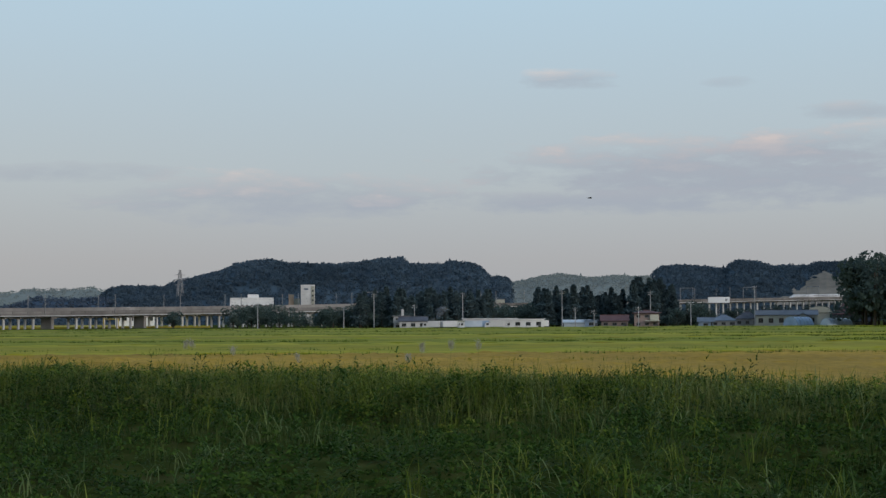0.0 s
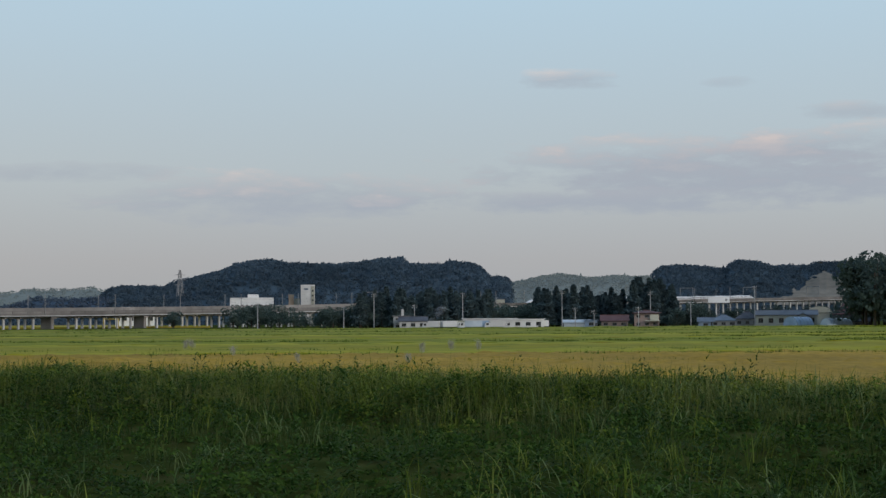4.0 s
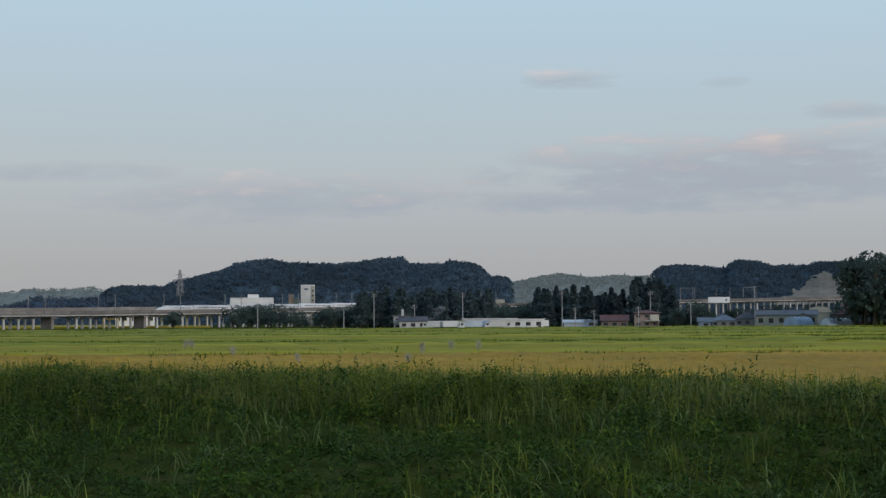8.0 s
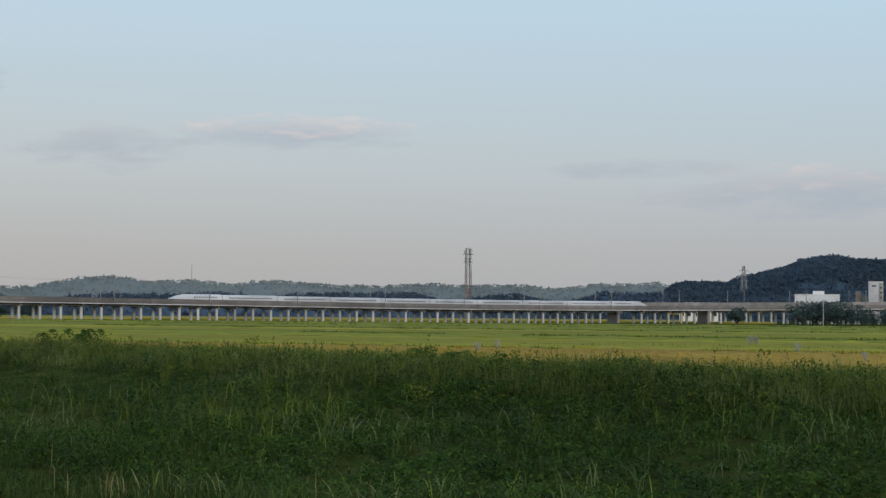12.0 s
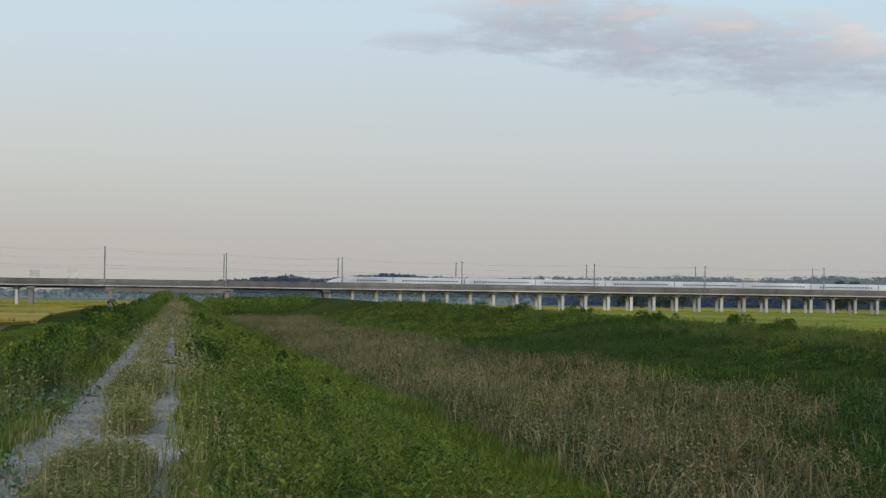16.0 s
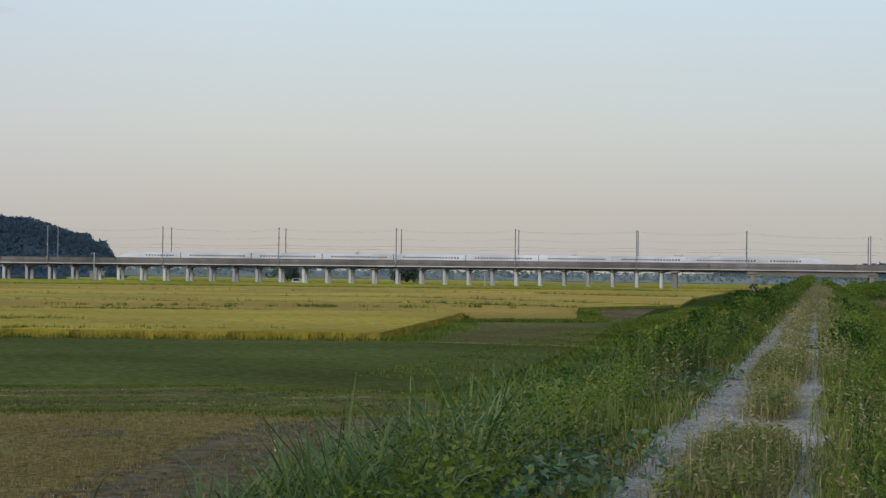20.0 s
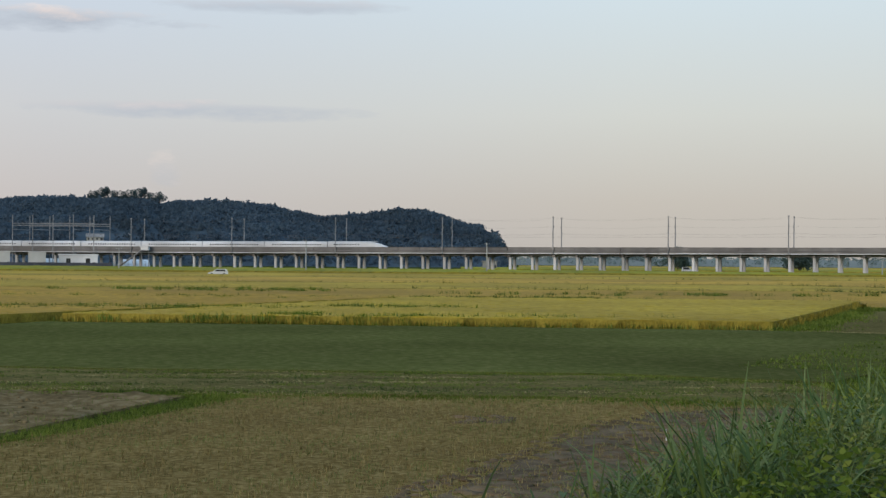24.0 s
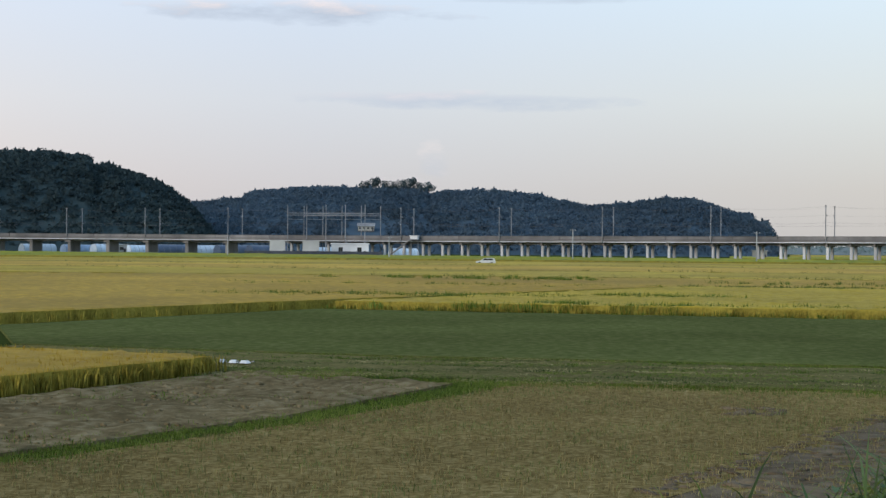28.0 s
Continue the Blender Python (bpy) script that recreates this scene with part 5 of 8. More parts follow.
def build_banks():
    rng = np.random.default_rng(5)
    # far bank
    def mound(q, seed):
        """Height factor that swells and sinks over a few metres."""
        return np.array([0.62 + 0.9 * max(-0.5, noise.noise((a * 0.35, b * 0.35, seed)) + 0.4 * noise.noise((a * 1.1, b * 1.1, seed))) for a, b in q])
    p = scatter(34, 150, -47, -17, 2800, rng, 1.25)
    h = mound(p, 4.0)
    stuff("bank_weeds", leaves(p, gz(p), 26, 0.058, 0.4, 0.6 * h, M_WEED_DARK, "bank_weeds", rng), "dense dark leafy weeds on the far river bank")
    p = scatter(4, 46, -45, -20, 2600, rng)
    stuff("near_bank_weeds", leaves(p, gz(p), 30, 0.058, 0.35, 0.6 * mound(p, 4.0), M_WEED_DARK, "near_bank_weeds", rng), "thick leafy weeds covering the far river bank")
    q = patchy(scatter(1, 140, -46, -33, 3000, rng, 1.25), 0.2, 0.0, 9.0)
    stuff("bank_bright_weeds", leaves(q, gz(q), 34, 0.045, 0.3, 0.72 * mound(q, 4.0), M_WEED, "bank_bright_weeds", rng), "brighter leafy weeds on the far river bank")
    p = np.concatenate([patchy(scatter(1, 110, -46, -17, 6500, rng, 1.2), 0.16, 0.02, 2.0), scatter(110, 320, -46, -20, 3600, rng, 1.5)])
    stuff("bank_grass", blades(p, gz(p), 9, rng.uniform(0.4, 0.8, len(p)), 0.026, 0.6, 0.2, M_GRASS_DARK, "bank_grass", rng, droop=0.7), "dark green grass on the far river bank")
    q = patchy(scatter(2, 70, -46, -18, 1000, rng), 0.15, 0.12, 12.0)
    stuff("silvery_grass", arching(q, gz(q), 9, 0.95, 0.028, 1.9, 0.16, M_GRASS_BLUE, "silvery_grass", rng), "arching silvery green grass on the bank")
    q = patchy(scatter(2, 60, -46, -18, 800, rng), 0.15, 0.08, 22.0)
    stuff("bank_tall_grass", arching(q, gz(q), 7, 1.0, 0.024, 1.5, 0.16, M_GRASS, "bank_tall_grass", rng), "taller bright blade grass on the far river bank")
    q = scatter(2, 130, -46, -36, 5200, rng, 1.2)
    stuff("crest_grass", blades(q, gz(q), 11, rng.uniform(0.5, 0.95, len(q)), 0.014, 0.5, 0.25, M_SEED_GREEN, "crest_grass", rng, droop=0.7), "fine seeding grass along the crest of the far bank")
    q = scatter(150, 320, -46, -20, 2400, rng, 1.4)
    stuff("far_bank_weeds", leaves(q, gz(q), 20, 0.1, 0.6, 0.7 * mound(q, 4.0), M_WEED, "far_bank_weeds", rng), "leafy weeds on the far stretch of the bank")
    # upright leafy weeds in drifts, with tall grass fans between, over the whole face of the bank
    for (u0, u1, n, per, lf, mat, seed, cut, h0, h1, txt) in ((1, 46, 2300, 30, 0.12, M_WEED, 41.0, -0.2, 0.4, 0.75, "upright light green weeds in drifts on the far bank"),
                                                        (1, 60, 3200, 24, 0.2, M_WEED_DARK, 52.0, -0.3, 0.5, 1.1, "upright dark green weeds on the far bank"),
                                                        (46, 120, 1500, 24, 0.22, M_WEED, 41.0, -0.1, 0.5, 1.1, "upright light green weeds in drifts on the far bank"),
                                                        (60, 150, 1300, 18, 0.26, M_WEED_DARK, 52.0, 0.0, 0.5, 1.0, "upright dark green weeds on the far bank"),
                                                        (120, 300, 1000, 16, 0.36, M_WEED, 41.0, -0.2, 0.5, 0.9, "upright light green weeds on the far stretch of the bank")):
        # Only crest weeds are light; the lower bank's shade is put into leaf colour.
        q = patchy(scatter(u0, u1, -47, -36.5 if mat is M_WEED else -19, n, rng, 1.1), 0.14, cut, seed)
        swell = mound(q, seed)
        stuff("drift_weeds", stalk_weeds(q, gz(q), rng.uniform(h0, h1, len(q)) * np.clip(swell, 0.5, 1.5), per, lf, mat, "drift_weeds", rng, 0.26), txt)
    q = patchy(scatter(2, 60, -46.5, -24, 1100, rng), 0.12, 0.14, 63.0)
    stuff("grass_fans", arching(q, gz(q), 12, rng.uniform(0.8, 1.25, len(q)), 0.018, 1.4, 0.14, M_GRASS, "grass_fans", rng), "tall upright fans of bright grass on the far bank")
    q = patchy(scatter(-2, 20, -46.5, -37, 330, rng), 0.12, 0.05, 71.0)
    stuff("grass_fans", arching(q, gz(q), 14, rng.uniform(0.8, 1.25, len(q)), 0.018, 1.5, 0.16, M_GRASS_BLUE, "grass_fans", rng), "tall arching fans of silvery grass on the far bank")
    q = patchy(scatter(1, 70, -46.5, -37, 1700, rng), 0.16, -0.1, 77.0)
    stuff("crest_fans", arching(q, gz(q), 10, rng.uniform(0.6, 1.15, len(q)), 0.013, 1.3, 0.16, M_GRASS, "crest_fans", rng), "bright arching grass along the crest of the far bank")
    # dark bushes on the far bank's crest
    for k, (u, l, h) in enumerate([(80, -43, 2.0), (49, -42.5, 1.2), (106, -40, 1.6), (124, -43, 1.8), (140, -41, 1.5), (150, -43, 1.7), (118, -36, 1.3), (175, -43, 1.8), (190, -39, 1.6), (205, -43, 1.8), (235, -43, 1.7), (270, -42, 1.7)]):
        px = np.array([along(u + rng.normal(0, 1.3), l + rng.normal(0, 0.6)) for _ in range(9)])
        ob = tagged(new("bush", leaves(px, gz(px), 330, 0.05, 0.55, 0.72 * h * rng.uniform(0.6, 1.05, 9), M_WEED_DARK, "bush", rng)), "round dark green bush on the far bank crest", "bush", "bank bushes")
    # river bed: dry reeds
    p = scatter(12, 300, -24, -8.3, 15000, rng, 1.7)
    u, l = p[:, 0] * UX + p[:, 1] * UY, p[:, 0] * LX + p[:, 1] * LY
    wob = np.array([noise.noise((a * 0.07, b * 0.07, 3.0)) for a, b in p])
    p = p[l > -np.clip(11 + (u - 20) * 0.3, 9, 22) - wob * 5]
    w = np.array([noise.noise((a * 0.22, b * 0.22, 7.0)) for a, b in p]) + rng.normal(0, 0.22, len(p))
    for sel, mat, txt in ((w < 0.06, M_REED, "dry brown reeds filling the river bed"), (w >= 0.06, M_REED_GREEN, "half dry grey green reeds in the river bed")):
        q = p[sel]
        stuff("dry_reeds", blades(q, gz(q), 8, rng.uniform(0.35, 1.1, len(q)), 0.024, 1.0, 0.34, mat, "dry_reeds", rng, droop=0.6), txt)
    q = patchy(p[::2], 0.3, -0.05, 7.0)
    stuff("reed_heads", leaves(q, gz(q) + 0.2, 22, 0.036, 0.45, rng.uniform(0.4, 0.9, len(q)), M_REED, "reed_heads", rng), "feathery brown seed heads above the reeds")
    q = patchy(scatter(10, 220, -24, -8, 4200, rng, 1.6), 0.22, 0.08, 4.0)
    stuff("river_weeds", leaves(q, gz(q), 36, 0.04, 0.4, rng.uniform(0.4, 0.95, len(q)), M_WEED_DARK, "river_weeds", rng), "dark green weeds among the reeds")
    q = patchy(scatter(14, 70, -20, -8.5, 900, rng), 0.3, 0.1, 31.0)
    stuff("bright_straw", arching(q, gz(q), 5, 0.95, 0.018, 1.9, 0.2, M_SEED, "bright_straw", rng), "pale bent straws among the reeds")
    q = scatter(6, 60, -24, -8.3, 2000, rng, 1.2)
    stuff("river_bed_grass", blades(q, gz(q), 10, rng.uniform(0.3, 0.7, len(q)), 0.03, 0.6, 0.25, M_GRASS_DARK, "river_bed_grass", rng), "green grass in the river bed")
    # own bank, river side
    def fine(u0, u1, l0, l1, n, count, h0, h1, w, lean, mat, name, label, spread=0.12, near=1.3):
        p = scatter(u0, u1, l0, l1, n, rng, near)
        stuff(name, blades(p, gz(p), count, rng.uniform(h0, h1, len(p)), w, lean, spread, mat, name, rng), label)

    def leafage(u0, u1, l0, l1, n, count, size, rad, h0, h1, mat, name, label, near=1.3, cut=None, seed=0.0, flat=0.5):
        p = scatter(u0, u1, l0, l1, n, rng, near)
        p = patchy(p, 0.3, cut, seed) if cut is not None else p
        stuff(name, leaves(p, gz(p), count, size, rad, rng.uniform(h0, h1, len(p)), mat, name, rng, flat), label)
    fine(7, 30, -8.6, -0.1, 3200, 12, 0.2, 0.4, 0.015, 0.6, M_GRASS, "slope_grass", "fresh green grass on the slope beside the path")
    leafage(9, 60, -4.5, -0.15, 350, 50, 0.026, 0.26, 0.4, 0.85, M_WEED, "shoulder_weeds", "lush taller green weeds beside the path", cut=0.0, seed=15.0)
    q = scatter(9, 60, -2.0, -0.2, 110, rng)
    stuff("shoulder_seed_stalks", blades(q, gz(q), 9, rng.uniform(0.45, 0.9, len(q)), 0.013, 0.35, 0.15, M_SEED_GREEN, "shoulder_seed_stalks", rng), "upright yellowish seed stalks beside the path")
    q = scatter(9, 40, -4.5, -0.3, 160, rng)
    stuff("shoulder_blade_grass", arching(q, gz(q), 12, 0.75, 0.018, 1.9, 0.16, M_GRASS, "shoulder_blade_grass", rng), "arching blade grass beside the path")
    fine(30, 80, -8.6, -0.15, 4000, 11, 0.22, 0.5, 0.026, 0.6, M_GRASS, "slope_grass", "fresh green grass on the slope beside the path")
    fine(80, 340, -8.6, -0.2, 3200, 10, 0.3, 0.55, 0.045, 0.5, M_GRASS, "slope_grass", "fresh green grass on the slope beside the path", 0.2, 1.6)
    leafage(8, 34, -5.0, -0.2, 900, 30, 0.028, 0.22, 0.25, 0.6, M_WEED, "slope_weeds", "leafy green weeds on the shoulder of the path", cut=-0.1)
    leafage(34, 110, -5.0, -0.2, 1100, 30, 0.044, 0.28, 0.25, 0.6, M_WEED, "slope_weeds", "leafy green weeds on the shoulder of the path", cut=-0.1)
    leafage(110, 330, -4.6, -0.3, 900, 26, 0.075, 0.4, 0.3, 0.6, M_WEED, "slope_weeds", "leafy green weeds on the shoulder of the path")
    leafage(8, 60, -7.0, -0.3, 700, 60, 0.022, 0.18, 0.3, 0.7, M_WEED_DARK, "slope_dark_weeds", "darker leafy weeds among the slope grass", cut=0.1, seed=3.0)
    fine(8, 60, -1.5, -0.05, 600, 8, 0.12, 0.34, 0.009, 0.7, M_SEED, "verge_seed_heads", "pale seeding grass along the path verge", 0.1)
    fine(60, 220, -1.3, -0.02, 900, 6, 0.25, 0.45, 0.03, 0.4, M_SEED, "verge_seed_heads", "pale seeding grass along the path verge", 0.15)
    fine(-14, 8, -8.6, -0.2, 900, 8, 0.15, 0.35, 0.016, 0.6, M_GRASS, "slope_grass", "fresh green grass on the slope beside the path", 0.2, 1.0)
    fine(-14, 7, 1.8, 8.6, 900, 8, 0.15, 0.35, 0.016, 0.6, M_GRASS, "field_slope_grass", "mixed green grass on the field slope of the embankment", 0.2, 1.0)
    # the shoulder's tall weeds: yellow green spires, dark leafy clumps, and seeding grass against the path
    for (u0, u1, l0, l1, n, per, lf, mat, seed, cut, h0, h1, txt) in ((8.5, 22, -5.6, -0.75, 620, 56, 0.11, M_WEED_YELLOW, 81.0, -0.1, 0.45, 0.85, "tall yellow green weeds on the shoulder of the path"),
                                                             (8.5, 22, -2.2, -0.25, 330, 40, 0.08, M_WEED_DARK, 84.0, -0.1, 0.35, 0.65, "dark leafy weeds beside the path"),
                                                             (8.5, 24, -5.6, -0.3, 380, 48, 0.10, M_WEED, 87.0, -0.15, 0.4, 0.75, "fresh green upright weeds on the shoulder"),
                                                             (22, 60, -4.4, -0.5, 900, 32, 0.14, M_WEED_YELLOW, 81.0, -0.15, 0.5, 0.95, "tall yellow green weeds on the shoulder of the path"),
                                                             (22, 60, -3.6, -0.3, 700, 30, 0.13, M_WEED, 84.0, -0.1, 0.4, 0.85, "fresh green upright weeds on the shoulder"),
                                                             (60, 160, -4.2, -0.5, 750, 18, 0.26, M_WEED_YELLOW, 81.0, -0.2, 0.5, 1.0, "tall yellow green weeds along the far shoulder"),
                                                             (9, 24, 2.2, 5.2, 420, 42, 0.10, M_WEED, 91.0, -0.1, 0.4, 0.8, "upright leafy weeds on the field slope"),
                                                             (10, 30, 2.0, 4.2, 260, 40, 0.09, M_WEED_YELLOW, 93.0, -0.05, 0.45, 0.85, "yellow green weeds on the field slope"),
                                                             (24, 70, 1.9, 5.2, 1100, 32, 0.15, M_WEED, 91.0, -0.15, 0.5, 1.0, "upright leafy weeds on the field slope"),
                                                             (24, 70, 1.9, 4.6, 500, 32, 0.14, M_WEED_DARK, 95.0, 0.0, 0.5, 1.0, "dark upright weeds on the field slope"),
                                                             (70, 200, 1.8, 5.0, 1000, 18, 0.28, M_WEED, 91.0, -0.2, 0.7, 1.3, "chest high weeds along the path's field side")):
        q = patchy(scatter(u0, u1, l0, l1, n, rng, 1.1), 0.35, cut, seed)
        stuff("spire_weeds", stalk_weeds(q, gz(q), rng.uniform(h0, h1, len(q)), per, lf, mat, "spire_weeds", rng, 0.17), txt)
    for (u0, u1, l0, l1, n, cnt, h0, h1, hd) in ((8.5, 26, -0.9, -0.12, 120, 6, 0.28, 0.6, 0.07), (26, 70, -0.9, -0.08, 260, 6, 0.35, 0.65, 0.11), (12, 26, 1.85, 2.8, 46, 5, 0.28, 0.55, 0.07), (20, 60, 1.8, 2.9, 130, 5, 0.35, 0.7, 0.1), (70, 200, -0.9, -0.05, 500, 5, 0.4, 0.7, 0.2)):
        q = patchy(scatter(u0, u1, l0, l1, n, rng, 1.1), 0.5, -0.2, l0)
        stuff("foxtail_grass", foxtails(q, gz(q), cnt, rng.uniform(h0, h1, len(q)), hd, M_FOXTAIL, "foxtail_grass", rng), "pale nodding foxtail grass along the path's verge")
    # far stretch: rank growth that closes in towards the bridge
    q = scatter(190, 500, 1.9, 8.5, 900, rng, 1.2)
    stuff("rank_weeds", leaves(q, gz(q), 34, 0.16, 0.8, rng.uniform(0.9, 2.0, len(q)), M_WEED, "rank_weeds", rng), "tall rank weeds on the bank towards the bridge")
    q = scatter(300, 520, -8, -0.6, 500, rng)
    stuff("rank_weeds", leaves(q, gz(q), 34, 0.18, 0.9, rng.uniform(0.6, 1.4, len(q)), M_WEED, "rank_weeds", rng), "tall rank weeds on the bank towards the bridge")
    # Added leaf fill closes the river gap, in place of a green bank slope.
    q = scatter(400, 540, -33, -7, 620, rng)
    stuff("river_thicket", leaves(q, gz(q), 40, 0.22, 1.3, rng.uniform(2.0, 3.9, len(q)), M_WEED, "river_thicket", rng), "green leafy fill standing in for the bank slope by the bridge")
    # single tall clumps that break up both shoulders
    def clumps(u0, u1, l0, l1, n, h0, h1, mats, label):
        for mat in mats:
            p = scatter(u0, u1, l0, l1, n, rng, 1.2)
            p = np.repeat(p, 4, 0) + rng.normal(0, 0.16, (4 * n, 2))
            far = np.hypot(p[:, 0], p[:, 1])
            stuff("weed_clumps", leaves(p, gz(p), 70, 0.0075 + 0.0006 * far.mean(), 0.2, np.repeat(rng.uniform(h0, h1, n), 4), mat, "weed_clumps", rng), label)
    clumps(9, 30, -4.2, -0.5, 34, 0.55, 1.0, (M_WEED_YELLOW, M_WEED, M_WEED_DARK), "tall bushy weed clumps on the shoulder of the path")
    clumps(30, 90, -4.0, -0.4, 40, 0.6, 1.1, (M_WEED_YELLOW, M_WEED_DARK), "tall bushy weed clumps on the shoulder of the path")
    clumps(11, 34, 2.1, 4.0, 22, 0.5, 0.95, (M_WEED_YELLOW, M_WEED_DARK), "tall bushy weed clumps on the field side of the path")
    clumps(34, 110, 2.2, 4.4, 44, 0.7, 1.25, (M_WEED_YELLOW, M_WEED, M_WEED_DARK), "tall bushy weed clumps on the field side of the path")
    q = scatter(3, 110, -45.5, -37.5, 900, rng, 1.2)
    stuff("crest_weeds", leaves(q, gz(q), 36, 0.04, 0.3, rng.uniform(0.35, 0.8, len(q)), M_WEED_YELLOW, "crest_weeds", rng), "light green weeds along the crest of the far bank")
    # own bank, field side
    fine(36, 60, 7.6, 9.6, 500, 12, 0.15, 0.4, 0.024, 0.6, M_GRASS, "slope_foot_grass", "grass along the foot of the embankment")
    fine(50, 62, 8.6, 13.6, 700, 10, 0.1, 0.24, 0.03, 0.6, M_GRASS, "slope_foot_grass", "grass along the foot of the embankment", 0.2)
    fine(60, 230, 8.5, 17.5, 4600, 10, 0.1, 0.26, 0.055, 0.6, M_GRASS, "slope_foot_grass", "grass along the foot of the embankment", 0.25)
    fine(6, 34, 1.6, 7.6, 3200, 11, 0.12, 0.34, 0.014, 0.55, M_GRASS, "field_slope_grass", "mixed green grass on the field slope of the embankment")
    fine(34, 90, 1.6, 9.4, 3400, 10, 0.2, 0.45, 0.03, 0.5, M_GRASS, "field_slope_grass", "mixed green grass on the field slope of the embankment")
    fine(90, 420, 1.7, 9.6, 3200, 10, 0.3, 0.6, 0.05, 0.5, M_GRASS, "field_slope_grass", "mixed green grass on the field slope of the embankment", 0.2, 1.6)
    leafage(8, 34, 1.9, 6.0, 900, 32, 0.028, 0.24, 0.3, 0.75, M_WEED, "field_slope_weeds", "leafy weeds on the field slope of the embankment", cut=-0.2, seed=2.0)
    leafage(10, 34, 2.2, 4.6, 800, 44, 0.021, 0.2, 0.4, 0.85, M_SEED_GREEN, "field_slope_bright_weeds", "yellowish leafy weeds on the field slope", cut=0.0, seed=12.0)
    leafage(34, 110, 1.9, 6.8, 1200, 30, 0.046, 0.3, 0.3, 0.8, M_WEED, "field_slope_weeds", "leafy weeds on the field slope of the embankment", cut=-0.1, seed=2.0)
    leafage(34, 110, 1.9, 6.8, 1200, 34, 0.046, 0.3, 0.3, 0.8, M_WEED_DARK, "field_slope_dark_weeds", "darker weeds on the field slope", cut=0.0, seed=6.0)
    leafage(110, 360, 1.8, 6.0, 1500, 30, 0.08, 0.45, 0.5, 1.0, M_WEED, "field_slope_weeds", "leafy weeds on the field slope of the embankment")
    for u0, u1, l0, l1, n, hh, lab in ((8.3, 15, 1.7, 3.3, 210, 0.32, "broad bluish vine leaves creeping beside the path"), (15, 27, 1.75, 3.0, 260, 0.3, "broad bluish vine leaves creeping beside the path"), (9, 26, 2.6, 5.0, 120, 0.7, "vine leaves climbing over the slope weeds")):
        q = patchy(scatter(u0, u1, l0, l1, n, rng), 0.35, -0.15, 8.0)
        stuff("vine_leaves", broad_leaves(q, gz(q), 11, 0.05, 0.3, hh, M_VINE, "vine_leaves", rng), lab)
    q = np.concatenate([scatter(9.5, 14, 2.6, 4.0, 80, rng), scatter(14, 20, 3.0, 4.8, 100, rng)])
    stuff("tall_slope_grass", arching(q, gz(q), 30, 1.25, 0.021, 2.3, 0.2, M_GRASS_BLUE, "tall_slope_grass", rng), "tall arching blade grass on the field slope")
    q = scatter(20, 32, 3.0, 4.8, 70, rng)
    stuff("tall_slope_grass", arching(q, gz(q), 26, 1.15, 0.017, 2.2, 0.18, M_GRASS_BLUE, "tall_slope_grass", rng), "tall arching blade grass on the field slope")
    q = scatter(9, 40, 2.6, 5.2, 260, rng)
    stuff("slope_blade_grass", arching(q, gz(q), 12, 1.05, 0.016, 1.9, 0.22, M_GRASS, "slope_blade_grass", rng), "tall green blade grass among the slope weeds")
    q = scatter(14, 50, 1.9, 3.8, 260, rng)
    stuff("slope_seed_stalks", blades(q, gz(q), 9, rng.uniform(0.5, 0.95, len(q)), 0.014, 0.3, 0.15, M_SEED_GREEN, "slope_seed_stalks", rng), "upright yellowish seed stalks on the shoulder")
    q = np.concatenate([scatter(55, 130, 2.0, 4.6, 220, rng), scatter(130, 330, 1.8, 4.6, 380, rng)])
    stuff("tall_weeds", leaves(q, gz(q), 80, 0.07, 0.42, rng.uniform(0.8, 1.35, len(q)), M_WEED, "tall_weeds", rng), "chest high green weeds on the path's field side")
    q = np.concatenate([scatter(66, 80, 2.4, 4.0, 22, rng), scatter(105, 125, 2.2, 4.2, 26, rng)])
    stuff("tall_dark_weeds", leaves(q, gz(q), 150, 0.06, 0.4, rng.uniform(1.2, 1.7, len(q)), M_WEED_DARK, "tall_dark_weeds", rng), "tall dark weeds beside the path")
    fine(9, 60, 1.6, 2.5, 500, 8, 0.12, 0.32, 0.010, 0.7, M_SEED, "verge_dry_grass", "dry seeding grass along the path edge", 0.12)
    fine(60, 200, 1.4, 2.6, 500, 6, 0.25, 0.5, 0.03, 0.6, M_SEED, "verge_dry_grass", "dry seeding grass along the path edge", 0.15)


build_banks()


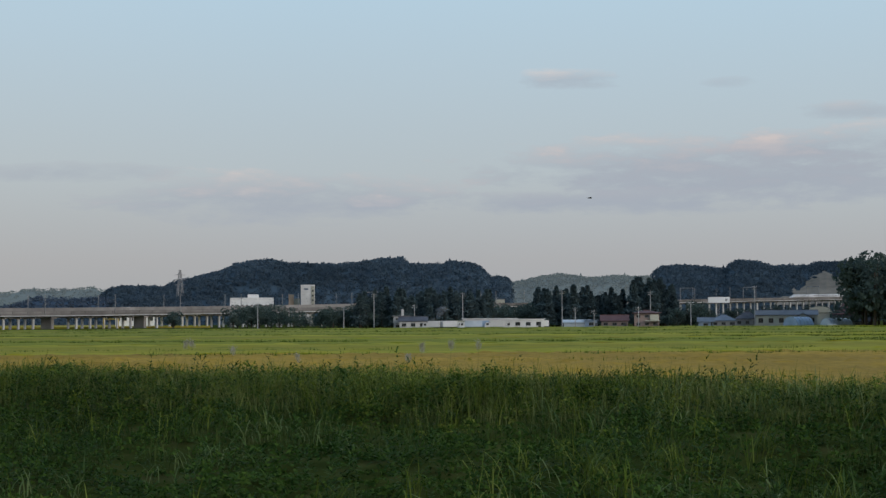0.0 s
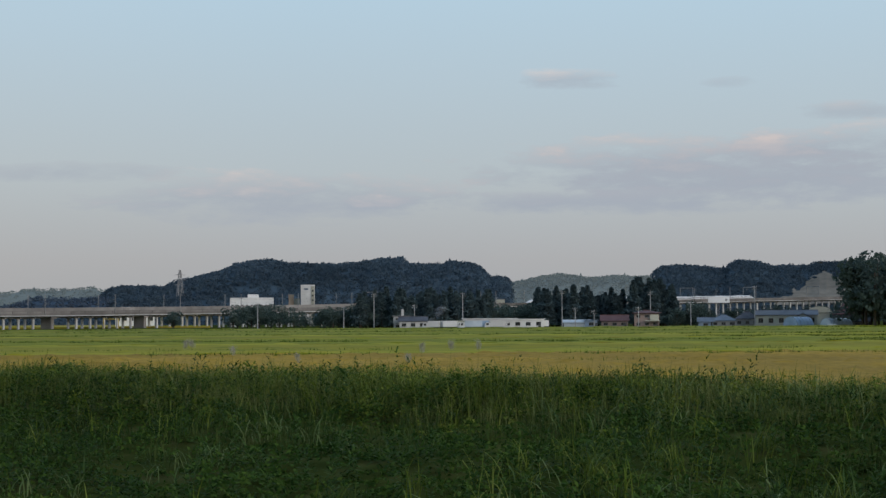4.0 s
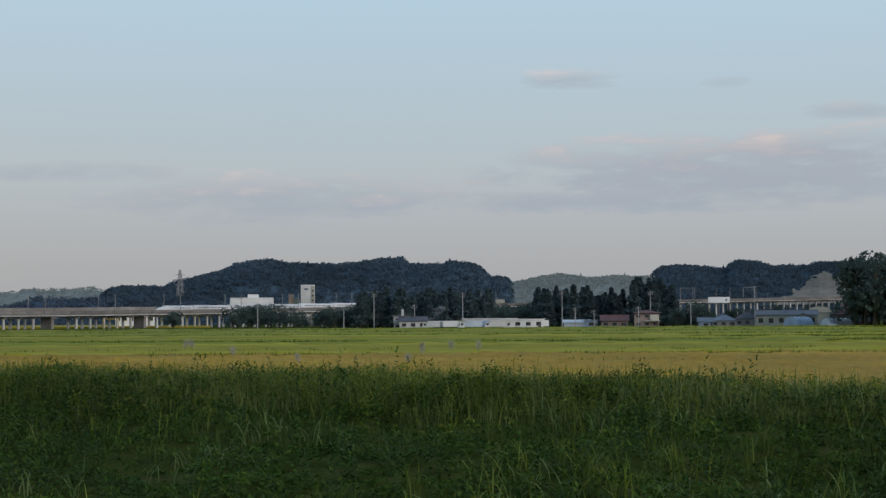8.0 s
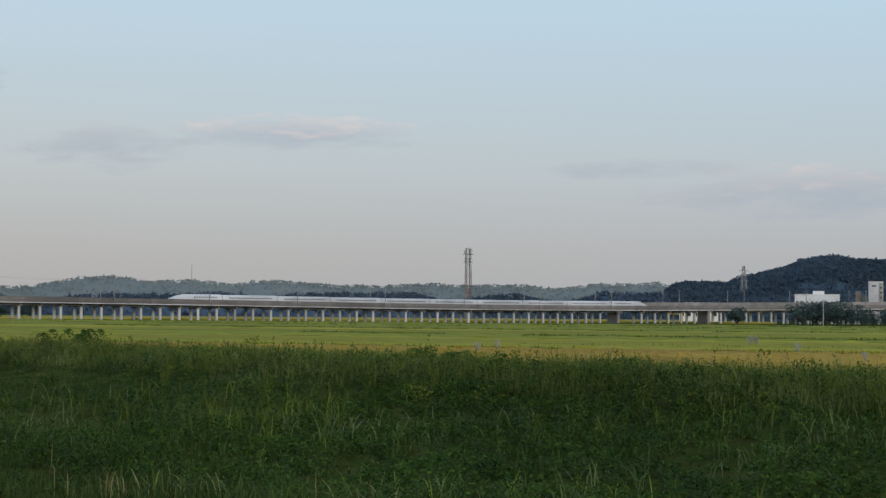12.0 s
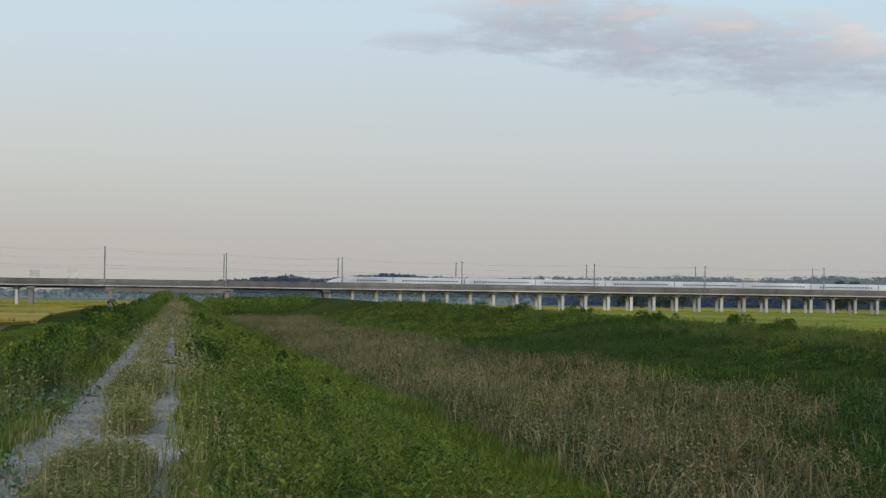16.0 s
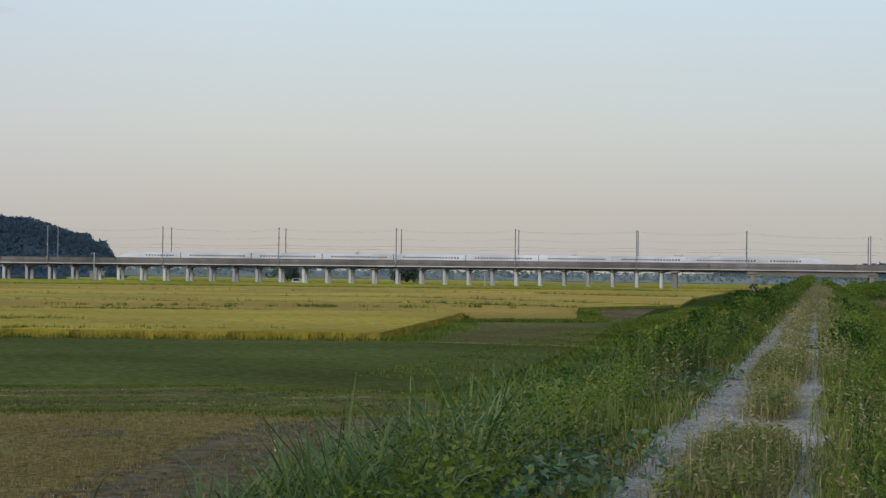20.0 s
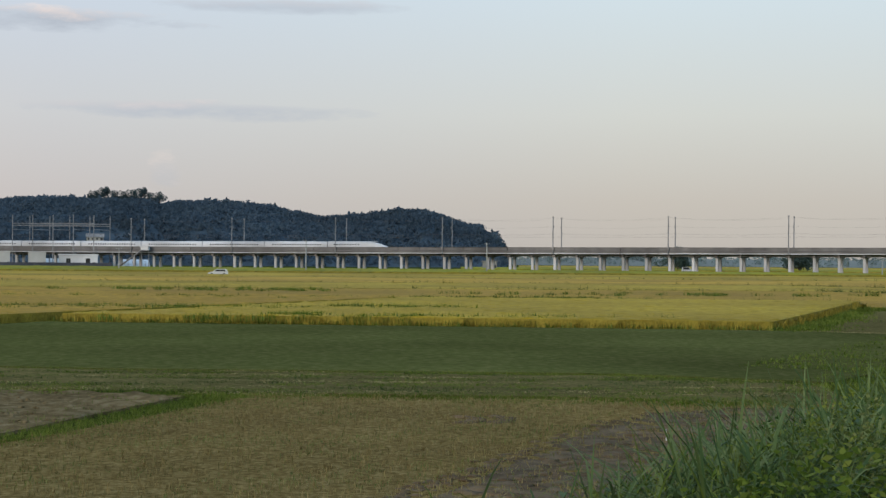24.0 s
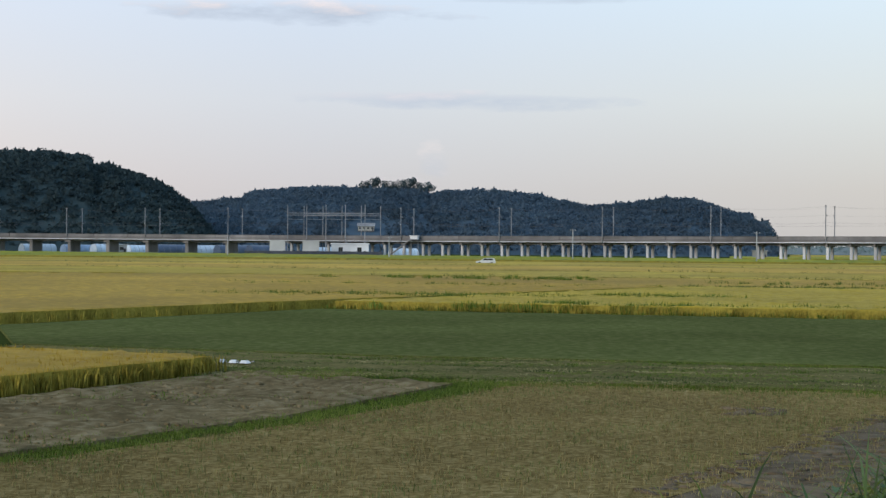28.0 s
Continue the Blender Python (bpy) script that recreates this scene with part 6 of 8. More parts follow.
def build_path():
    """Broken pale pavement in slabs along the crest, with a grassy middle."""
    rng = np.random.default_rng(9)
    path = thing("footpath", pose(0, 0, 0), "narrow path of broken pale pavement along the embankment", "path", kind="structure")
    u = -14.0
    k = 0
    while u < 640:
        step = rng.uniform(1.6, 3.4) * (1 if u < 80 else 4)
        l0, l1 = rng.uniform(-0.12, 0.05), 1.62 + rng.uniform(-0.14, 0.12)
        sh = Shape()
        c = 6
        rim = [(u + 0.03, l0), (u + step * 0.5, l0 + rng.uniform(-0.1, 0.1)), (u + step - 0.03, l0 + rng.uniform(-0.05, 0.05)), (u + step - 0.03 - rng.uniform(0, 0.1), 0.8), (u + step - 0.03, l1), (u + step * 0.5, l1 + rng.uniform(-0.14, 0.1)), (u + 0.03, l1), (u + 0.03 + rng.uniform(0, 0.1), 0.8)]
        top = rng.uniform(-0.012, 0.012)
        lo, hi = [(*along(a, b), 2.2 * float(rise(a))) for a, b in rim], [(*along(a, b), 2.355 * float(rise(a)) + 0.035 + top) for a, b in rim]
        n = len(rim)
        sh.add(lo + hi, [tuple(range(n, 2 * n))] + [(i, (i + 1) % n, n + (i + 1) % n, n + i) for i in range(n)])
        part("pavement_slab", sh, M_PATH, path)
        u += step
    p = patchy(np.concatenate([scatter(5, 60, 0.36, 0.98, 900, rng), scatter(60, 420, 0.3, 1.05, 1300, rng)]), 0.25, 0.1, 1.0)
    stuff("middle_grass", blades(p, crest(p), 18, rng.uniform(0.12, 0.36, len(p)), 0.011, 0.6, 0.1, M_SEED, "middle_grass", rng), "dry tufted grass in the middle of the path")
    p = np.concatenate([scatter(11.2, 15.5, 0.3, 1.0, 150, rng), scatter(19, 22, 0.4, 0.8, 40, rng), scatter(26, 33, 0.3, 1.0, 130, rng)])
    stuff("middle_tuft", blades(p, crest(p), 34, rng.uniform(0.12, 0.4, len(p)), 0.008, 0.8, 0.12, M_SEED, "middle_tuft", rng), "thick seeding tuft in the middle of the path")
    stuff("middle_tuft_leaves", leaves(p[::2], crest(p[::2]), 90, 0.02, 0.18, 0.3, M_SEED_GREEN, "middle_tuft_leaves", rng), "green leaves in the path's middle tuft")
    stuff("middle_foxtails", foxtails(p[::2], crest(p[::2]), 4, rng.uniform(0.22, 0.5, len(p[::2])), 0.07, M_FOXTAIL, "middle_foxtails", rng, 0.14), "pale seed heads over the path's middle tufts")
    q = np.concatenate([scatter(33, 80, 0.4, 0.95, 110, rng), scatter(80, 220, 0.35, 1.05, 170, rng)])
    stuff("middle_foxtails", foxtails(q, crest(q), 6, rng.uniform(0.3, 0.6, len(q)), 0.14, M_FOXTAIL, "middle_foxtails", rng, 0.2), "pale seed heads over the path's middle tufts")
    p = patchy(scatter(5, 200, 0.35, 1.0, 500, rng, 1.3), 0.25, -0.05, 1.0)
    stuff("middle_weeds", leaves(p, crest(p), 40, 0.022, 0.18, 0.26, M_WEED, "middle_weeds", rng), "small green weeds in the middle of the path")
    p = scatter(70, 500, -0.1, 1.7, 1500, rng)
    stuff("path_grass", blades(p, crest(p), 10, rng.uniform(0.1, 0.3, len(p)), 0.03, 0.5, 0.15, M_SEED, "path_grass", rng), "short pale grass growing over the far path")

    # loose stones on the pavement, and turf creeping over its edges
    n = 2200
    q = scatter(7, 40, -0.1, 1.65, n, rng, 1.6)
    sz = rng.uniform(0.012, 0.045, n)
    stuff("gravel", crowns(np.column_stack([q, np.full(n, 2.385)]), sz * 0.7, sz * 1.5, DOME, M_PATH, "gravel", rng, 0.25), "loose grey gravel on the path", "gravel")
    for l0, l1, mat in ((-0.4, -0.02, M_GRASS), (-0.35, -0.04, M_SEED), (1.55, 1.95, M_GRASS), (1.6, 1.9, M_SEED)):
        p = patchy(scatter(6, 90, l0, l1, 1100, rng, 1.4), 0.5, -0.12, l1)
        stuff("edge_turf", blades(p, crest(p), 10, rng.uniform(0.06, 0.22, len(p)), 0.012, 0.7, 0.08, mat, "edge_turf", rng), "ragged turf creeping over the path's edge")


build_path()


def build_field_weeds():
    rng = np.random.default_rng(21)
    # stubble, bunds and weeds on the plots
    n = 21000
    p = np.column_stack([rng.uniform(-48, -12, n), rng.uniform(-24, 13.5, n)])
    ok = inside(p[:, 0], p[:, 1], [(-48, -2.5), (-46.5, 8), (-44.2, 13.6), (-26.2, 4.0), (-7.2, -6.8), (-8, -40), (-20, -24), (-29, -10.5), (-37, -6.5)])
    p = p[ok]
    stuff("stubble", blades(p, np.full(len(p), 0.04), 4, rng.uniform(0.06, 0.18, len(p)), 0.015, 0.5, 0.1, M_STUBBLE_BLADE, "stubble", rng), "short dry stubble rows on the harvested plot")

    def bund(pts, wide, name, label, mat, h, n, w=0.035):
        pts = np.array(pts, float)
        seg = rng.integers(0, len(pts) - 1, n)
        f = rng.uniform(0, 1, n)[:, None]
        q = pts[seg] * (1 - f) + pts[seg + 1] * f + rng.normal(0, wide, (n, 2))
        stuff(name, blades(q, np.full(n, 0.03), 7, rng.uniform(0.4, 1.0, n) * h, w, 0.5, 0.15, mat, name, rng), label)
    bund([(-8, -38), (-20, -24), (-29, -11), (-37, -7), (-48, -3.2)], 0.55, "bund_grass", "low grassy bund between two plots", M_GRASS, 0.13, 3600, 0.013)
    bund([(-62, -22), (-57.5, -7)], 0.5, "track_straw", "pale cut grass along the track beside the rice", M_STRAW, 0.08, 2200, 0.014)
    bund([(-62, -22), (-57.5, -7), (-56.2, 9), (-52.5, 13.6)], 0.7, "track_verge_grass", "grass verge along the farm track", M_GRASS, 0.15, 3000, 0.016)
    bund([(-50.5, -11), (-48.3, -2.5), (-47, 8), (-45.2, 12)], 0.9, "track_verge_grass", "grass verge along the farm track", M_GRASS, 0.15, 3600, 0.016)
    # the track: drifts of pale cut grass, rank green patches and bare streaks
    for seed, mat, txt, h, n, cut, w in ((3.0, M_STRAW, "pale cut grass lying on the farm track", 0.09, 15000, 0.16, 0.022), (8.0, M_GRASS, "rough green grass on the farm track", 0.14, 10000, 0.08, 0.018), (13.0, M_GRASS_DARK, "dark rank grass on the farm track", 0.15, 6000, 0.1, 0.016)):
        f, g = rng.uniform(-0.25, 1, n), rng.uniform(0, 1, n)
        c0, c1 = np.column_stack([-58.6 + 5.2 * f ** 2, -10 + 25 * f]), np.column_stack([-48.4 + 3.4 * f ** 2, -10 + 23.6 * f])
        q = c0 * (1 - g)[:, None] + c1 * g[:, None]
        keep = np.array([noise.noise((a * 0.75, b * 0.13, seed)) for a, b in q]) > cut
        q = q[keep]
        stuff("track_growth", blades(q, np.full(len(q), 0.05), 6, rng.uniform(0.5, 1.0, len(q)) * h, w, 0.9, 0.14, mat, "track_growth", rng), txt)
    # weeds that have come up on the tilled plot and straw on the stubble
    n = 5200
    q = np.column_stack([rng.uniform(-51, -20, n), rng.uniform(-38, -4, n)])
    q = patchy(q[inside(q[:, 0], q[:, 1], [(-40, -15.6), (-50.5, -11.6), (-47.5, -4.5), (-37.5, -7.5), (-29.5, -11.5), (-21, -25), (-29, -38)])], 0.3, 0.02, 6.0)
    stuff("plot_weeds", blades(q, np.full(len(q), 0.05), 7, rng.uniform(0.05, 0.14, len(q)), 0.013, 0.7, 0.16, M_GRASS, "plot_weeds", rng), "thin green weeds coming up on the tilled plot")
    n = 9000
    q = np.column_stack([rng.uniform(-48, -12, n), rng.uniform(-24, 13.5, n)])
    q = patchy(q[inside(q[:, 0], q[:, 1], [(-48, -2.5), (-46.5, 8), (-44.2, 13.6), (-26.2, 4.0), (-7.2, -6.8), (-8, -40), (-20, -24), (-29, -10.5), (-37, -6.5)])], 0.35, 0.0, 16.0)
    stuff("stubble_regrowth", blades(q, np.full(len(q), 0.04), 6, rng.uniform(0.05, 0.16, len(q)), 0.012, 0.7, 0.12, M_SEED_GREEN, "stubble_regrowth", rng), "pale green regrowth among the stubble")
    # rough clods on the tilled plot and mud by the slope's foot
    n = 11000
    q = np.column_stack([rng.uniform(-51, -20, n), rng.uniform(-38, -4, n)])
    q = q[inside(q[:, 0], q[:, 1], [(-40, -15.6), (-50.5, -11.6), (-47.5, -4.5), (-37.5, -7.5), (-29.5, -11.5), (-21, -25), (-29, -38)])]
    sz = rng.uniform(0.025, 0.075, len(q)) * rng.choice([1, 1, 1.6], len(q))
    stuff("clods", crowns(np.column_stack([q, np.full(len(q), 0.05)]), sz * 0.6, sz * 1.6, DOME, M_TILLED, "clods", rng, 0.3), "rough clods of turned brown soil", "soil")
    n = 900
    f, g = rng.uniform(0, 1, n), rng.normal(0, 1, n)
    q = np.column_stack([-27.5 - 14.5 * f, 2.4 + 7.6 * f]) + g[:, None] * [0.3, 0.75] * (0.4 + 0.6 * f)[:, None]
    sz = rng.uniform(0.05, 0.2, n)
    stuff("mud_clods", crowns(np.column_stack([q, np.full(n, 0.04)]), sz * 0.35, sz * 2.6, DOME, M_MUD, "mud_clods", rng, 0.3), "dark churned mud along the slope's foot", "soil")
    bund([(-101, -17.5), (-93.2, 24.8)], 0.3, "bund_grass", "grass at the foot of the rice", M_GRASS, 0.5, 350)
    bund([(-133, 41.5), (-92.5, 25.5)], 1.1, "bund_weeds", "weedy bund beside the fallow plot", M_GRASS, 0.36, 1600, 0.05)
    bund([(-101, -17), (-93, 25), (-86.5, 34.2)], 0.5, "meadow_edge", "pale dry grass along the meadow's far edge", M_STRAW, 0.14, 1200, 0.03)
    bund([(-184, 73), (-133, 53.5), (-133, 42)], 0.8, "bund_weeds", "weedy bund beside the bare plot", M_GRASS, 0.5, 1500, 0.06)
    bund([(-150, 6), (-146, 47)], 0.3, "bund_grass", "low grassy bund between rice fields", M_GRASS_DARK, 0.95, 260)
    bund([(-206, -30), (-208, 60), (-186, 73)], 0.4, "bund_grass", "low grassy bund between rice fields", M_GRASS_DARK, 1.0, 330)
    bund([(-263, -90), (-263, 70), (-207, 96)], 0.5, "bund_grass", "low grassy bund between rice fields", M_GRASS_DARK, 1.0, 420)
    bund([(-331, -120), (-331, 120), (-291, 139)], 0.6, "bund_grass", "low grassy bund between rice fields", M_GRASS_DARK, 1.1, 420)
    bund([(-431, -140), (-431, 190)], 0.8, "bund_grass", "low grassy bund between rice fields", M_GRASS_DARK, 1.1, 420)
    # bunds across the river run a little aslant; each is a dark line of rank grass
    for x0, y0, x1, y1, h, n in ((-60, 61.5, 180, 61.5, 1.0, 900), (-95, 152.5, 190, 138, 1.02, 6000), (-70, 122, 110, 128, 0.98, 1500), (-110, 246, 205, 190, 1.1, 8000), (-60, 172, 140, 165, 0.98, 1500), (20, 232, 205, 232, 1.05, 4000), (40, 270, 205, 262, 1.08, 4500), (-200, 330, 210, 310, 1.15, 3200), (-320, 420, 230, 380, 1.2, 3400), (-340, 500, 230, 470, 1.3, 3400)):
        f = rng.uniform(0, 1, n)[:, None]
        q = np.array([[x0, y0]]) * (1 - f) + np.array([[x1, y1]]) * f + rng.normal(0, 0.25 + y0 / 900, (n, 2))
        thin = np.array([noise.noise((a * 0.045, b * 0.02, y0)) for a, b in q])
        q = q[thin > -0.22]
        stuff("bund_grass", blades(q, np.full(len(q), 0.03), 6, rng.uniform(0.8, 1.1, len(q)) * h, 0.05 + y0 / 4000, 0.35, 0.3, M_GRASS, "bund_grass", rng), "low grassy bund between rice fields across the river")
    # barnyard weeds standing in the rice
    for (x, y, sx, sy, n) in ((-101.5, -3, 0.8, 0.8, 26), (-98.6, 4, 0.5, 7, 50), (-118, 3.0, 1.6, 3.0, 70), (-116, -17, 2.0, 7, 90), (-150, 16, 1.2, 7, 60), (-118, -14, 1, 5, 16), (-150, -12, 3, 9, 40), (-190, -15, 3, 10, 40), (-175, 40, 3, 12, 30)):
        q = np.column_stack([rng.normal(x, sx, n), rng.normal(y, sy, n)])
        stuff("rice_weeds", blades(np.repeat(q, 4, 0) + rng.normal(0, 0.5, (4 * n, 2)), np.full(4 * n, 0.3), 12, rng.uniform(0.35, 0.62, 4 * n), 0.05, 0.5, 0.25, M_GRASS, "rice_weeds", rng), "green weeds standing above the rice")


M_STUBBLE_BLADE = leafy("straw_stubble", [(0.19, 0.145, 0.058), (0.29, 0.23, 0.10), (0.15, 0.155, 0.05)], 0.4, island=0.5, glow=0.1)
build_field_weeds()


def build_ears():
    """Ears above the nearest rice plots."""
    rng = np.random.default_rng(61)
    for poly, n, mat in (([(-54.5, -24), (-51.6, -15), (-50.4, -12.4), (-49.4, -12.6), (-41, -16), (-30, -38), (-44, -44)], 7000, M_RICE_TAN), ([(-101, -17), (-93.5, 24.5), (-133, 41), (-146, 46), (-150, 6)], 13000, M_RICE)):
        xs, ys = [p[0] for p in poly], [p[1] for p in poly]
        p = np.column_stack([rng.uniform(min(xs), max(xs), n), rng.uniform(min(ys), max(ys), n)])
        p = p[inside(p[:, 0], p[:, 1], poly)]
        stuff("rice_ears", blades(p, np.full(len(p), 0.36), 4, 0.32, 0.028, 0.8, 0.14, mat, "rice_ears", rng, droop=0.8), "drooping ears above the ripe rice")


build_ears()

# ================= buildings =================
M_WHITE = material("white_cladding", [(0.62, 0.62, 0.61), (0.72, 0.72, 0.71)], 0.3, 0.7, bump=0.1, spec=0.15, obj=0.2)
M_CREAM = material("cream_wall", [(0.36, 0.36, 0.30), (0.44, 0.44, 0.37)], 0.3, 0.8, spec=0.1)
M_PINKWALL = material("faded_pink_wall", [(0.21, 0.165, 0.15), (0.27, 0.21, 0.19)], 0.3, 0.85, spec=0.1)
M_GREYWALL = material("grey_wall", [(0.24, 0.24, 0.24), (0.31, 0.31, 0.30)], 0.3, 0.85, spec=0.1)
M_DULLRED = material("faded_red_paint", [(0.20, 0.12, 0.11), (0.26, 0.16, 0.15)], 0.5, 0.6)
M_OLDCONCRETE = material("mossy_old_concrete", [(0.07, 0.078, 0.066), (0.10, 0.105, 0.092)], 0.6, 0.9, bump=0.3, spec=0.1)
M_GREYROOF = material("weathered_grey_roof", [(0.12, 0.13, 0.15), (0.17, 0.18, 0.20)], 0.5, 0.6, bump=0.3, spec=0.2)
M_CABIN = material("off_white_cabin", [(0.50, 0.49, 0.45), (0.58, 0.57, 0.53)], 0.3, 0.75, bump=0.1, spec=0.1)
M_REDROOF = material("red_roof", [(0.085, 0.048, 0.05), (0.125, 0.07, 0.07)], 0.5, 0.6, bump=0.3, spec=0.2)
M_BLUEROOF = material("blue_grey_roof", [(0.10, 0.13, 0.17), (0.145, 0.18, 0.225)], 0.5, 0.5, bump=0.3, spec=0.2)
M_DARKROOF = material("dark_tile_roof", [(0.05, 0.055, 0.07), (0.09, 0.095, 0.11)], 0.5, 0.6, bump=0.3, spec=0.2)
M_TARP = material("blue_sheeting", [(0.22, 0.31, 0.44), (0.31, 0.41, 0.54)], 0.4, 0.4, spec=0.3)
M_VINYL = material("pale_vinyl_sheet", [(0.42, 0.50, 0.58), (0.55, 0.62, 0.68)], 0.4, 0.35, spec=0.4)
M_NAVY = material("navy_sheet", [(0.06, 0.085, 0.13), (0.09, 0.12, 0.175)], 0.4, 0.4, spec=0.3)
M_ORANGE = material("orange_stain_wall", [(0.45, 0.30, 0.20), (0.52, 0.40, 0.30)], 0.3, 0.8)
M_TYRE = material("tyre_rubber", [(0.015, 0.015, 0.016), (0.03, 0.03, 0.03)], 3, 0.9)
M_YELLOW = material("yellow_paint", [(0.5, 0.36, 0.03), (0.58, 0.43, 0.06)], 1, 0.6)


def facing(az, d, turn=0.0):
    """Pose on the plain at a bearing and distance, with -y turned to the river path."""
    x, y = polar(az, d)
    return pose(x, y, float(ground_z(x, y)), 0, 0, az + turn)


WIN_CACHE = {}


def window(parent, x, y, z, w, h, side=0):
    """A window in a wall that faces -y (side 0) or +x (side 90): frame, pane and sill."""
    key = (round(w, 2), round(h, 2))
    if key not in WIN_CACHE:
        fr = Shape()
        for cx, cz, sx, sz in ((0, 0, w, 0.07), (0, h - 0.07, w, 0.07), (-w / 2 + 0.035, 0.07, 0.07, h - 0.14), (w / 2 - 0.035, 0.07, 0.07, h - 0.14), (0, 0.07, 0.05, h - 0.14)):
            fr.box(cx, 0, cz, sx, 0.12, sz)
        WIN_CACHE[key] = (fr.mesh("window_frame", M_STEEL), Shape().box(0, 0.02, 0.05, w - 0.1, 0.03, h - 0.1).mesh("pane", M_GLASS), Shape().box(0, -0.06, -0.06, w + 0.1, 0.2, 0.05).mesh("window_sill", M_STEEL))
    f, p, s = WIN_CACHE[key]
    ob = part("window", f, None, parent, at=pose(x, y, z, 0, 0, side))
    part("pane", p, None, ob, "dark glass pane")
    part("sill", s, None, ob)


def house(az, d, w, dep, h, roof, roof_h, wall_m, roof_m, label, turn=0.0, storeys=1, category="house", eave=0.5, wins=3, door=True, group=""):
    """A building with thick walls, roof with eaves, windows with frames, and a door."""
    ob = thing("house" if category == "house" else category.replace(" ", "_"), facing(az, d, turn), label, category, group)
    part("wall", Shape().box(0, 0, -0.2, w, dep, h + 0.2, bevel=0.03), wall_m, ob)
    part("plinth", Shape().box(0, 0, -0.2, w + 0.12, dep + 0.12, 0.45), M_CONCRETE, ob)
    e = eave
    if roof == "gable":
        part("roof", Shape().prism([(-dep / 2 - e, h - 0.15), (0, h + roof_h), (dep / 2 + e, h - 0.15), (dep / 2 + e, h + 0.05), (0, h + roof_h + 0.22), (-dep / 2 - e, h + 0.05)], -w / 2 - e, w / 2 + e), roof_m, ob, at=pose(0, 0, 0, 0, 0, 90))
        part("gable_wall", Shape().prism([(-dep / 2 + 0.02, h), (dep / 2 - 0.02, h), (0, h + roof_h)], -w / 2 + 0.02, w / 2 - 0.02), wall_m, ob, at=pose(0, 0, 0, 0, 0, 90))
        part("ridge_cap", Shape().box(0, 0, h + roof_h + 0.1, w + 2 * e, 0.35, 0.22, bevel=0.05), roof_m, ob)
    elif roof == "hip":
        r = max(0.0, w / 2 - dep / 2)
        a, b = w / 2 + e, dep / 2 + e
        part("roof", Shape().add([(-a, -b, h), (a, -b, h), (a, b, h), (-a, b, h), (-r, 0, h + roof_h), (r, 0, h + roof_h), (-a, -b, h - 0.15), (a, -b, h - 0.15), (a, b, h - 0.15), (-a, b, h - 0.15)], [(0, 1, 5, 4), (1, 2, 5), (2, 3, 4, 5), (3, 0, 4), (0, 6, 7, 1), (1, 7, 8, 2), (2, 8, 9, 3), (3, 9, 6, 0), (6, 9, 8, 7)]), roof_m, ob)
        part("ridge_cap", Shape().box(0, 0, h + roof_h - 0.08, 2 * r + 0.6, 0.4, 0.28, bevel=0.06), roof_m, ob)
    elif roof == "arch":
        n = 10
        part("roof", Shape().prism([(math.cos(math.pi * k / n) * (dep / 2 + e), h + math.sin(math.pi * k / n) * roof_h) for k in range(n + 1)], -w / 2 - e, w / 2 + e), roof_m, ob, at=pose(0, 0, 0, 0, 0, 90))
    else:
        part("roof", Shape().box(0, 0, h, w + 2 * e, dep + 2 * e, roof_h, bevel=0.05), roof_m, ob)
    for st in range(storeys):
        for k in range(wins):
            window(ob, -w / 2 + w * (k + 0.5) / wins, -dep / 2 - 0.03, st * (h / storeys) + h / storeys * 0.38, min(1.7, w / wins * 0.5), h / storeys * 0.38)
    if door:
        dr = part("door", Shape().box(-w / 2 + w * 0.9, -dep / 2 - 0.04, 0.05, min(0.95, w * 0.12), 0.1, 2.0, bevel=0.02), M_DARKSTEEL, ob)
        part("door_handle", Shape().tube([(-w / 2 + w * 0.9 + 0.3, -dep / 2 - 0.13, 1.0), (-w / 2 + w * 0.9 + 0.3, -dep / 2 - 0.13, 1.15)], 0.02, 5), M_STEEL, dr)
    return ob


# village from the trees by the viaduct to the big tree
hs = house(1.45, 585, 5.6, 5.0, 4.6, "flat", 0.35, M_WHITE, M_GREYWALL, "small white two storey house with a chimney", storeys=2, wins=2)
part("chimney", Shape().box(0.4, -1.2, 4.6, 0.9, 0.9, 2.6, bevel=0.05), M_WHITE, hs)
part("balcony", Shape().box(0, -3.0, 2.5, 5.8, 1.0, 0.9, bevel=0.05), M_WHITE, hs)
house(1.05, 580, 9.5, 6.0, 3.0, "gable", 1.4, M_WHITE, M_DARKROOF, "low white shed with a grey gable roof", category="shed", wins=3)
house(-2.75, 580, 14.5, 6.0, 3.3, "flat", 0.3, M_WHITE, M_WHITE, "long white prefabricated office beside the truck yard", category="office building", wins=4)
house(-1.6, 592, 19.0, 7.0, 3.5, "flat", 0.35, M_WHITE, M_WHITE, "long white flat roofed depot building", category="depot", wins=5)
house(-4.6, 586, 9.0, 5.0, 2.2, "gable", 0.7, M_VINYL, M_VINYL, "pale low sheeting shed at the field edge", category="shed", wins=0, door=False)
house(-5.1, 585, 4.2, 4.0, 2.9, "flat", 0.2, M_TARP, M_TARP, "blue sheeted store shed", category="shed", wins=1)
house(-5.9, 600, 9.5, 7.0, 2.7, "gable", 1.9, M_PINKWALL, M_REDROOF, "low house with a dull red roof under trees", wins=3)
hs = house(-7.0, 583, 8.6, 7.0, 5.4, "hip", 0.9, M_PINKWALL, M_REDROOF, "faded pink two storey house with wide eaves", storeys=2, wins=3, eave=0.9)
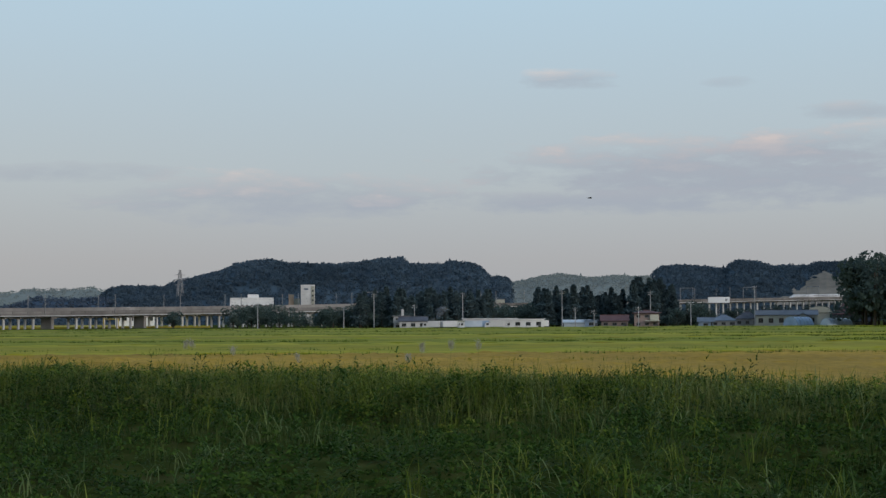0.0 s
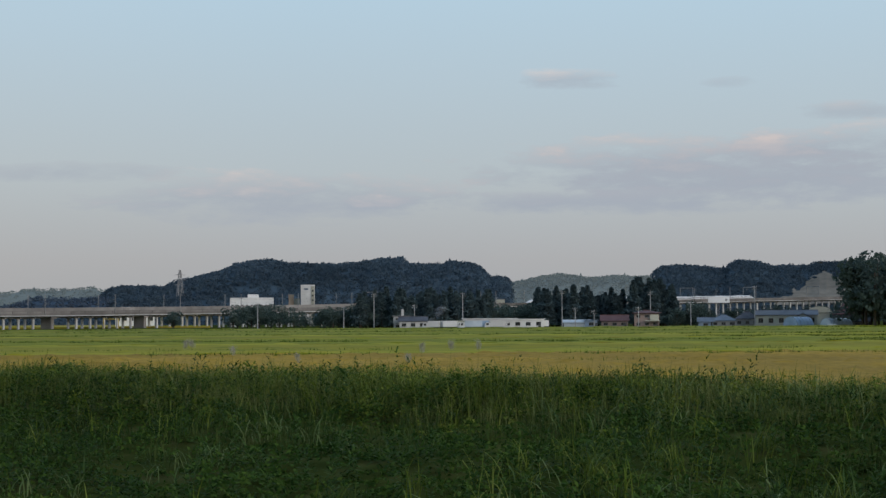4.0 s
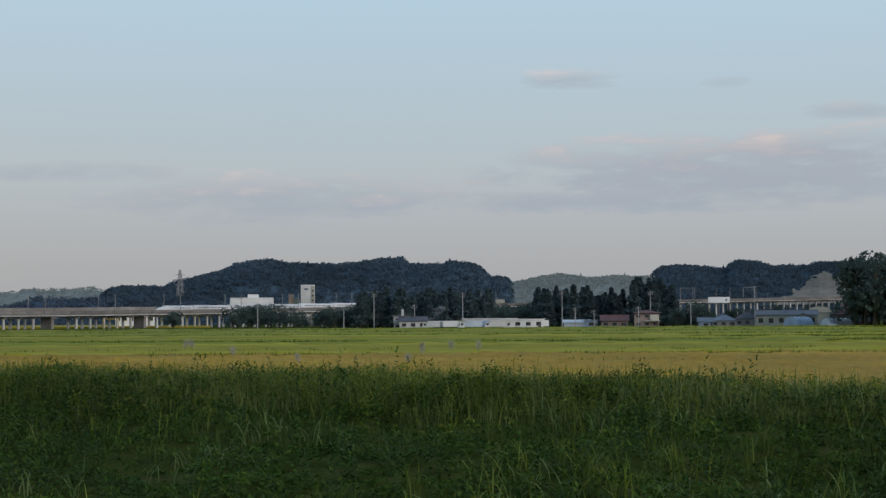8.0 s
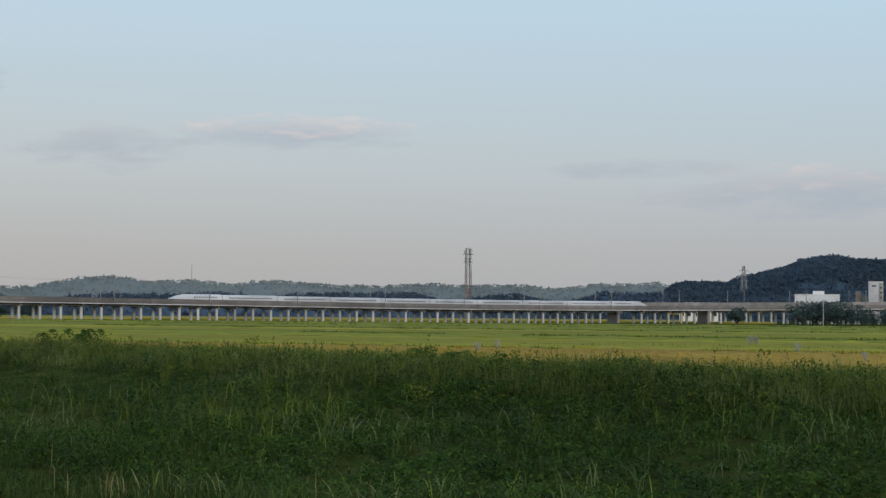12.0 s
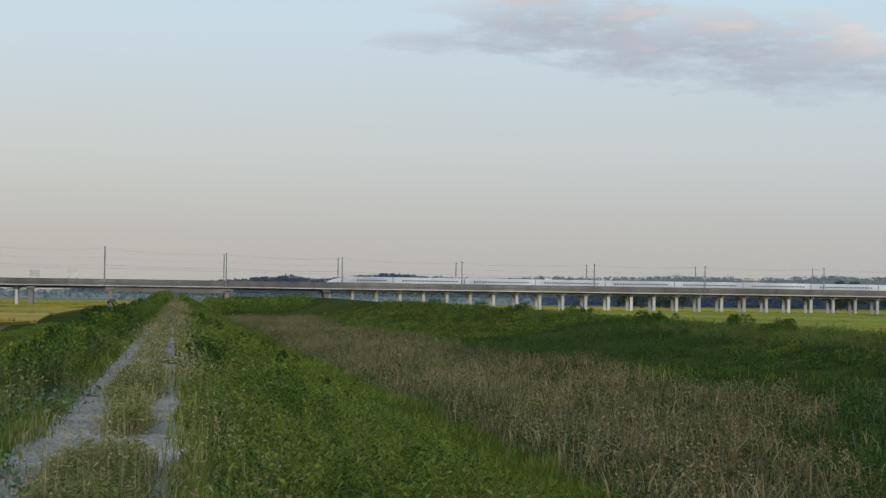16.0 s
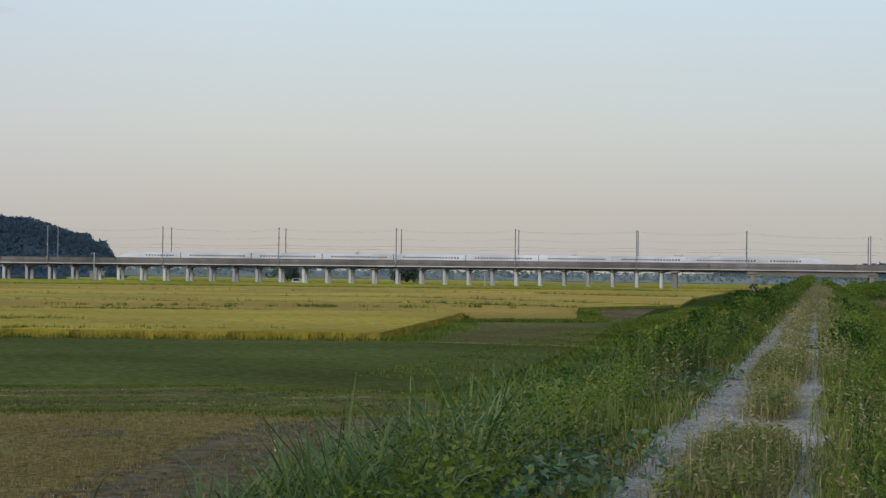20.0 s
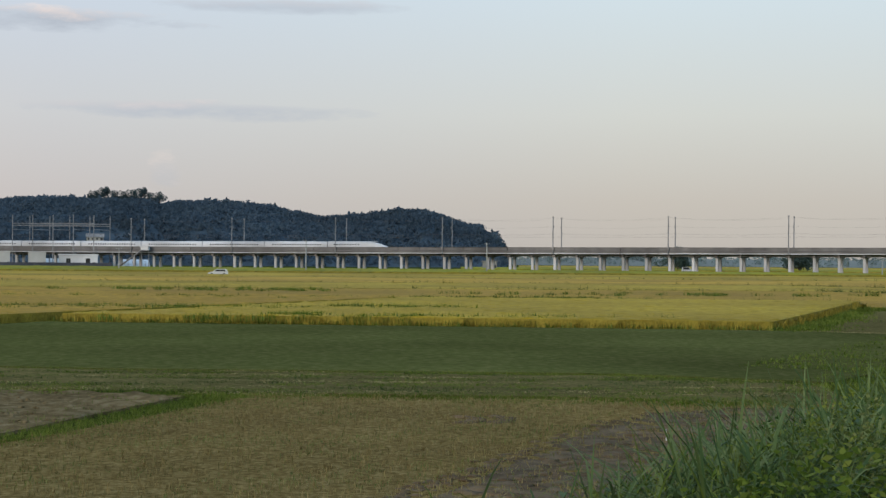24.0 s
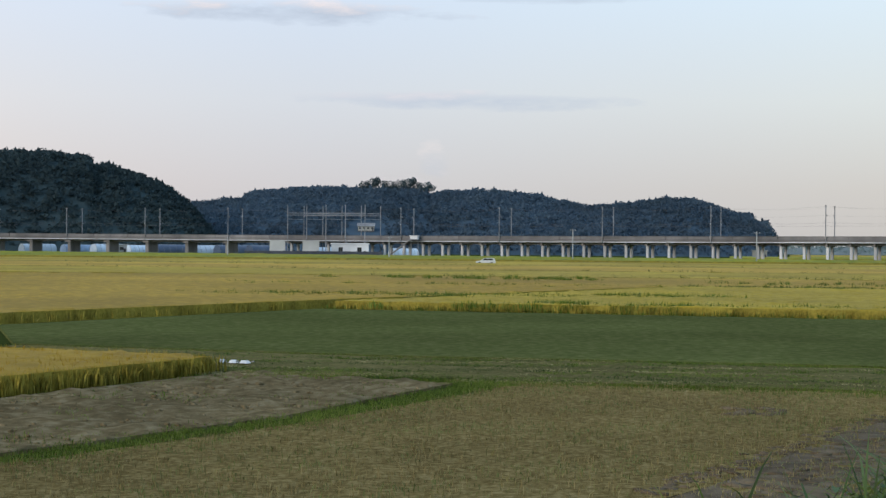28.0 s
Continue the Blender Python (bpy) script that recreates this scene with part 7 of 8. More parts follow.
part("porch_roof", Shape().box(2.0, -4.4, 2.5, 5.2, 2.0, 0.25, bevel=0.05), M_CREAM, hs)
part("bay", Shape().box(2.6, -3.8, 2.8, 3.0, 0.8, 2.0, bevel=0.05), M_CREAM, hs)
house(-9.6, 588, 8.5, 7.0, 2.6, "hip", 2.0, M_GREYWALL, M_BLUEROOF, "single storey house with a blue grey tile roof", wins=3)
house(-9.0, 580, 5.0, 4.5, 2.2, "gable", 1.3, M_TARP, M_BLUEROOF, "small blue shed beside the tile roofed house", category="shed", wins=1)
house(-10.4, 600, 8.5, 7.0, 3.2, "hip", 2.4, M_GREYWALL, M_DARKROOF, "house with a dark blue tile roof", wins=3)
house(-11.7, 595, 21.0, 9.0, 4.4, "gable", 1.5, M_CREAM, M_GREYROOF, "long cream warehouse with a dark roof", category="warehouse", wins=6)
house(-12.25, 588, 4.2, 6.0, 3.2, "gable", 1.6, M_CREAM, M_DARKROOF, "cream gabled shed at the warehouse end", category="shed", turn=90, wins=1)
house(-12.8, 615, 7.0, 8.0, 5.2, "arch", 2.2, M_CREAM, M_CREAM, "cream barn with a curved roof", category="barn", turn=90, wins=1)
house(-13.8, 612, 12.0, 9.0, 4.6, "hip", 4.2, M_DARKROOF, M_REDROOF, "large farmhouse with a steep red roof", wins=4)
house(-14.2, 585, 6.5, 5.0, 2.0, "gable", 1.4, M_GREYWALL, M_DARKROOF, "low grey shed by the big trees", category="shed", wins=2)


def greenhouse(az, d, w, length, h, mat, label, turn=0.0, group="greenhouses"):
    ob = thing("greenhouse", facing(az, d, turn), label, "greenhouse", group)
    n = 12
    part("sheet", Shape().prism([(math.cos(math.pi * k / n) * w / 2, math.sin(math.pi * k / n) ** 0.8 * h) for k in range(n + 1)], -length / 2, length / 2), mat, ob, at=pose(0, 0, -0.05, 0, 0, 90))
    k = -length / 2
    while k <= length / 2 + 0.1:
        part("hoop", Shape().tube([(k, math.cos(math.pi * j / n) * (w / 2 + 0.04), math.sin(math.pi * j / n) ** 0.8 * (h + 0.04)) for j in range(n + 1)], 0.05, 4), M_STEEL, ob)
        k += max(2.0, length / 6)
    return ob


greenhouse(-12.1, 575, 6.0, 9.5, 3.8, M_TARP, "arched shed under blue sheeting", turn=55)
greenhouse(-13.35, 574, 5.0, 11.0, 3.2, M_VINYL, "arched shed under pale blue sheeting", turn=50)
greenhouse(-13.2, 566, 2.2, 3.0, 1.4, M_WHITE, "small white covered heap at the field edge", group="")
# far white buildings
fb = house(4.68, 1150, 9.6, 9.0, 27, "flat", 0.6, M_WHITE, M_WHITE, "tall white concrete tower building beyond the railway", category="tower building", eave=0.15, wins=0, door=False)
for z in (24.0, 11.5):
    part("sign_panel", Shape().box(-1.2, -4.6, z, 5.0 if z < 20 else 3.0, 0.2, 1.2), M_BLUEROOF, fb, "faded blue sign panel")
part("side_shaft", Shape().box(3.4, -4.7, 0, 2.2, 0.8, 26.4, bevel=0.05), M_CREAM, fb)
for k in range(7):
    window(fb, 3.4, -5.15, 3 + 3.3 * k, 1.2, 1.2)
house(5.25, 1160, 3.6, 5, 21, "flat", 0.4, M_ORANGE, M_GREYWALL, "narrow buff silo block beside the tower", category="silo", wins=0, door=False, eave=0.1)
house(5.05, 1165, 4.0, 5, 18, "flat", 0.4, M_CREAM, M_GREYWALL, "cream silo block beside the tower", category="silo", wins=0, door=False, eave=0.1)
fb = house(6.6, 1200, 31, 12, 19.0, "flat", 0.5, M_WHITE, M_WHITE, "long white factory building on the hillside", category="factory", wins=9, eave=0.2, door=False)
part("roof_house", Shape().box(1.0, 0, 19.2, 8.0, 6, 2.6, bevel=0.1), M_WHITE, fb)
house(-1.85, 1250, 12.0, 8, 17.5, "flat", 0.5, M_CREAM, M_GREYWALL, "pale building among the trees on the hill foot", category="apartment house", wins=5, eave=0.1, storeys=2, door=False)
hs = house(10.55, 920, 21, 9, 9.6, "flat", 0.4, M_WHITE, M_WHITE, "low white building with roof boxes behind the railway", category="factory", wins=6, eave=0.2, door=False)
for x in (-6.5, -3.5, -0.5, 2.5, 6.0):
    part("roof_box", Shape().box(x, 0, 9.9, 1.8, 3, 1.2, bevel=0.1), M_WHITE, hs)
# billboard by the railway
ob = thing("billboard", facing(-9.45, 690), "blank white billboard on steel legs", "billboard")
part("board", Shape().box(0, 0, 9.6, 8.8, 0.35, 2.4, bevel=0.04), M_WHITE, ob)
for sx in (-3.6, 0, 3.6):
    part("leg", Shape().tube([(sx, 0.25, -0.2), (sx, 0.25, 9.7)], 0.16, 6), M_STEEL, ob)
part("panel_mark", Shape().box(3.0, -0.2, 10.3, 0.9, 0.04, 0.9), M_GREYWALL, ob)


def truck(az, d, turn, label, box_mat, length=7.0):
    ob = thing("truck", facing(az, d, turn), label, "truck", "trucks in the yard")
    part("cargo_box", Shape().box(-0.9, 0, 0.95, length - 1.9, 2.2, 2.1, bevel=0.04), box_mat, ob)
    cab = part("cab", Shape().prism([(length / 2 - 1.8, 0.5), (length / 2, 0.5), (length / 2, 1.4), (length / 2 - 0.3, 2.4), (length / 2 - 1.8, 2.45)], -1.02, 1.02), M_WHITE, ob)
    part("windscreen", Shape().prism([(length / 2 - 0.02, 1.45), (length / 2 + 0.02, 1.45), (length / 2 - 0.26, 2.3), (length / 2 - 0.3, 2.3)], -0.9, 0.9), M_GLASS, cab, "dark windscreen")
    for s in (-1, 1):
        part("side_window", Shape().box(length / 2 - 0.9, s * 1.03, 1.45, 0.9, 0.04, 0.7), M_GLASS, cab)
        for x in (-length / 2 + 1.5, length / 2 - 1.0):
            wh = part("wheel", Shape().tube([(x, s * 0.75, 0.42), (x, s * 1.02, 0.42)], 0.42, 14), M_TYRE, ob)
            part("rim", Shape().tube([(x, s * 1.0, 0.42), (x, s * 1.04, 0.42)], 0.22, 10), M_STEEL, wh)
    part("chassis", Shape().box(-0.2, 0, 0.55, length - 0.6, 0.9, 0.35), M_DARKSTEEL, ob)
    part("bumper", Shape().box(length / 2, 0, 0.4, 0.15, 2.0, 0.3, bevel=0.04), M_STEEL, ob)


for az, d, turn, mt, ln in ((0.42, 577, 170, M_WHITE, 6.0), (0.2, 579, 185, M_WHITE, 6.5), (-0.32, 577, 0, M_WHITE, 7.0), (-0.62, 578, 10, M_CREAM, 6.0), (-0.95, 576, 180, M_VINYL, 8.0), (-1.35, 577, 0, M_TARP, 8.0), (-1.75, 576, 185, M_WHITE, 6.5), (-2.02, 578, 0, M_WHITE, 6.5), (-3.4, 579, 180, M_WHITE, 5.0)):
    truck(az, d, turn, "white box truck parked in the yard" if mt is M_WHITE else "pale blue box truck parked in the yard" if mt in (M_VINYL, M_TARP) else "cream box truck parked in the yard", mt, ln)


def utility_pole(az, d, h, label="grey concrete utility pole at the field edge", arms=2, turn=0):
    ob = thing("utility_pole", facing(az, d, turn), label, "utility pole", "utility poles")
    part("pole", Shape().tube([(0, 0, -0.4), (0, 0, h)], 0.19, 8, 0.13), M_POLE, ob)
    for k in range(arms):
        part("crossarm", Shape().box(0, -0.12, h - 0.5 - 0.8 * k, 1.7, 0.09, 0.09), M_STEEL, ob)
        for x in (-0.75, -0.3, 0.75):
            part("insulator", Shape().tube([(x, -0.12, h - 0.41 - 0.8 * k), (x, -0.12, h - 0.2 - 0.8 * k)], 0.06, 6), M_WHITE, ob)


for az, d, h in ((6.4, 640, 10), (3.44, 610, 8.5), (2.4, 590, 13), (-0.67, 590, 13), (-4.1, 580, 13.5), (-4.55, 582, 7.5), (-5.2, 582, 6.5), (-6.72, 575, 7.5), (-7.13, 582, 13), (-8.5, 585, 9.5), (-10.65, 580, 14.5), (1.0, 600, 9)):
    utility_pole(az, d, h)
for az, d, h in ((103.25, 520, 6.5), (97.7, 500, 7.0), (91.35, 480, 9.5), (85.1, 470, 9), (71.74, 470, 5.0)):
    utility_pole(az, d, h, "thin grey utility pole standing in the rice fields", 1)


def lattice_tower(az, d, h, base, top, label, name, colours, heads):
    """A tapered lattice tower: four legs, rings and crossed braces by bays."""
    ob = thing(name, facing(az, d, 20), label, "tower")
    bays = 9

    def corner(k, z):
        w = base + (top - base) * z / h
        return ((w / 2) * (1 if k in (0, 3) else -1), (w / 2) * (1 if k < 2 else -1), z)
    for k in range(4):
        for b in range(3):
            z0, z1 = h * b / 3, h * (b + 1) / 3
            part("leg", Shape().tube([corner(k, z0), corner(k, z1)], 0.16 * h / 40 + 0.04, 5), colours[b % len(colours)], ob)
    for b in range(bays):
        z0, z1 = h * b / bays, h * (b + 1) / bays
        sh = Shape()
        for k in range(4):
            j = (k + 1) % 4
            sh.tube([corner(k, z0), corner(j, z1)], 0.06 * h / 40 + 0.02, 4).tube([corner(j, z0), corner(k, z1)], 0.06 * h / 40 + 0.02, 4).tube([corner(k, z1), corner(j, z1)], 0.06 * h / 40 + 0.02, 4)
        part("brace", sh, colours[(b // 2) % len(colours)], ob)
    for z, w in heads:
        if name == "pylon":
            part("crossarm", Shape().tube([(-w, 0, z), (0, 0, z + 0.9), (w, 0, z)], 0.12, 4).tube([(-w, 0, z), (w, 0, z)], 0.1, 4), colours[0], ob)
        else:
            part("platform", Shape().box(0, 0, z, w, w, 0.3, bevel=0.1), M_STEEL, ob)
            for a in range(6):
                part("antenna", Shape().box(math.cos(a * math.tau / 6) * w * 0.55, math.sin(a * math.tau / 6) * w * 0.55, z + 0.3, 0.4, 0.25, 2.6, rz=a * 60), M_WHITE, ob)
    return ob


lattice_tower(18.47, 1000, 43.5, 3.6, 2.4, "red and white lattice telephone mast", "telephone_mast", [M_STEEL, M_DULLRED, M_STEEL], [(39.8, 5.2), (35.0, 4.4)])
lattice_tower(9.04, 1350, 44, 8, 1.2, "grey lattice power pylon in front of the hill", "pylon", [M_GREYWALL], [(40, 4.5), (36, 5.5), (32, 4.5)])
lattice_tower(-1.0, 1480, 40, 7, 1.2, "grey lattice power pylon on the hill", "pylon", [M_GREYWALL], [(37, 4.0), (33, 5.0)])
ob = thing("radio_mast", facing(27.98, 1800), "thin grey radio mast on the far hills", "mast")
part("pole", Shape().tube([(0, 0, 0), (0, 0, 55)], 0.45, 6, 0.25), M_STEEL, ob)
part("cross_head", Shape().box(0, 0, 52, 1.6, 1.6, 0.3), M_STEEL, ob)


# portal masts over the tracks on the far stretch by the village
def portal(s, h, w=7.5):
    x, y, z, rz = rail(s)
    ob = thing("portal_mast", pose(x, y, z, 0, 0, rz), "grey steel portal mast spanning the tracks", "mast", "portal masts")
    for sx in (-1, 1):
        part("post", Shape().tube([(sx * 5.6, 0, -1.2), (sx * 5.6, 0, h)], 0.2, 6), M_STEEL, ob)
    part("crossbeam", Shape().box(0, 0, h - 0.6, 11.6, 0.35, 0.5, bevel=0.05), M_STEEL, ob)
    for sx in (-2.15, 2.15):
        part("hanger", Shape().tube([(sx, 0, h - 0.5), (sx, 0, h - 2.6)], 0.06, 5), M_STEEL, ob)


for s in (-860, -1170, -1245, -1325, -1405):
    portal(s, 8.4)

# ================= railway yard by the hill =================
for az, w, h, txt in ((101.55, 6.0, 5.6, "white equipment cabin beside the viaduct"), (100.4, 6.4, 5.6, "white equipment cabin with a flat roof beside the viaduct")):
    house(az, 640, w, 6.0, h, "flat", 0.25, M_CABIN, M_CABIN, txt, category="equipment cabin", wins=0, eave=0.12)
house(99.05, 645, 14.5, 7.0, 4.6, "flat", 0.5, M_WHITE, M_WHITE, "long white substation building beside the viaduct", category="substation", wins=2, eave=0.3)
fence = thing("fence", facing(100.3, 630), "dark mesh fence round the substation", "fence")
for k in range(27):
    part("post", Shape().tube([(-26 + 2 * k, 0, -0.2), (-26 + 2 * k, 0, 2.1)], 0.05, 5), M_DARKSTEEL, fence)
for k in range(26):
    part("panel", Shape().box(-25 + 2 * k, 0, 0.1, 1.9, 0.04, 1.8), M_DARKROOF, fence)
# feeding gantry
gan = thing("feeding_gantry", pose(0, 0, 0), "tall grey steel gantry of paired posts over the viaduct", "gantry")
for k in range(5):
    for off in (7.2, -7.2):
        x, y, z, rz = rail(381.5 - 8.6 * k, off)
        part("post", Shape().tube([(x, y, 0), (x, y, 20.3)], 0.2, 6, 0.16), M_STEEL, gan)
for off in (7.2, -7.2):
    for zz in (16.2, 17.0):
        a, b = rail(381.5, off), rail(347.1, off)
        part("beam", Shape().tube([(a[0], a[1], zz), (b[0], b[1], zz)], 0.13, 5), M_STEEL, gan)
for k in range(5):
    a, b = rail(381.5 - 8.6 * k, 7.2), rail(381.5 - 8.6 * k, -7.2)
    part("cross_tie", Shape().tube([(a[0], a[1], 14.6), (b[0], b[1], 14.6)], 0.15, 5), M_STEEL, gan)
# stair tower up to the track
x, y, z, rz = rail(325.5, 7.3)
st = thing("access_stair", pose(x, y, 0, 0, 0, rz + 90), "steel stair with a white landing hut up to the viaduct", "stair")
part("landing", Shape().box(0, 0, z - 1.5, 4.2, 2.0, 0.25), M_STEEL, st)
part("hut", Shape().box(0, 0, z - 1.2, 3.2, 1.6, 1.2, bevel=0.05), M_WHITE, st)
part("hut_roof", Shape().box(0, 0, z, 3.6, 2.0, 0.15), M_WHITE, st)
for sx in (-0.6, 0.6):
    part("stringer", Shape().tube([(1.8, sx, z - 1.5), (11.5, sx, 0)], 0.18, 5), M_STEEL, st)
n = 34
for k in range(n):
    f = (k + 0.5) / n
    part("tread", Shape().box(1.8 + 9.7 * f, 0, (z - 1.5) * (1 - f), 0.28, 1.1, 0.05), M_STEEL, st)
for sx in (-1.5, 1.5):
    part("leg", Shape().tube([(sx, 0, -0.2), (sx, 0, z - 1.5)], 0.14, 6), M_STEEL, st)
ob = house(98.5, 925, 9.0, 7.0, 2.6, "gable", 1.5, M_CREAM, M_GREYWALL, "white house on the wooded slope", wins=4, storeys=1)
ob.matrix_basis = pose(*polar(98.5, 925), 12.5, 0, 0, 98.5)
for az, d, w, h, z, mt in ((47.2, 2330, 32.0, 6.0, 27.0, M_CREAM), (40.7, 2330, 24.0, 6.0, 31.0, M_CREAM), (47.6, 2345, 10.0, 9.0, 27.0, M_WHITE)):
    ob = house(az, d, w, 12.0, h, "flat", 0.6, mt, M_WHITE, "pale building on the far hills", category="building", wins=6, eave=0.2, door=False)
    ob.matrix_basis = pose(*polar(az, d), z, 0, 0, az)
for az, d, w, ln, h, mt in ((109.6, 770, 6, 16, 3.8, M_VINYL), (108.3, 765, 6, 14, 3.6, M_TARP), (107.3, 762, 7, 14, 4.0, M_VINYL), (106.2, 755, 6, 12, 3.6, M_VINYL), (105.1, 752, 7, 18, 4.0, M_NAVY), (104.1, 748, 7, 14, 3.8, M_VINYL), (103.0, 744, 7, 18, 4.0, M_NAVY), (101.9, 738, 7, 18, 4.0, M_NAVY), (99.9, 730, 6, 16, 3.4, M_VINYL), (97.2, 715, 6, 12, 3.2, M_VINYL)):
    greenhouse(az, d, w, ln, h, mt, "navy covered greenhouse behind the viaduct" if mt is M_NAVY else "blue covered greenhouse behind the viaduct" if mt is M_TARP else "pale vinyl greenhouse behind the viaduct", turn=28)
house(107.0, 738, 9.0, 5, 3.6, "flat", 0.3, M_WHITE, M_WHITE, "white hut behind the viaduct", category="hut", wins=2)
house(85.0, 700, 6, 4, 3.4, "flat", 0.3, M_GREYWALL, M_GREYWALL, "grey pump hut under the viaduct", category="hut", wins=0)


def motor_car(m, label, length=4.4, tall=1.5):
    ob = thing("motor_car", m, label, "car")
    L = length / 2
    part("body", Shape().prism([(-L, 0.35), (L, 0.35), (L, 0.75), (L - 0.9, 0.92), (-L + 0.15, 0.95), (-L, 0.8)], -0.84, 0.84), M_TRAIN, ob)
    part("cabin", Shape().prism([(-L + 0.1, 0.94), (L - 1.0, 0.92), (L - 1.75, tall - 0.05), (L - 2.1, tall), (-L + 0.5, tall), (-L + 0.2, tall - 0.1)], -0.74, 0.74), M_TRAIN, ob)
    for s in (-1, 1):
        part("side_window", Shape().prism([(-L + 0.45, 0.98), (L - 1.4, 0.98), (L - 1.95, tall - 0.12), (-L + 0.6, tall - 0.12)], s * 0.745 - 0.01, s * 0.745 + 0.01), M_GLASS, ob)
        part("headlight", Shape().box(L - 0.03, s * 0.6, 0.58, 0.08, 0.35, 0.16), M_GLASS, ob)
        for x in (-L + 0.8, L - 0.85):
            wh = part("wheel", Shape().tube([(x, s * 0.66, 0.31), (x, s * 0.86, 0.31)], 0.31, 14), M_TYRE, ob)
            part("rim", Shape().tube([(x, s * 0.84, 0.31), (x, s * 0.875, 0.31)], 0.18, 10), M_STEEL, wh)
    part("windscreen", Shape().prism([(L - 1.05, 0.95), (L - 1.0, 0.95), (L - 1.73, tall - 0.06), (L - 1.78, tall - 0.06)], -0.66, 0.66), M_GLASS, ob)
    return ob


motor_car(facing(94.35, 381, 175), "white estate car parked on the farm road")
x, y = polar(78.2, 640)
motor_car(pose(x, y, 0, 0, 0, 75), "white van on the road beyond the viaduct", 4.6, 1.9)
# yellow clearance frame and low girder where a road passes below the tracks
x, y, z, rz = rail(-668, 0)
fr = thing("height_gauge", pose(*rail(-668, 9.5)[:2], 0, 0, 0, rz), "yellow steel height gauge over the road below the viaduct", "gauge")
for sy in (-4.5, 4.5):
    part("post", Shape().tube([(0, sy, -0.2), (0, sy, 4.6)], 0.18, 6), M_YELLOW, fr)
part("bar", Shape().tube([(0, -4.5, 4.5), (0, 4.5, 4.5)], 0.16, 6), M_YELLOW, fr)
# white sacks on the small rice plot's bund
for k, (dx, dy) in enumerate(((0, 0), (0.6, 0.35), (1.1, 0.1))):
    x, y = polar(103.3, 55.2)
    ob = thing("sack", pose(x + dx * 0.3, y + 0.42 * k - 0.1, 0.12, 0, 0, 40 * k), "crumpled white sack lying on the bund", "sack", "sacks")
    part("bag", Shape().box(0, 0, 0, 0.42, 0.26, 0.09, bevel=0.1, taper=0.6), M_WHITE, ob)
    part("tie", Shape().box(0.28, 0, 0.04, 0.08, 0.07, 0.04), M_GREYWALL, ob)
# churned wheel ruts: two short hooks on the stubble and a pair of tracks down to the slope's foot
def rut(pts, wide, label):
    rng3 = np.random.default_rng(len(pts) + int(abs(pts[0][0]) * 10))
    c = np.array(pts, float)
    f = np.linspace(0, len(c) - 1, 60)
    c = np.column_stack([np.interp(f, range(len(c)), c[:, k]) for k in (0, 1)])
    q = np.repeat(c, 9, 0) + rng3.normal(0, wide, (540, 2))
    sz = rng3.uniform(0.04, 0.13, 540)
    tagged(new("wheel_rut", crowns(np.column_stack([q, np.full(540, 0.045)]), sz * 0.4, sz * 2.2, DOME, M_MUD, "wheel_rut", rng3, 0.3)), label, "wheel rut", "wheel ruts", kind="stuff")


rut([(-41.6, 2.9), (-40.9, 3.3), (-40.3, 3.2), (-39.9, 2.8)], 0.07, "short hooked wheel rut in the stubble")
rut([(-41.7, 3.7), (-41.0, 4.1), (-40.4, 4.0), (-40.0, 3.6)], 0.07, "short hooked wheel rut in the stubble")
rut([(-44.0, 11.0), (-42.0, 7.6), (-36.5, 4.8), (-31.5, 2.8), (-27.0, 0.6)], 0.16, "dark wheel track across the stubble's corner")
rut([(-43.2, 11.6), (-40.5, 8.8), (-35.0, 6.0), (-30.2, 3.8), (-26.5, 2.2)], 0.16, "dark wheel track along the slope's foot")
# red and white stake at the slope's foot
x, y = -35.9, 7.06
ob = thing("marker_stake", pose(x, y, 0, 4, 0, 0), "short red and white marker stake", "stake")
for k in range(4):
    part("band", Shape().tube([(0, 0, 0.08 * k - (0.2 if k == 0 else 0)), (0, 0, 0.08 * (k + 1))], 0.014, 8), M_DULLRED if k == 2 else M_WHITE, ob)
# plumes of silver grass above the far bank
rng2 = np.random.default_rng(33)
for az, d, h in ((1.3, 51, 1.1), (0.8, 50, 1.4), (-0.2, 50, 1.5), (-1.15, 50, 1.5), (7.3, 52, 1.3), (8.7, 52, 1.5), (5.1, 55, 1.2), (17.5, 57, 1.3), (18.2, 56, 1.4), (8.9, 53, 1.5)):
    x, y = polar(az, d)
    gz0 = float(ground_z(x, y))
    ob = thing("silver_grass", pose(x, y, gz0), "silver grass with a pale feathery plume", "grass", "silver grass")
    part("stem", Shape().tube([(0, 0, 0), (0.05, 0, h)], 0.003, 4, 0.002), M_SEED_GREEN, ob)
    part("plume", blades(rng2.normal(0.05, 0.025, (26, 2)), rng2.uniform(h - 0.22, h - 0.02, 26), 4, 0.17, 0.009, 0.9, 0.03, M_PLUME, "plume", rng2), None, ob)


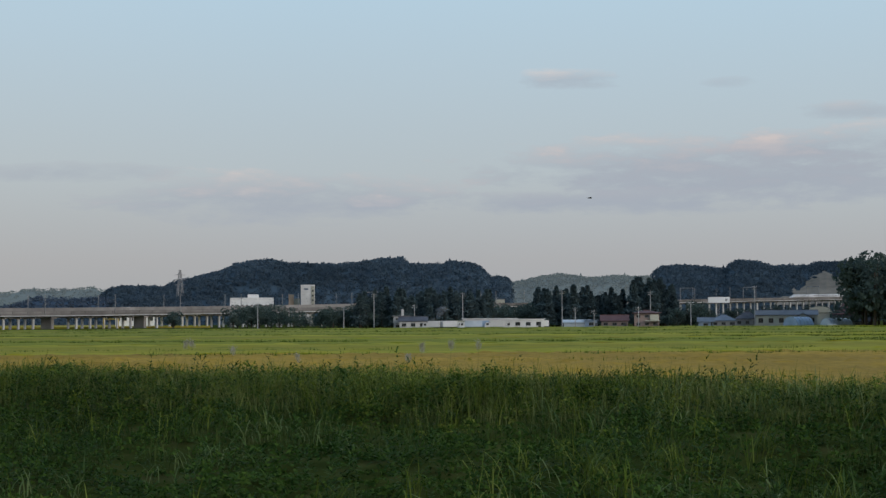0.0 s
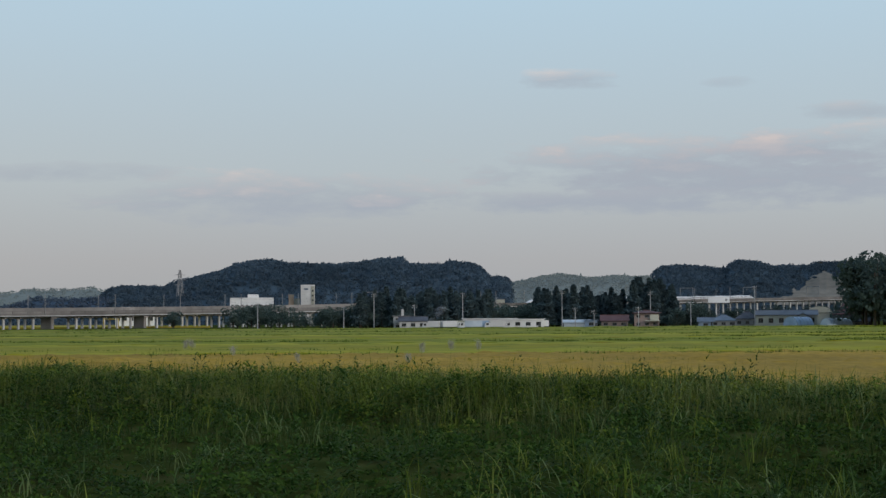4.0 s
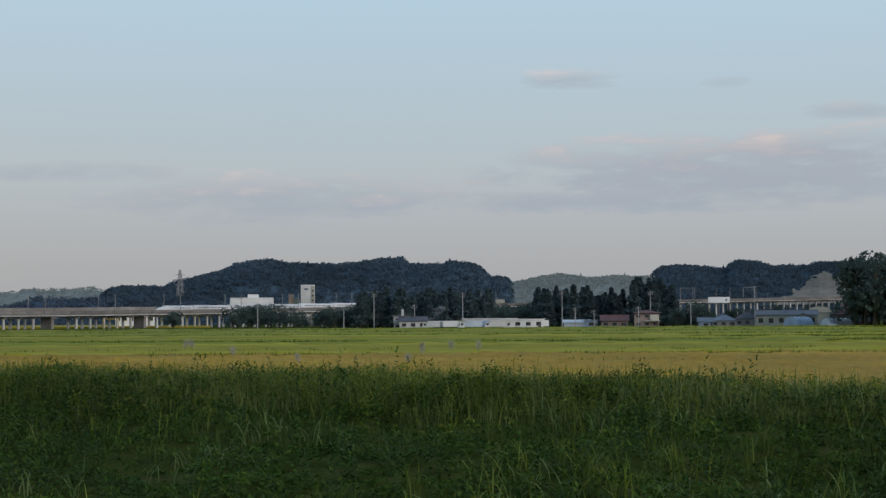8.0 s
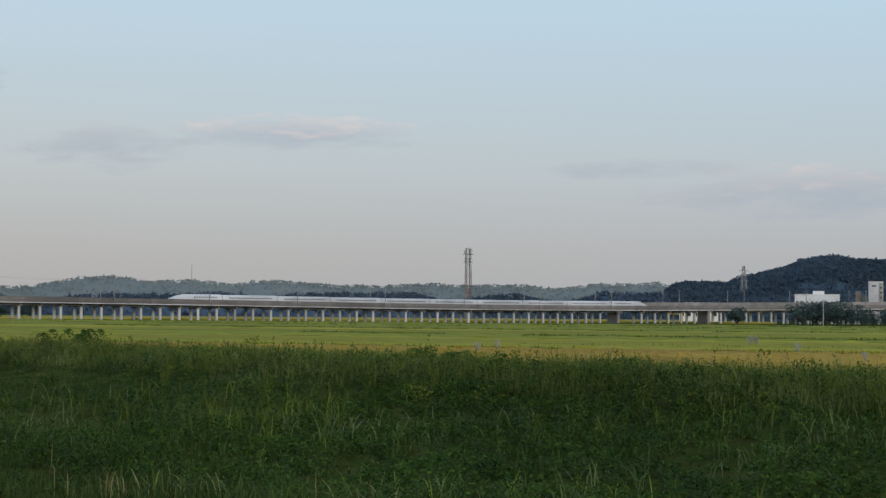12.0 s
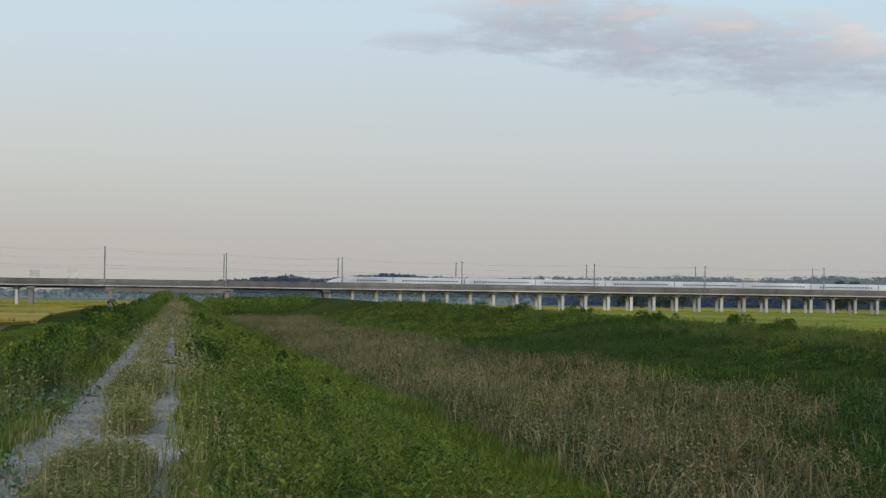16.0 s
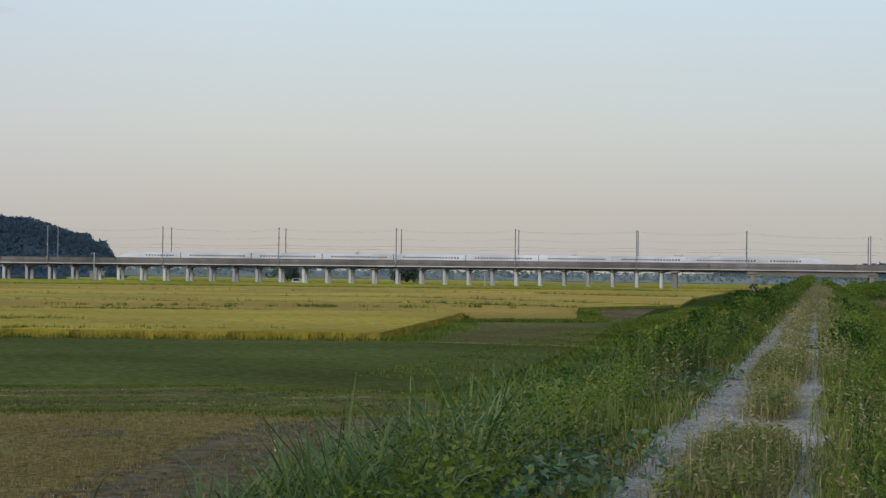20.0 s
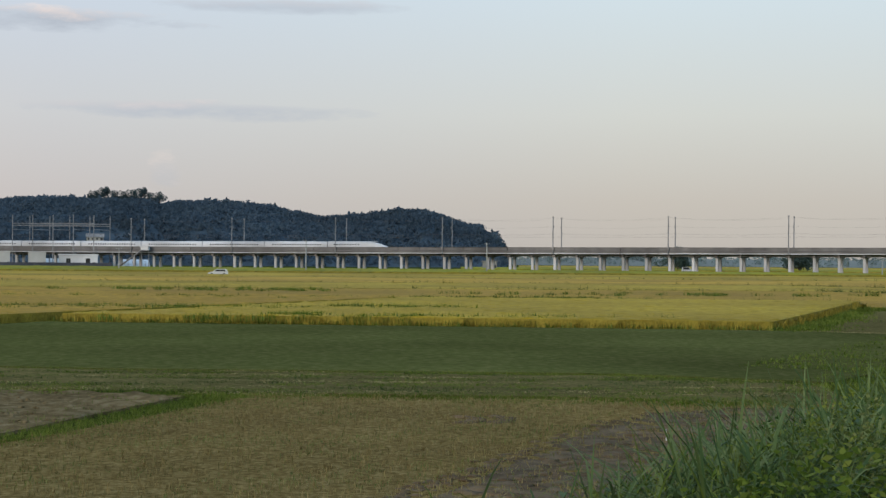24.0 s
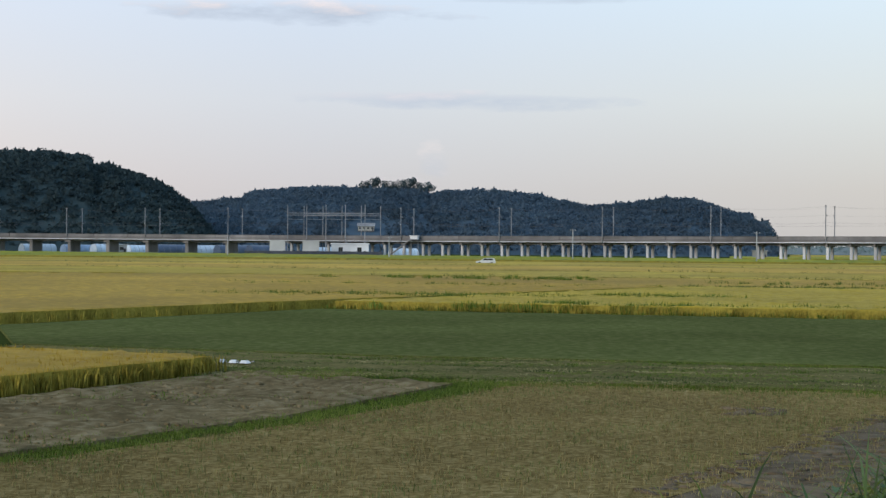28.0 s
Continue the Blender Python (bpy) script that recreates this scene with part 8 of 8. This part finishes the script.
# concrete facing on the far bank by the viaduct
rv = thing("concrete_revetment", pose(0, 0, 0), "grey concrete facing on the river bank below the viaduct", "revetment", kind="structure")
for k in range(4):
    for j in range(3):
        u0, l0 = 470 + 9 * k, -39.0 + 3.2 * j
        rim = [(u0, l0), (u0 + 8.8, l0), (u0 + 8.8, l0 + 3.1), (u0, l0 + 3.1)]
        sh = Shape()
        top = [(*along(a, b), float(np.interp(b, PROFILE_L, PROFILE_Z) * rise(a, b)) + 0.35) for a, b in rim]
        sh.add(top + [(x, y, z - 0.5) for x, y, z in top], [(0, 1, 2, 3), (7, 6, 5, 4), (0, 4, 5, 1), (1, 5, 6, 2), (2, 6, 7, 3), (3, 7, 4, 0)])
        part("facing_slab", sh, M_OLDCONCRETE, rv)
# road sign frames beyond the viaduct
for az in (65.1, 63.85):
    ob = thing("sign_frame", facing(az, 640), "steel sign frame on the road beyond the viaduct", "sign frame", "sign frames")
    for sx in (-1.6, 1.6):
        part("post", Shape().tube([(sx, 0, -0.2), (sx, 0, 13.2)], 0.12, 6), M_STEEL, ob)
    part("panel", Shape().box(0, -0.1, 10.6, 3.6, 0.12, 2.3, bevel=0.02), M_CABIN, ob)

# thin smoke over the truck yard
def build_smoke():
    m = bpy.data.materials.new("thin_smoke")
    m.use_nodes = True
    n, l = m.node_tree.nodes, m.node_tree.links
    d, t, mx = n["Principled BSDF"], n.new("ShaderNodeBsdfTransparent"), n.new("ShaderNodeMixShader")
    d.inputs["Base Color"].default_value, d.inputs["Roughness"].default_value, d.inputs["Specular IOR Level"].default_value = (0.80, 0.88, 0.97, 1), 1.0, 0.0
    mx.inputs[0].default_value = 0.028
    l.new(t.outputs[0], mx.inputs[1])
    l.new(d.outputs[0], mx.inputs[2])
    l.new(mx.outputs[0], n["Material Output"].inputs[0])
    ob = thing("smoke", facing(0.25, 606), "thin bluish smoke drifting above the yard", "smoke")
    r = random.Random(4)
    for k in range(16):
        bm = bmesh.new()
        bmesh.ops.create_icosphere(bm, subdivisions=3, radius=1.0)
        for v in bm.verts:
            v.co *= 1 + 0.45 * noise.noise(v.co * 1.6 + Vector((k, 0, 0)))
        me = bpy.data.meshes.new("puff")
        bm.to_mesh(me)
        bm.free()
        me.materials.append(m)
        me.shade_smooth()
        f = k / 15
        s = 0.35 + 0.8 * f
        part("puff", me, None, ob, at=pose(-1.5 + f * 4 + r.uniform(-1.2, 1.2), r.uniform(-1, 1), 2.6 + f * 5.5 + r.uniform(-0.8, 0.8)) @ Matrix.Diagonal((s * 1.5, s, s * 0.8, 1)))
    return ob


def build_bird():
    """A bird gliding down over the fields."""
    m = material("dark_feathers", [(0.035, 0.033, 0.032), (0.06, 0.055, 0.05)], 8.0, 0.8)
    ob = thing("bird", pose(0, 0, 0), "small dark bird gliding with spread wings", "bird")
    part("body", Shape().tube([(0, -0.24, 0), (0, -0.12, 0.01), (0, 0.02, 0.015), (0, 0.14, 0.02), (0, 0.2, 0.02)], 0.05, 8, 0.02), m, ob, smooth=True)
    for sx in (-1, 1):
        part("wing", Shape().add([(sx * 0.03, 0.1, 0.03), (sx * 0.3, 0.12, 0.1), (sx * 0.55, -0.02, 0.06), (sx * 0.28, -0.1, 0.08), (sx * 0.03, -0.1, 0.03), (sx * 0.28, 0.02, 0.12)], [(0, 1, 5), (1, 2, 5), (2, 3, 5), (3, 4, 5), (4, 0, 5), (0, 4, 3, 2, 1)]), m, ob)
    part("tail", Shape().prism([(-0.05, 0.0), (0.05, 0.0), (0.09, 0.012), (-0.09, 0.012)], -0.4, -0.22), m, ob)
    return ob


BIRD = build_bird()
SMOKE = build_smoke()
motions()
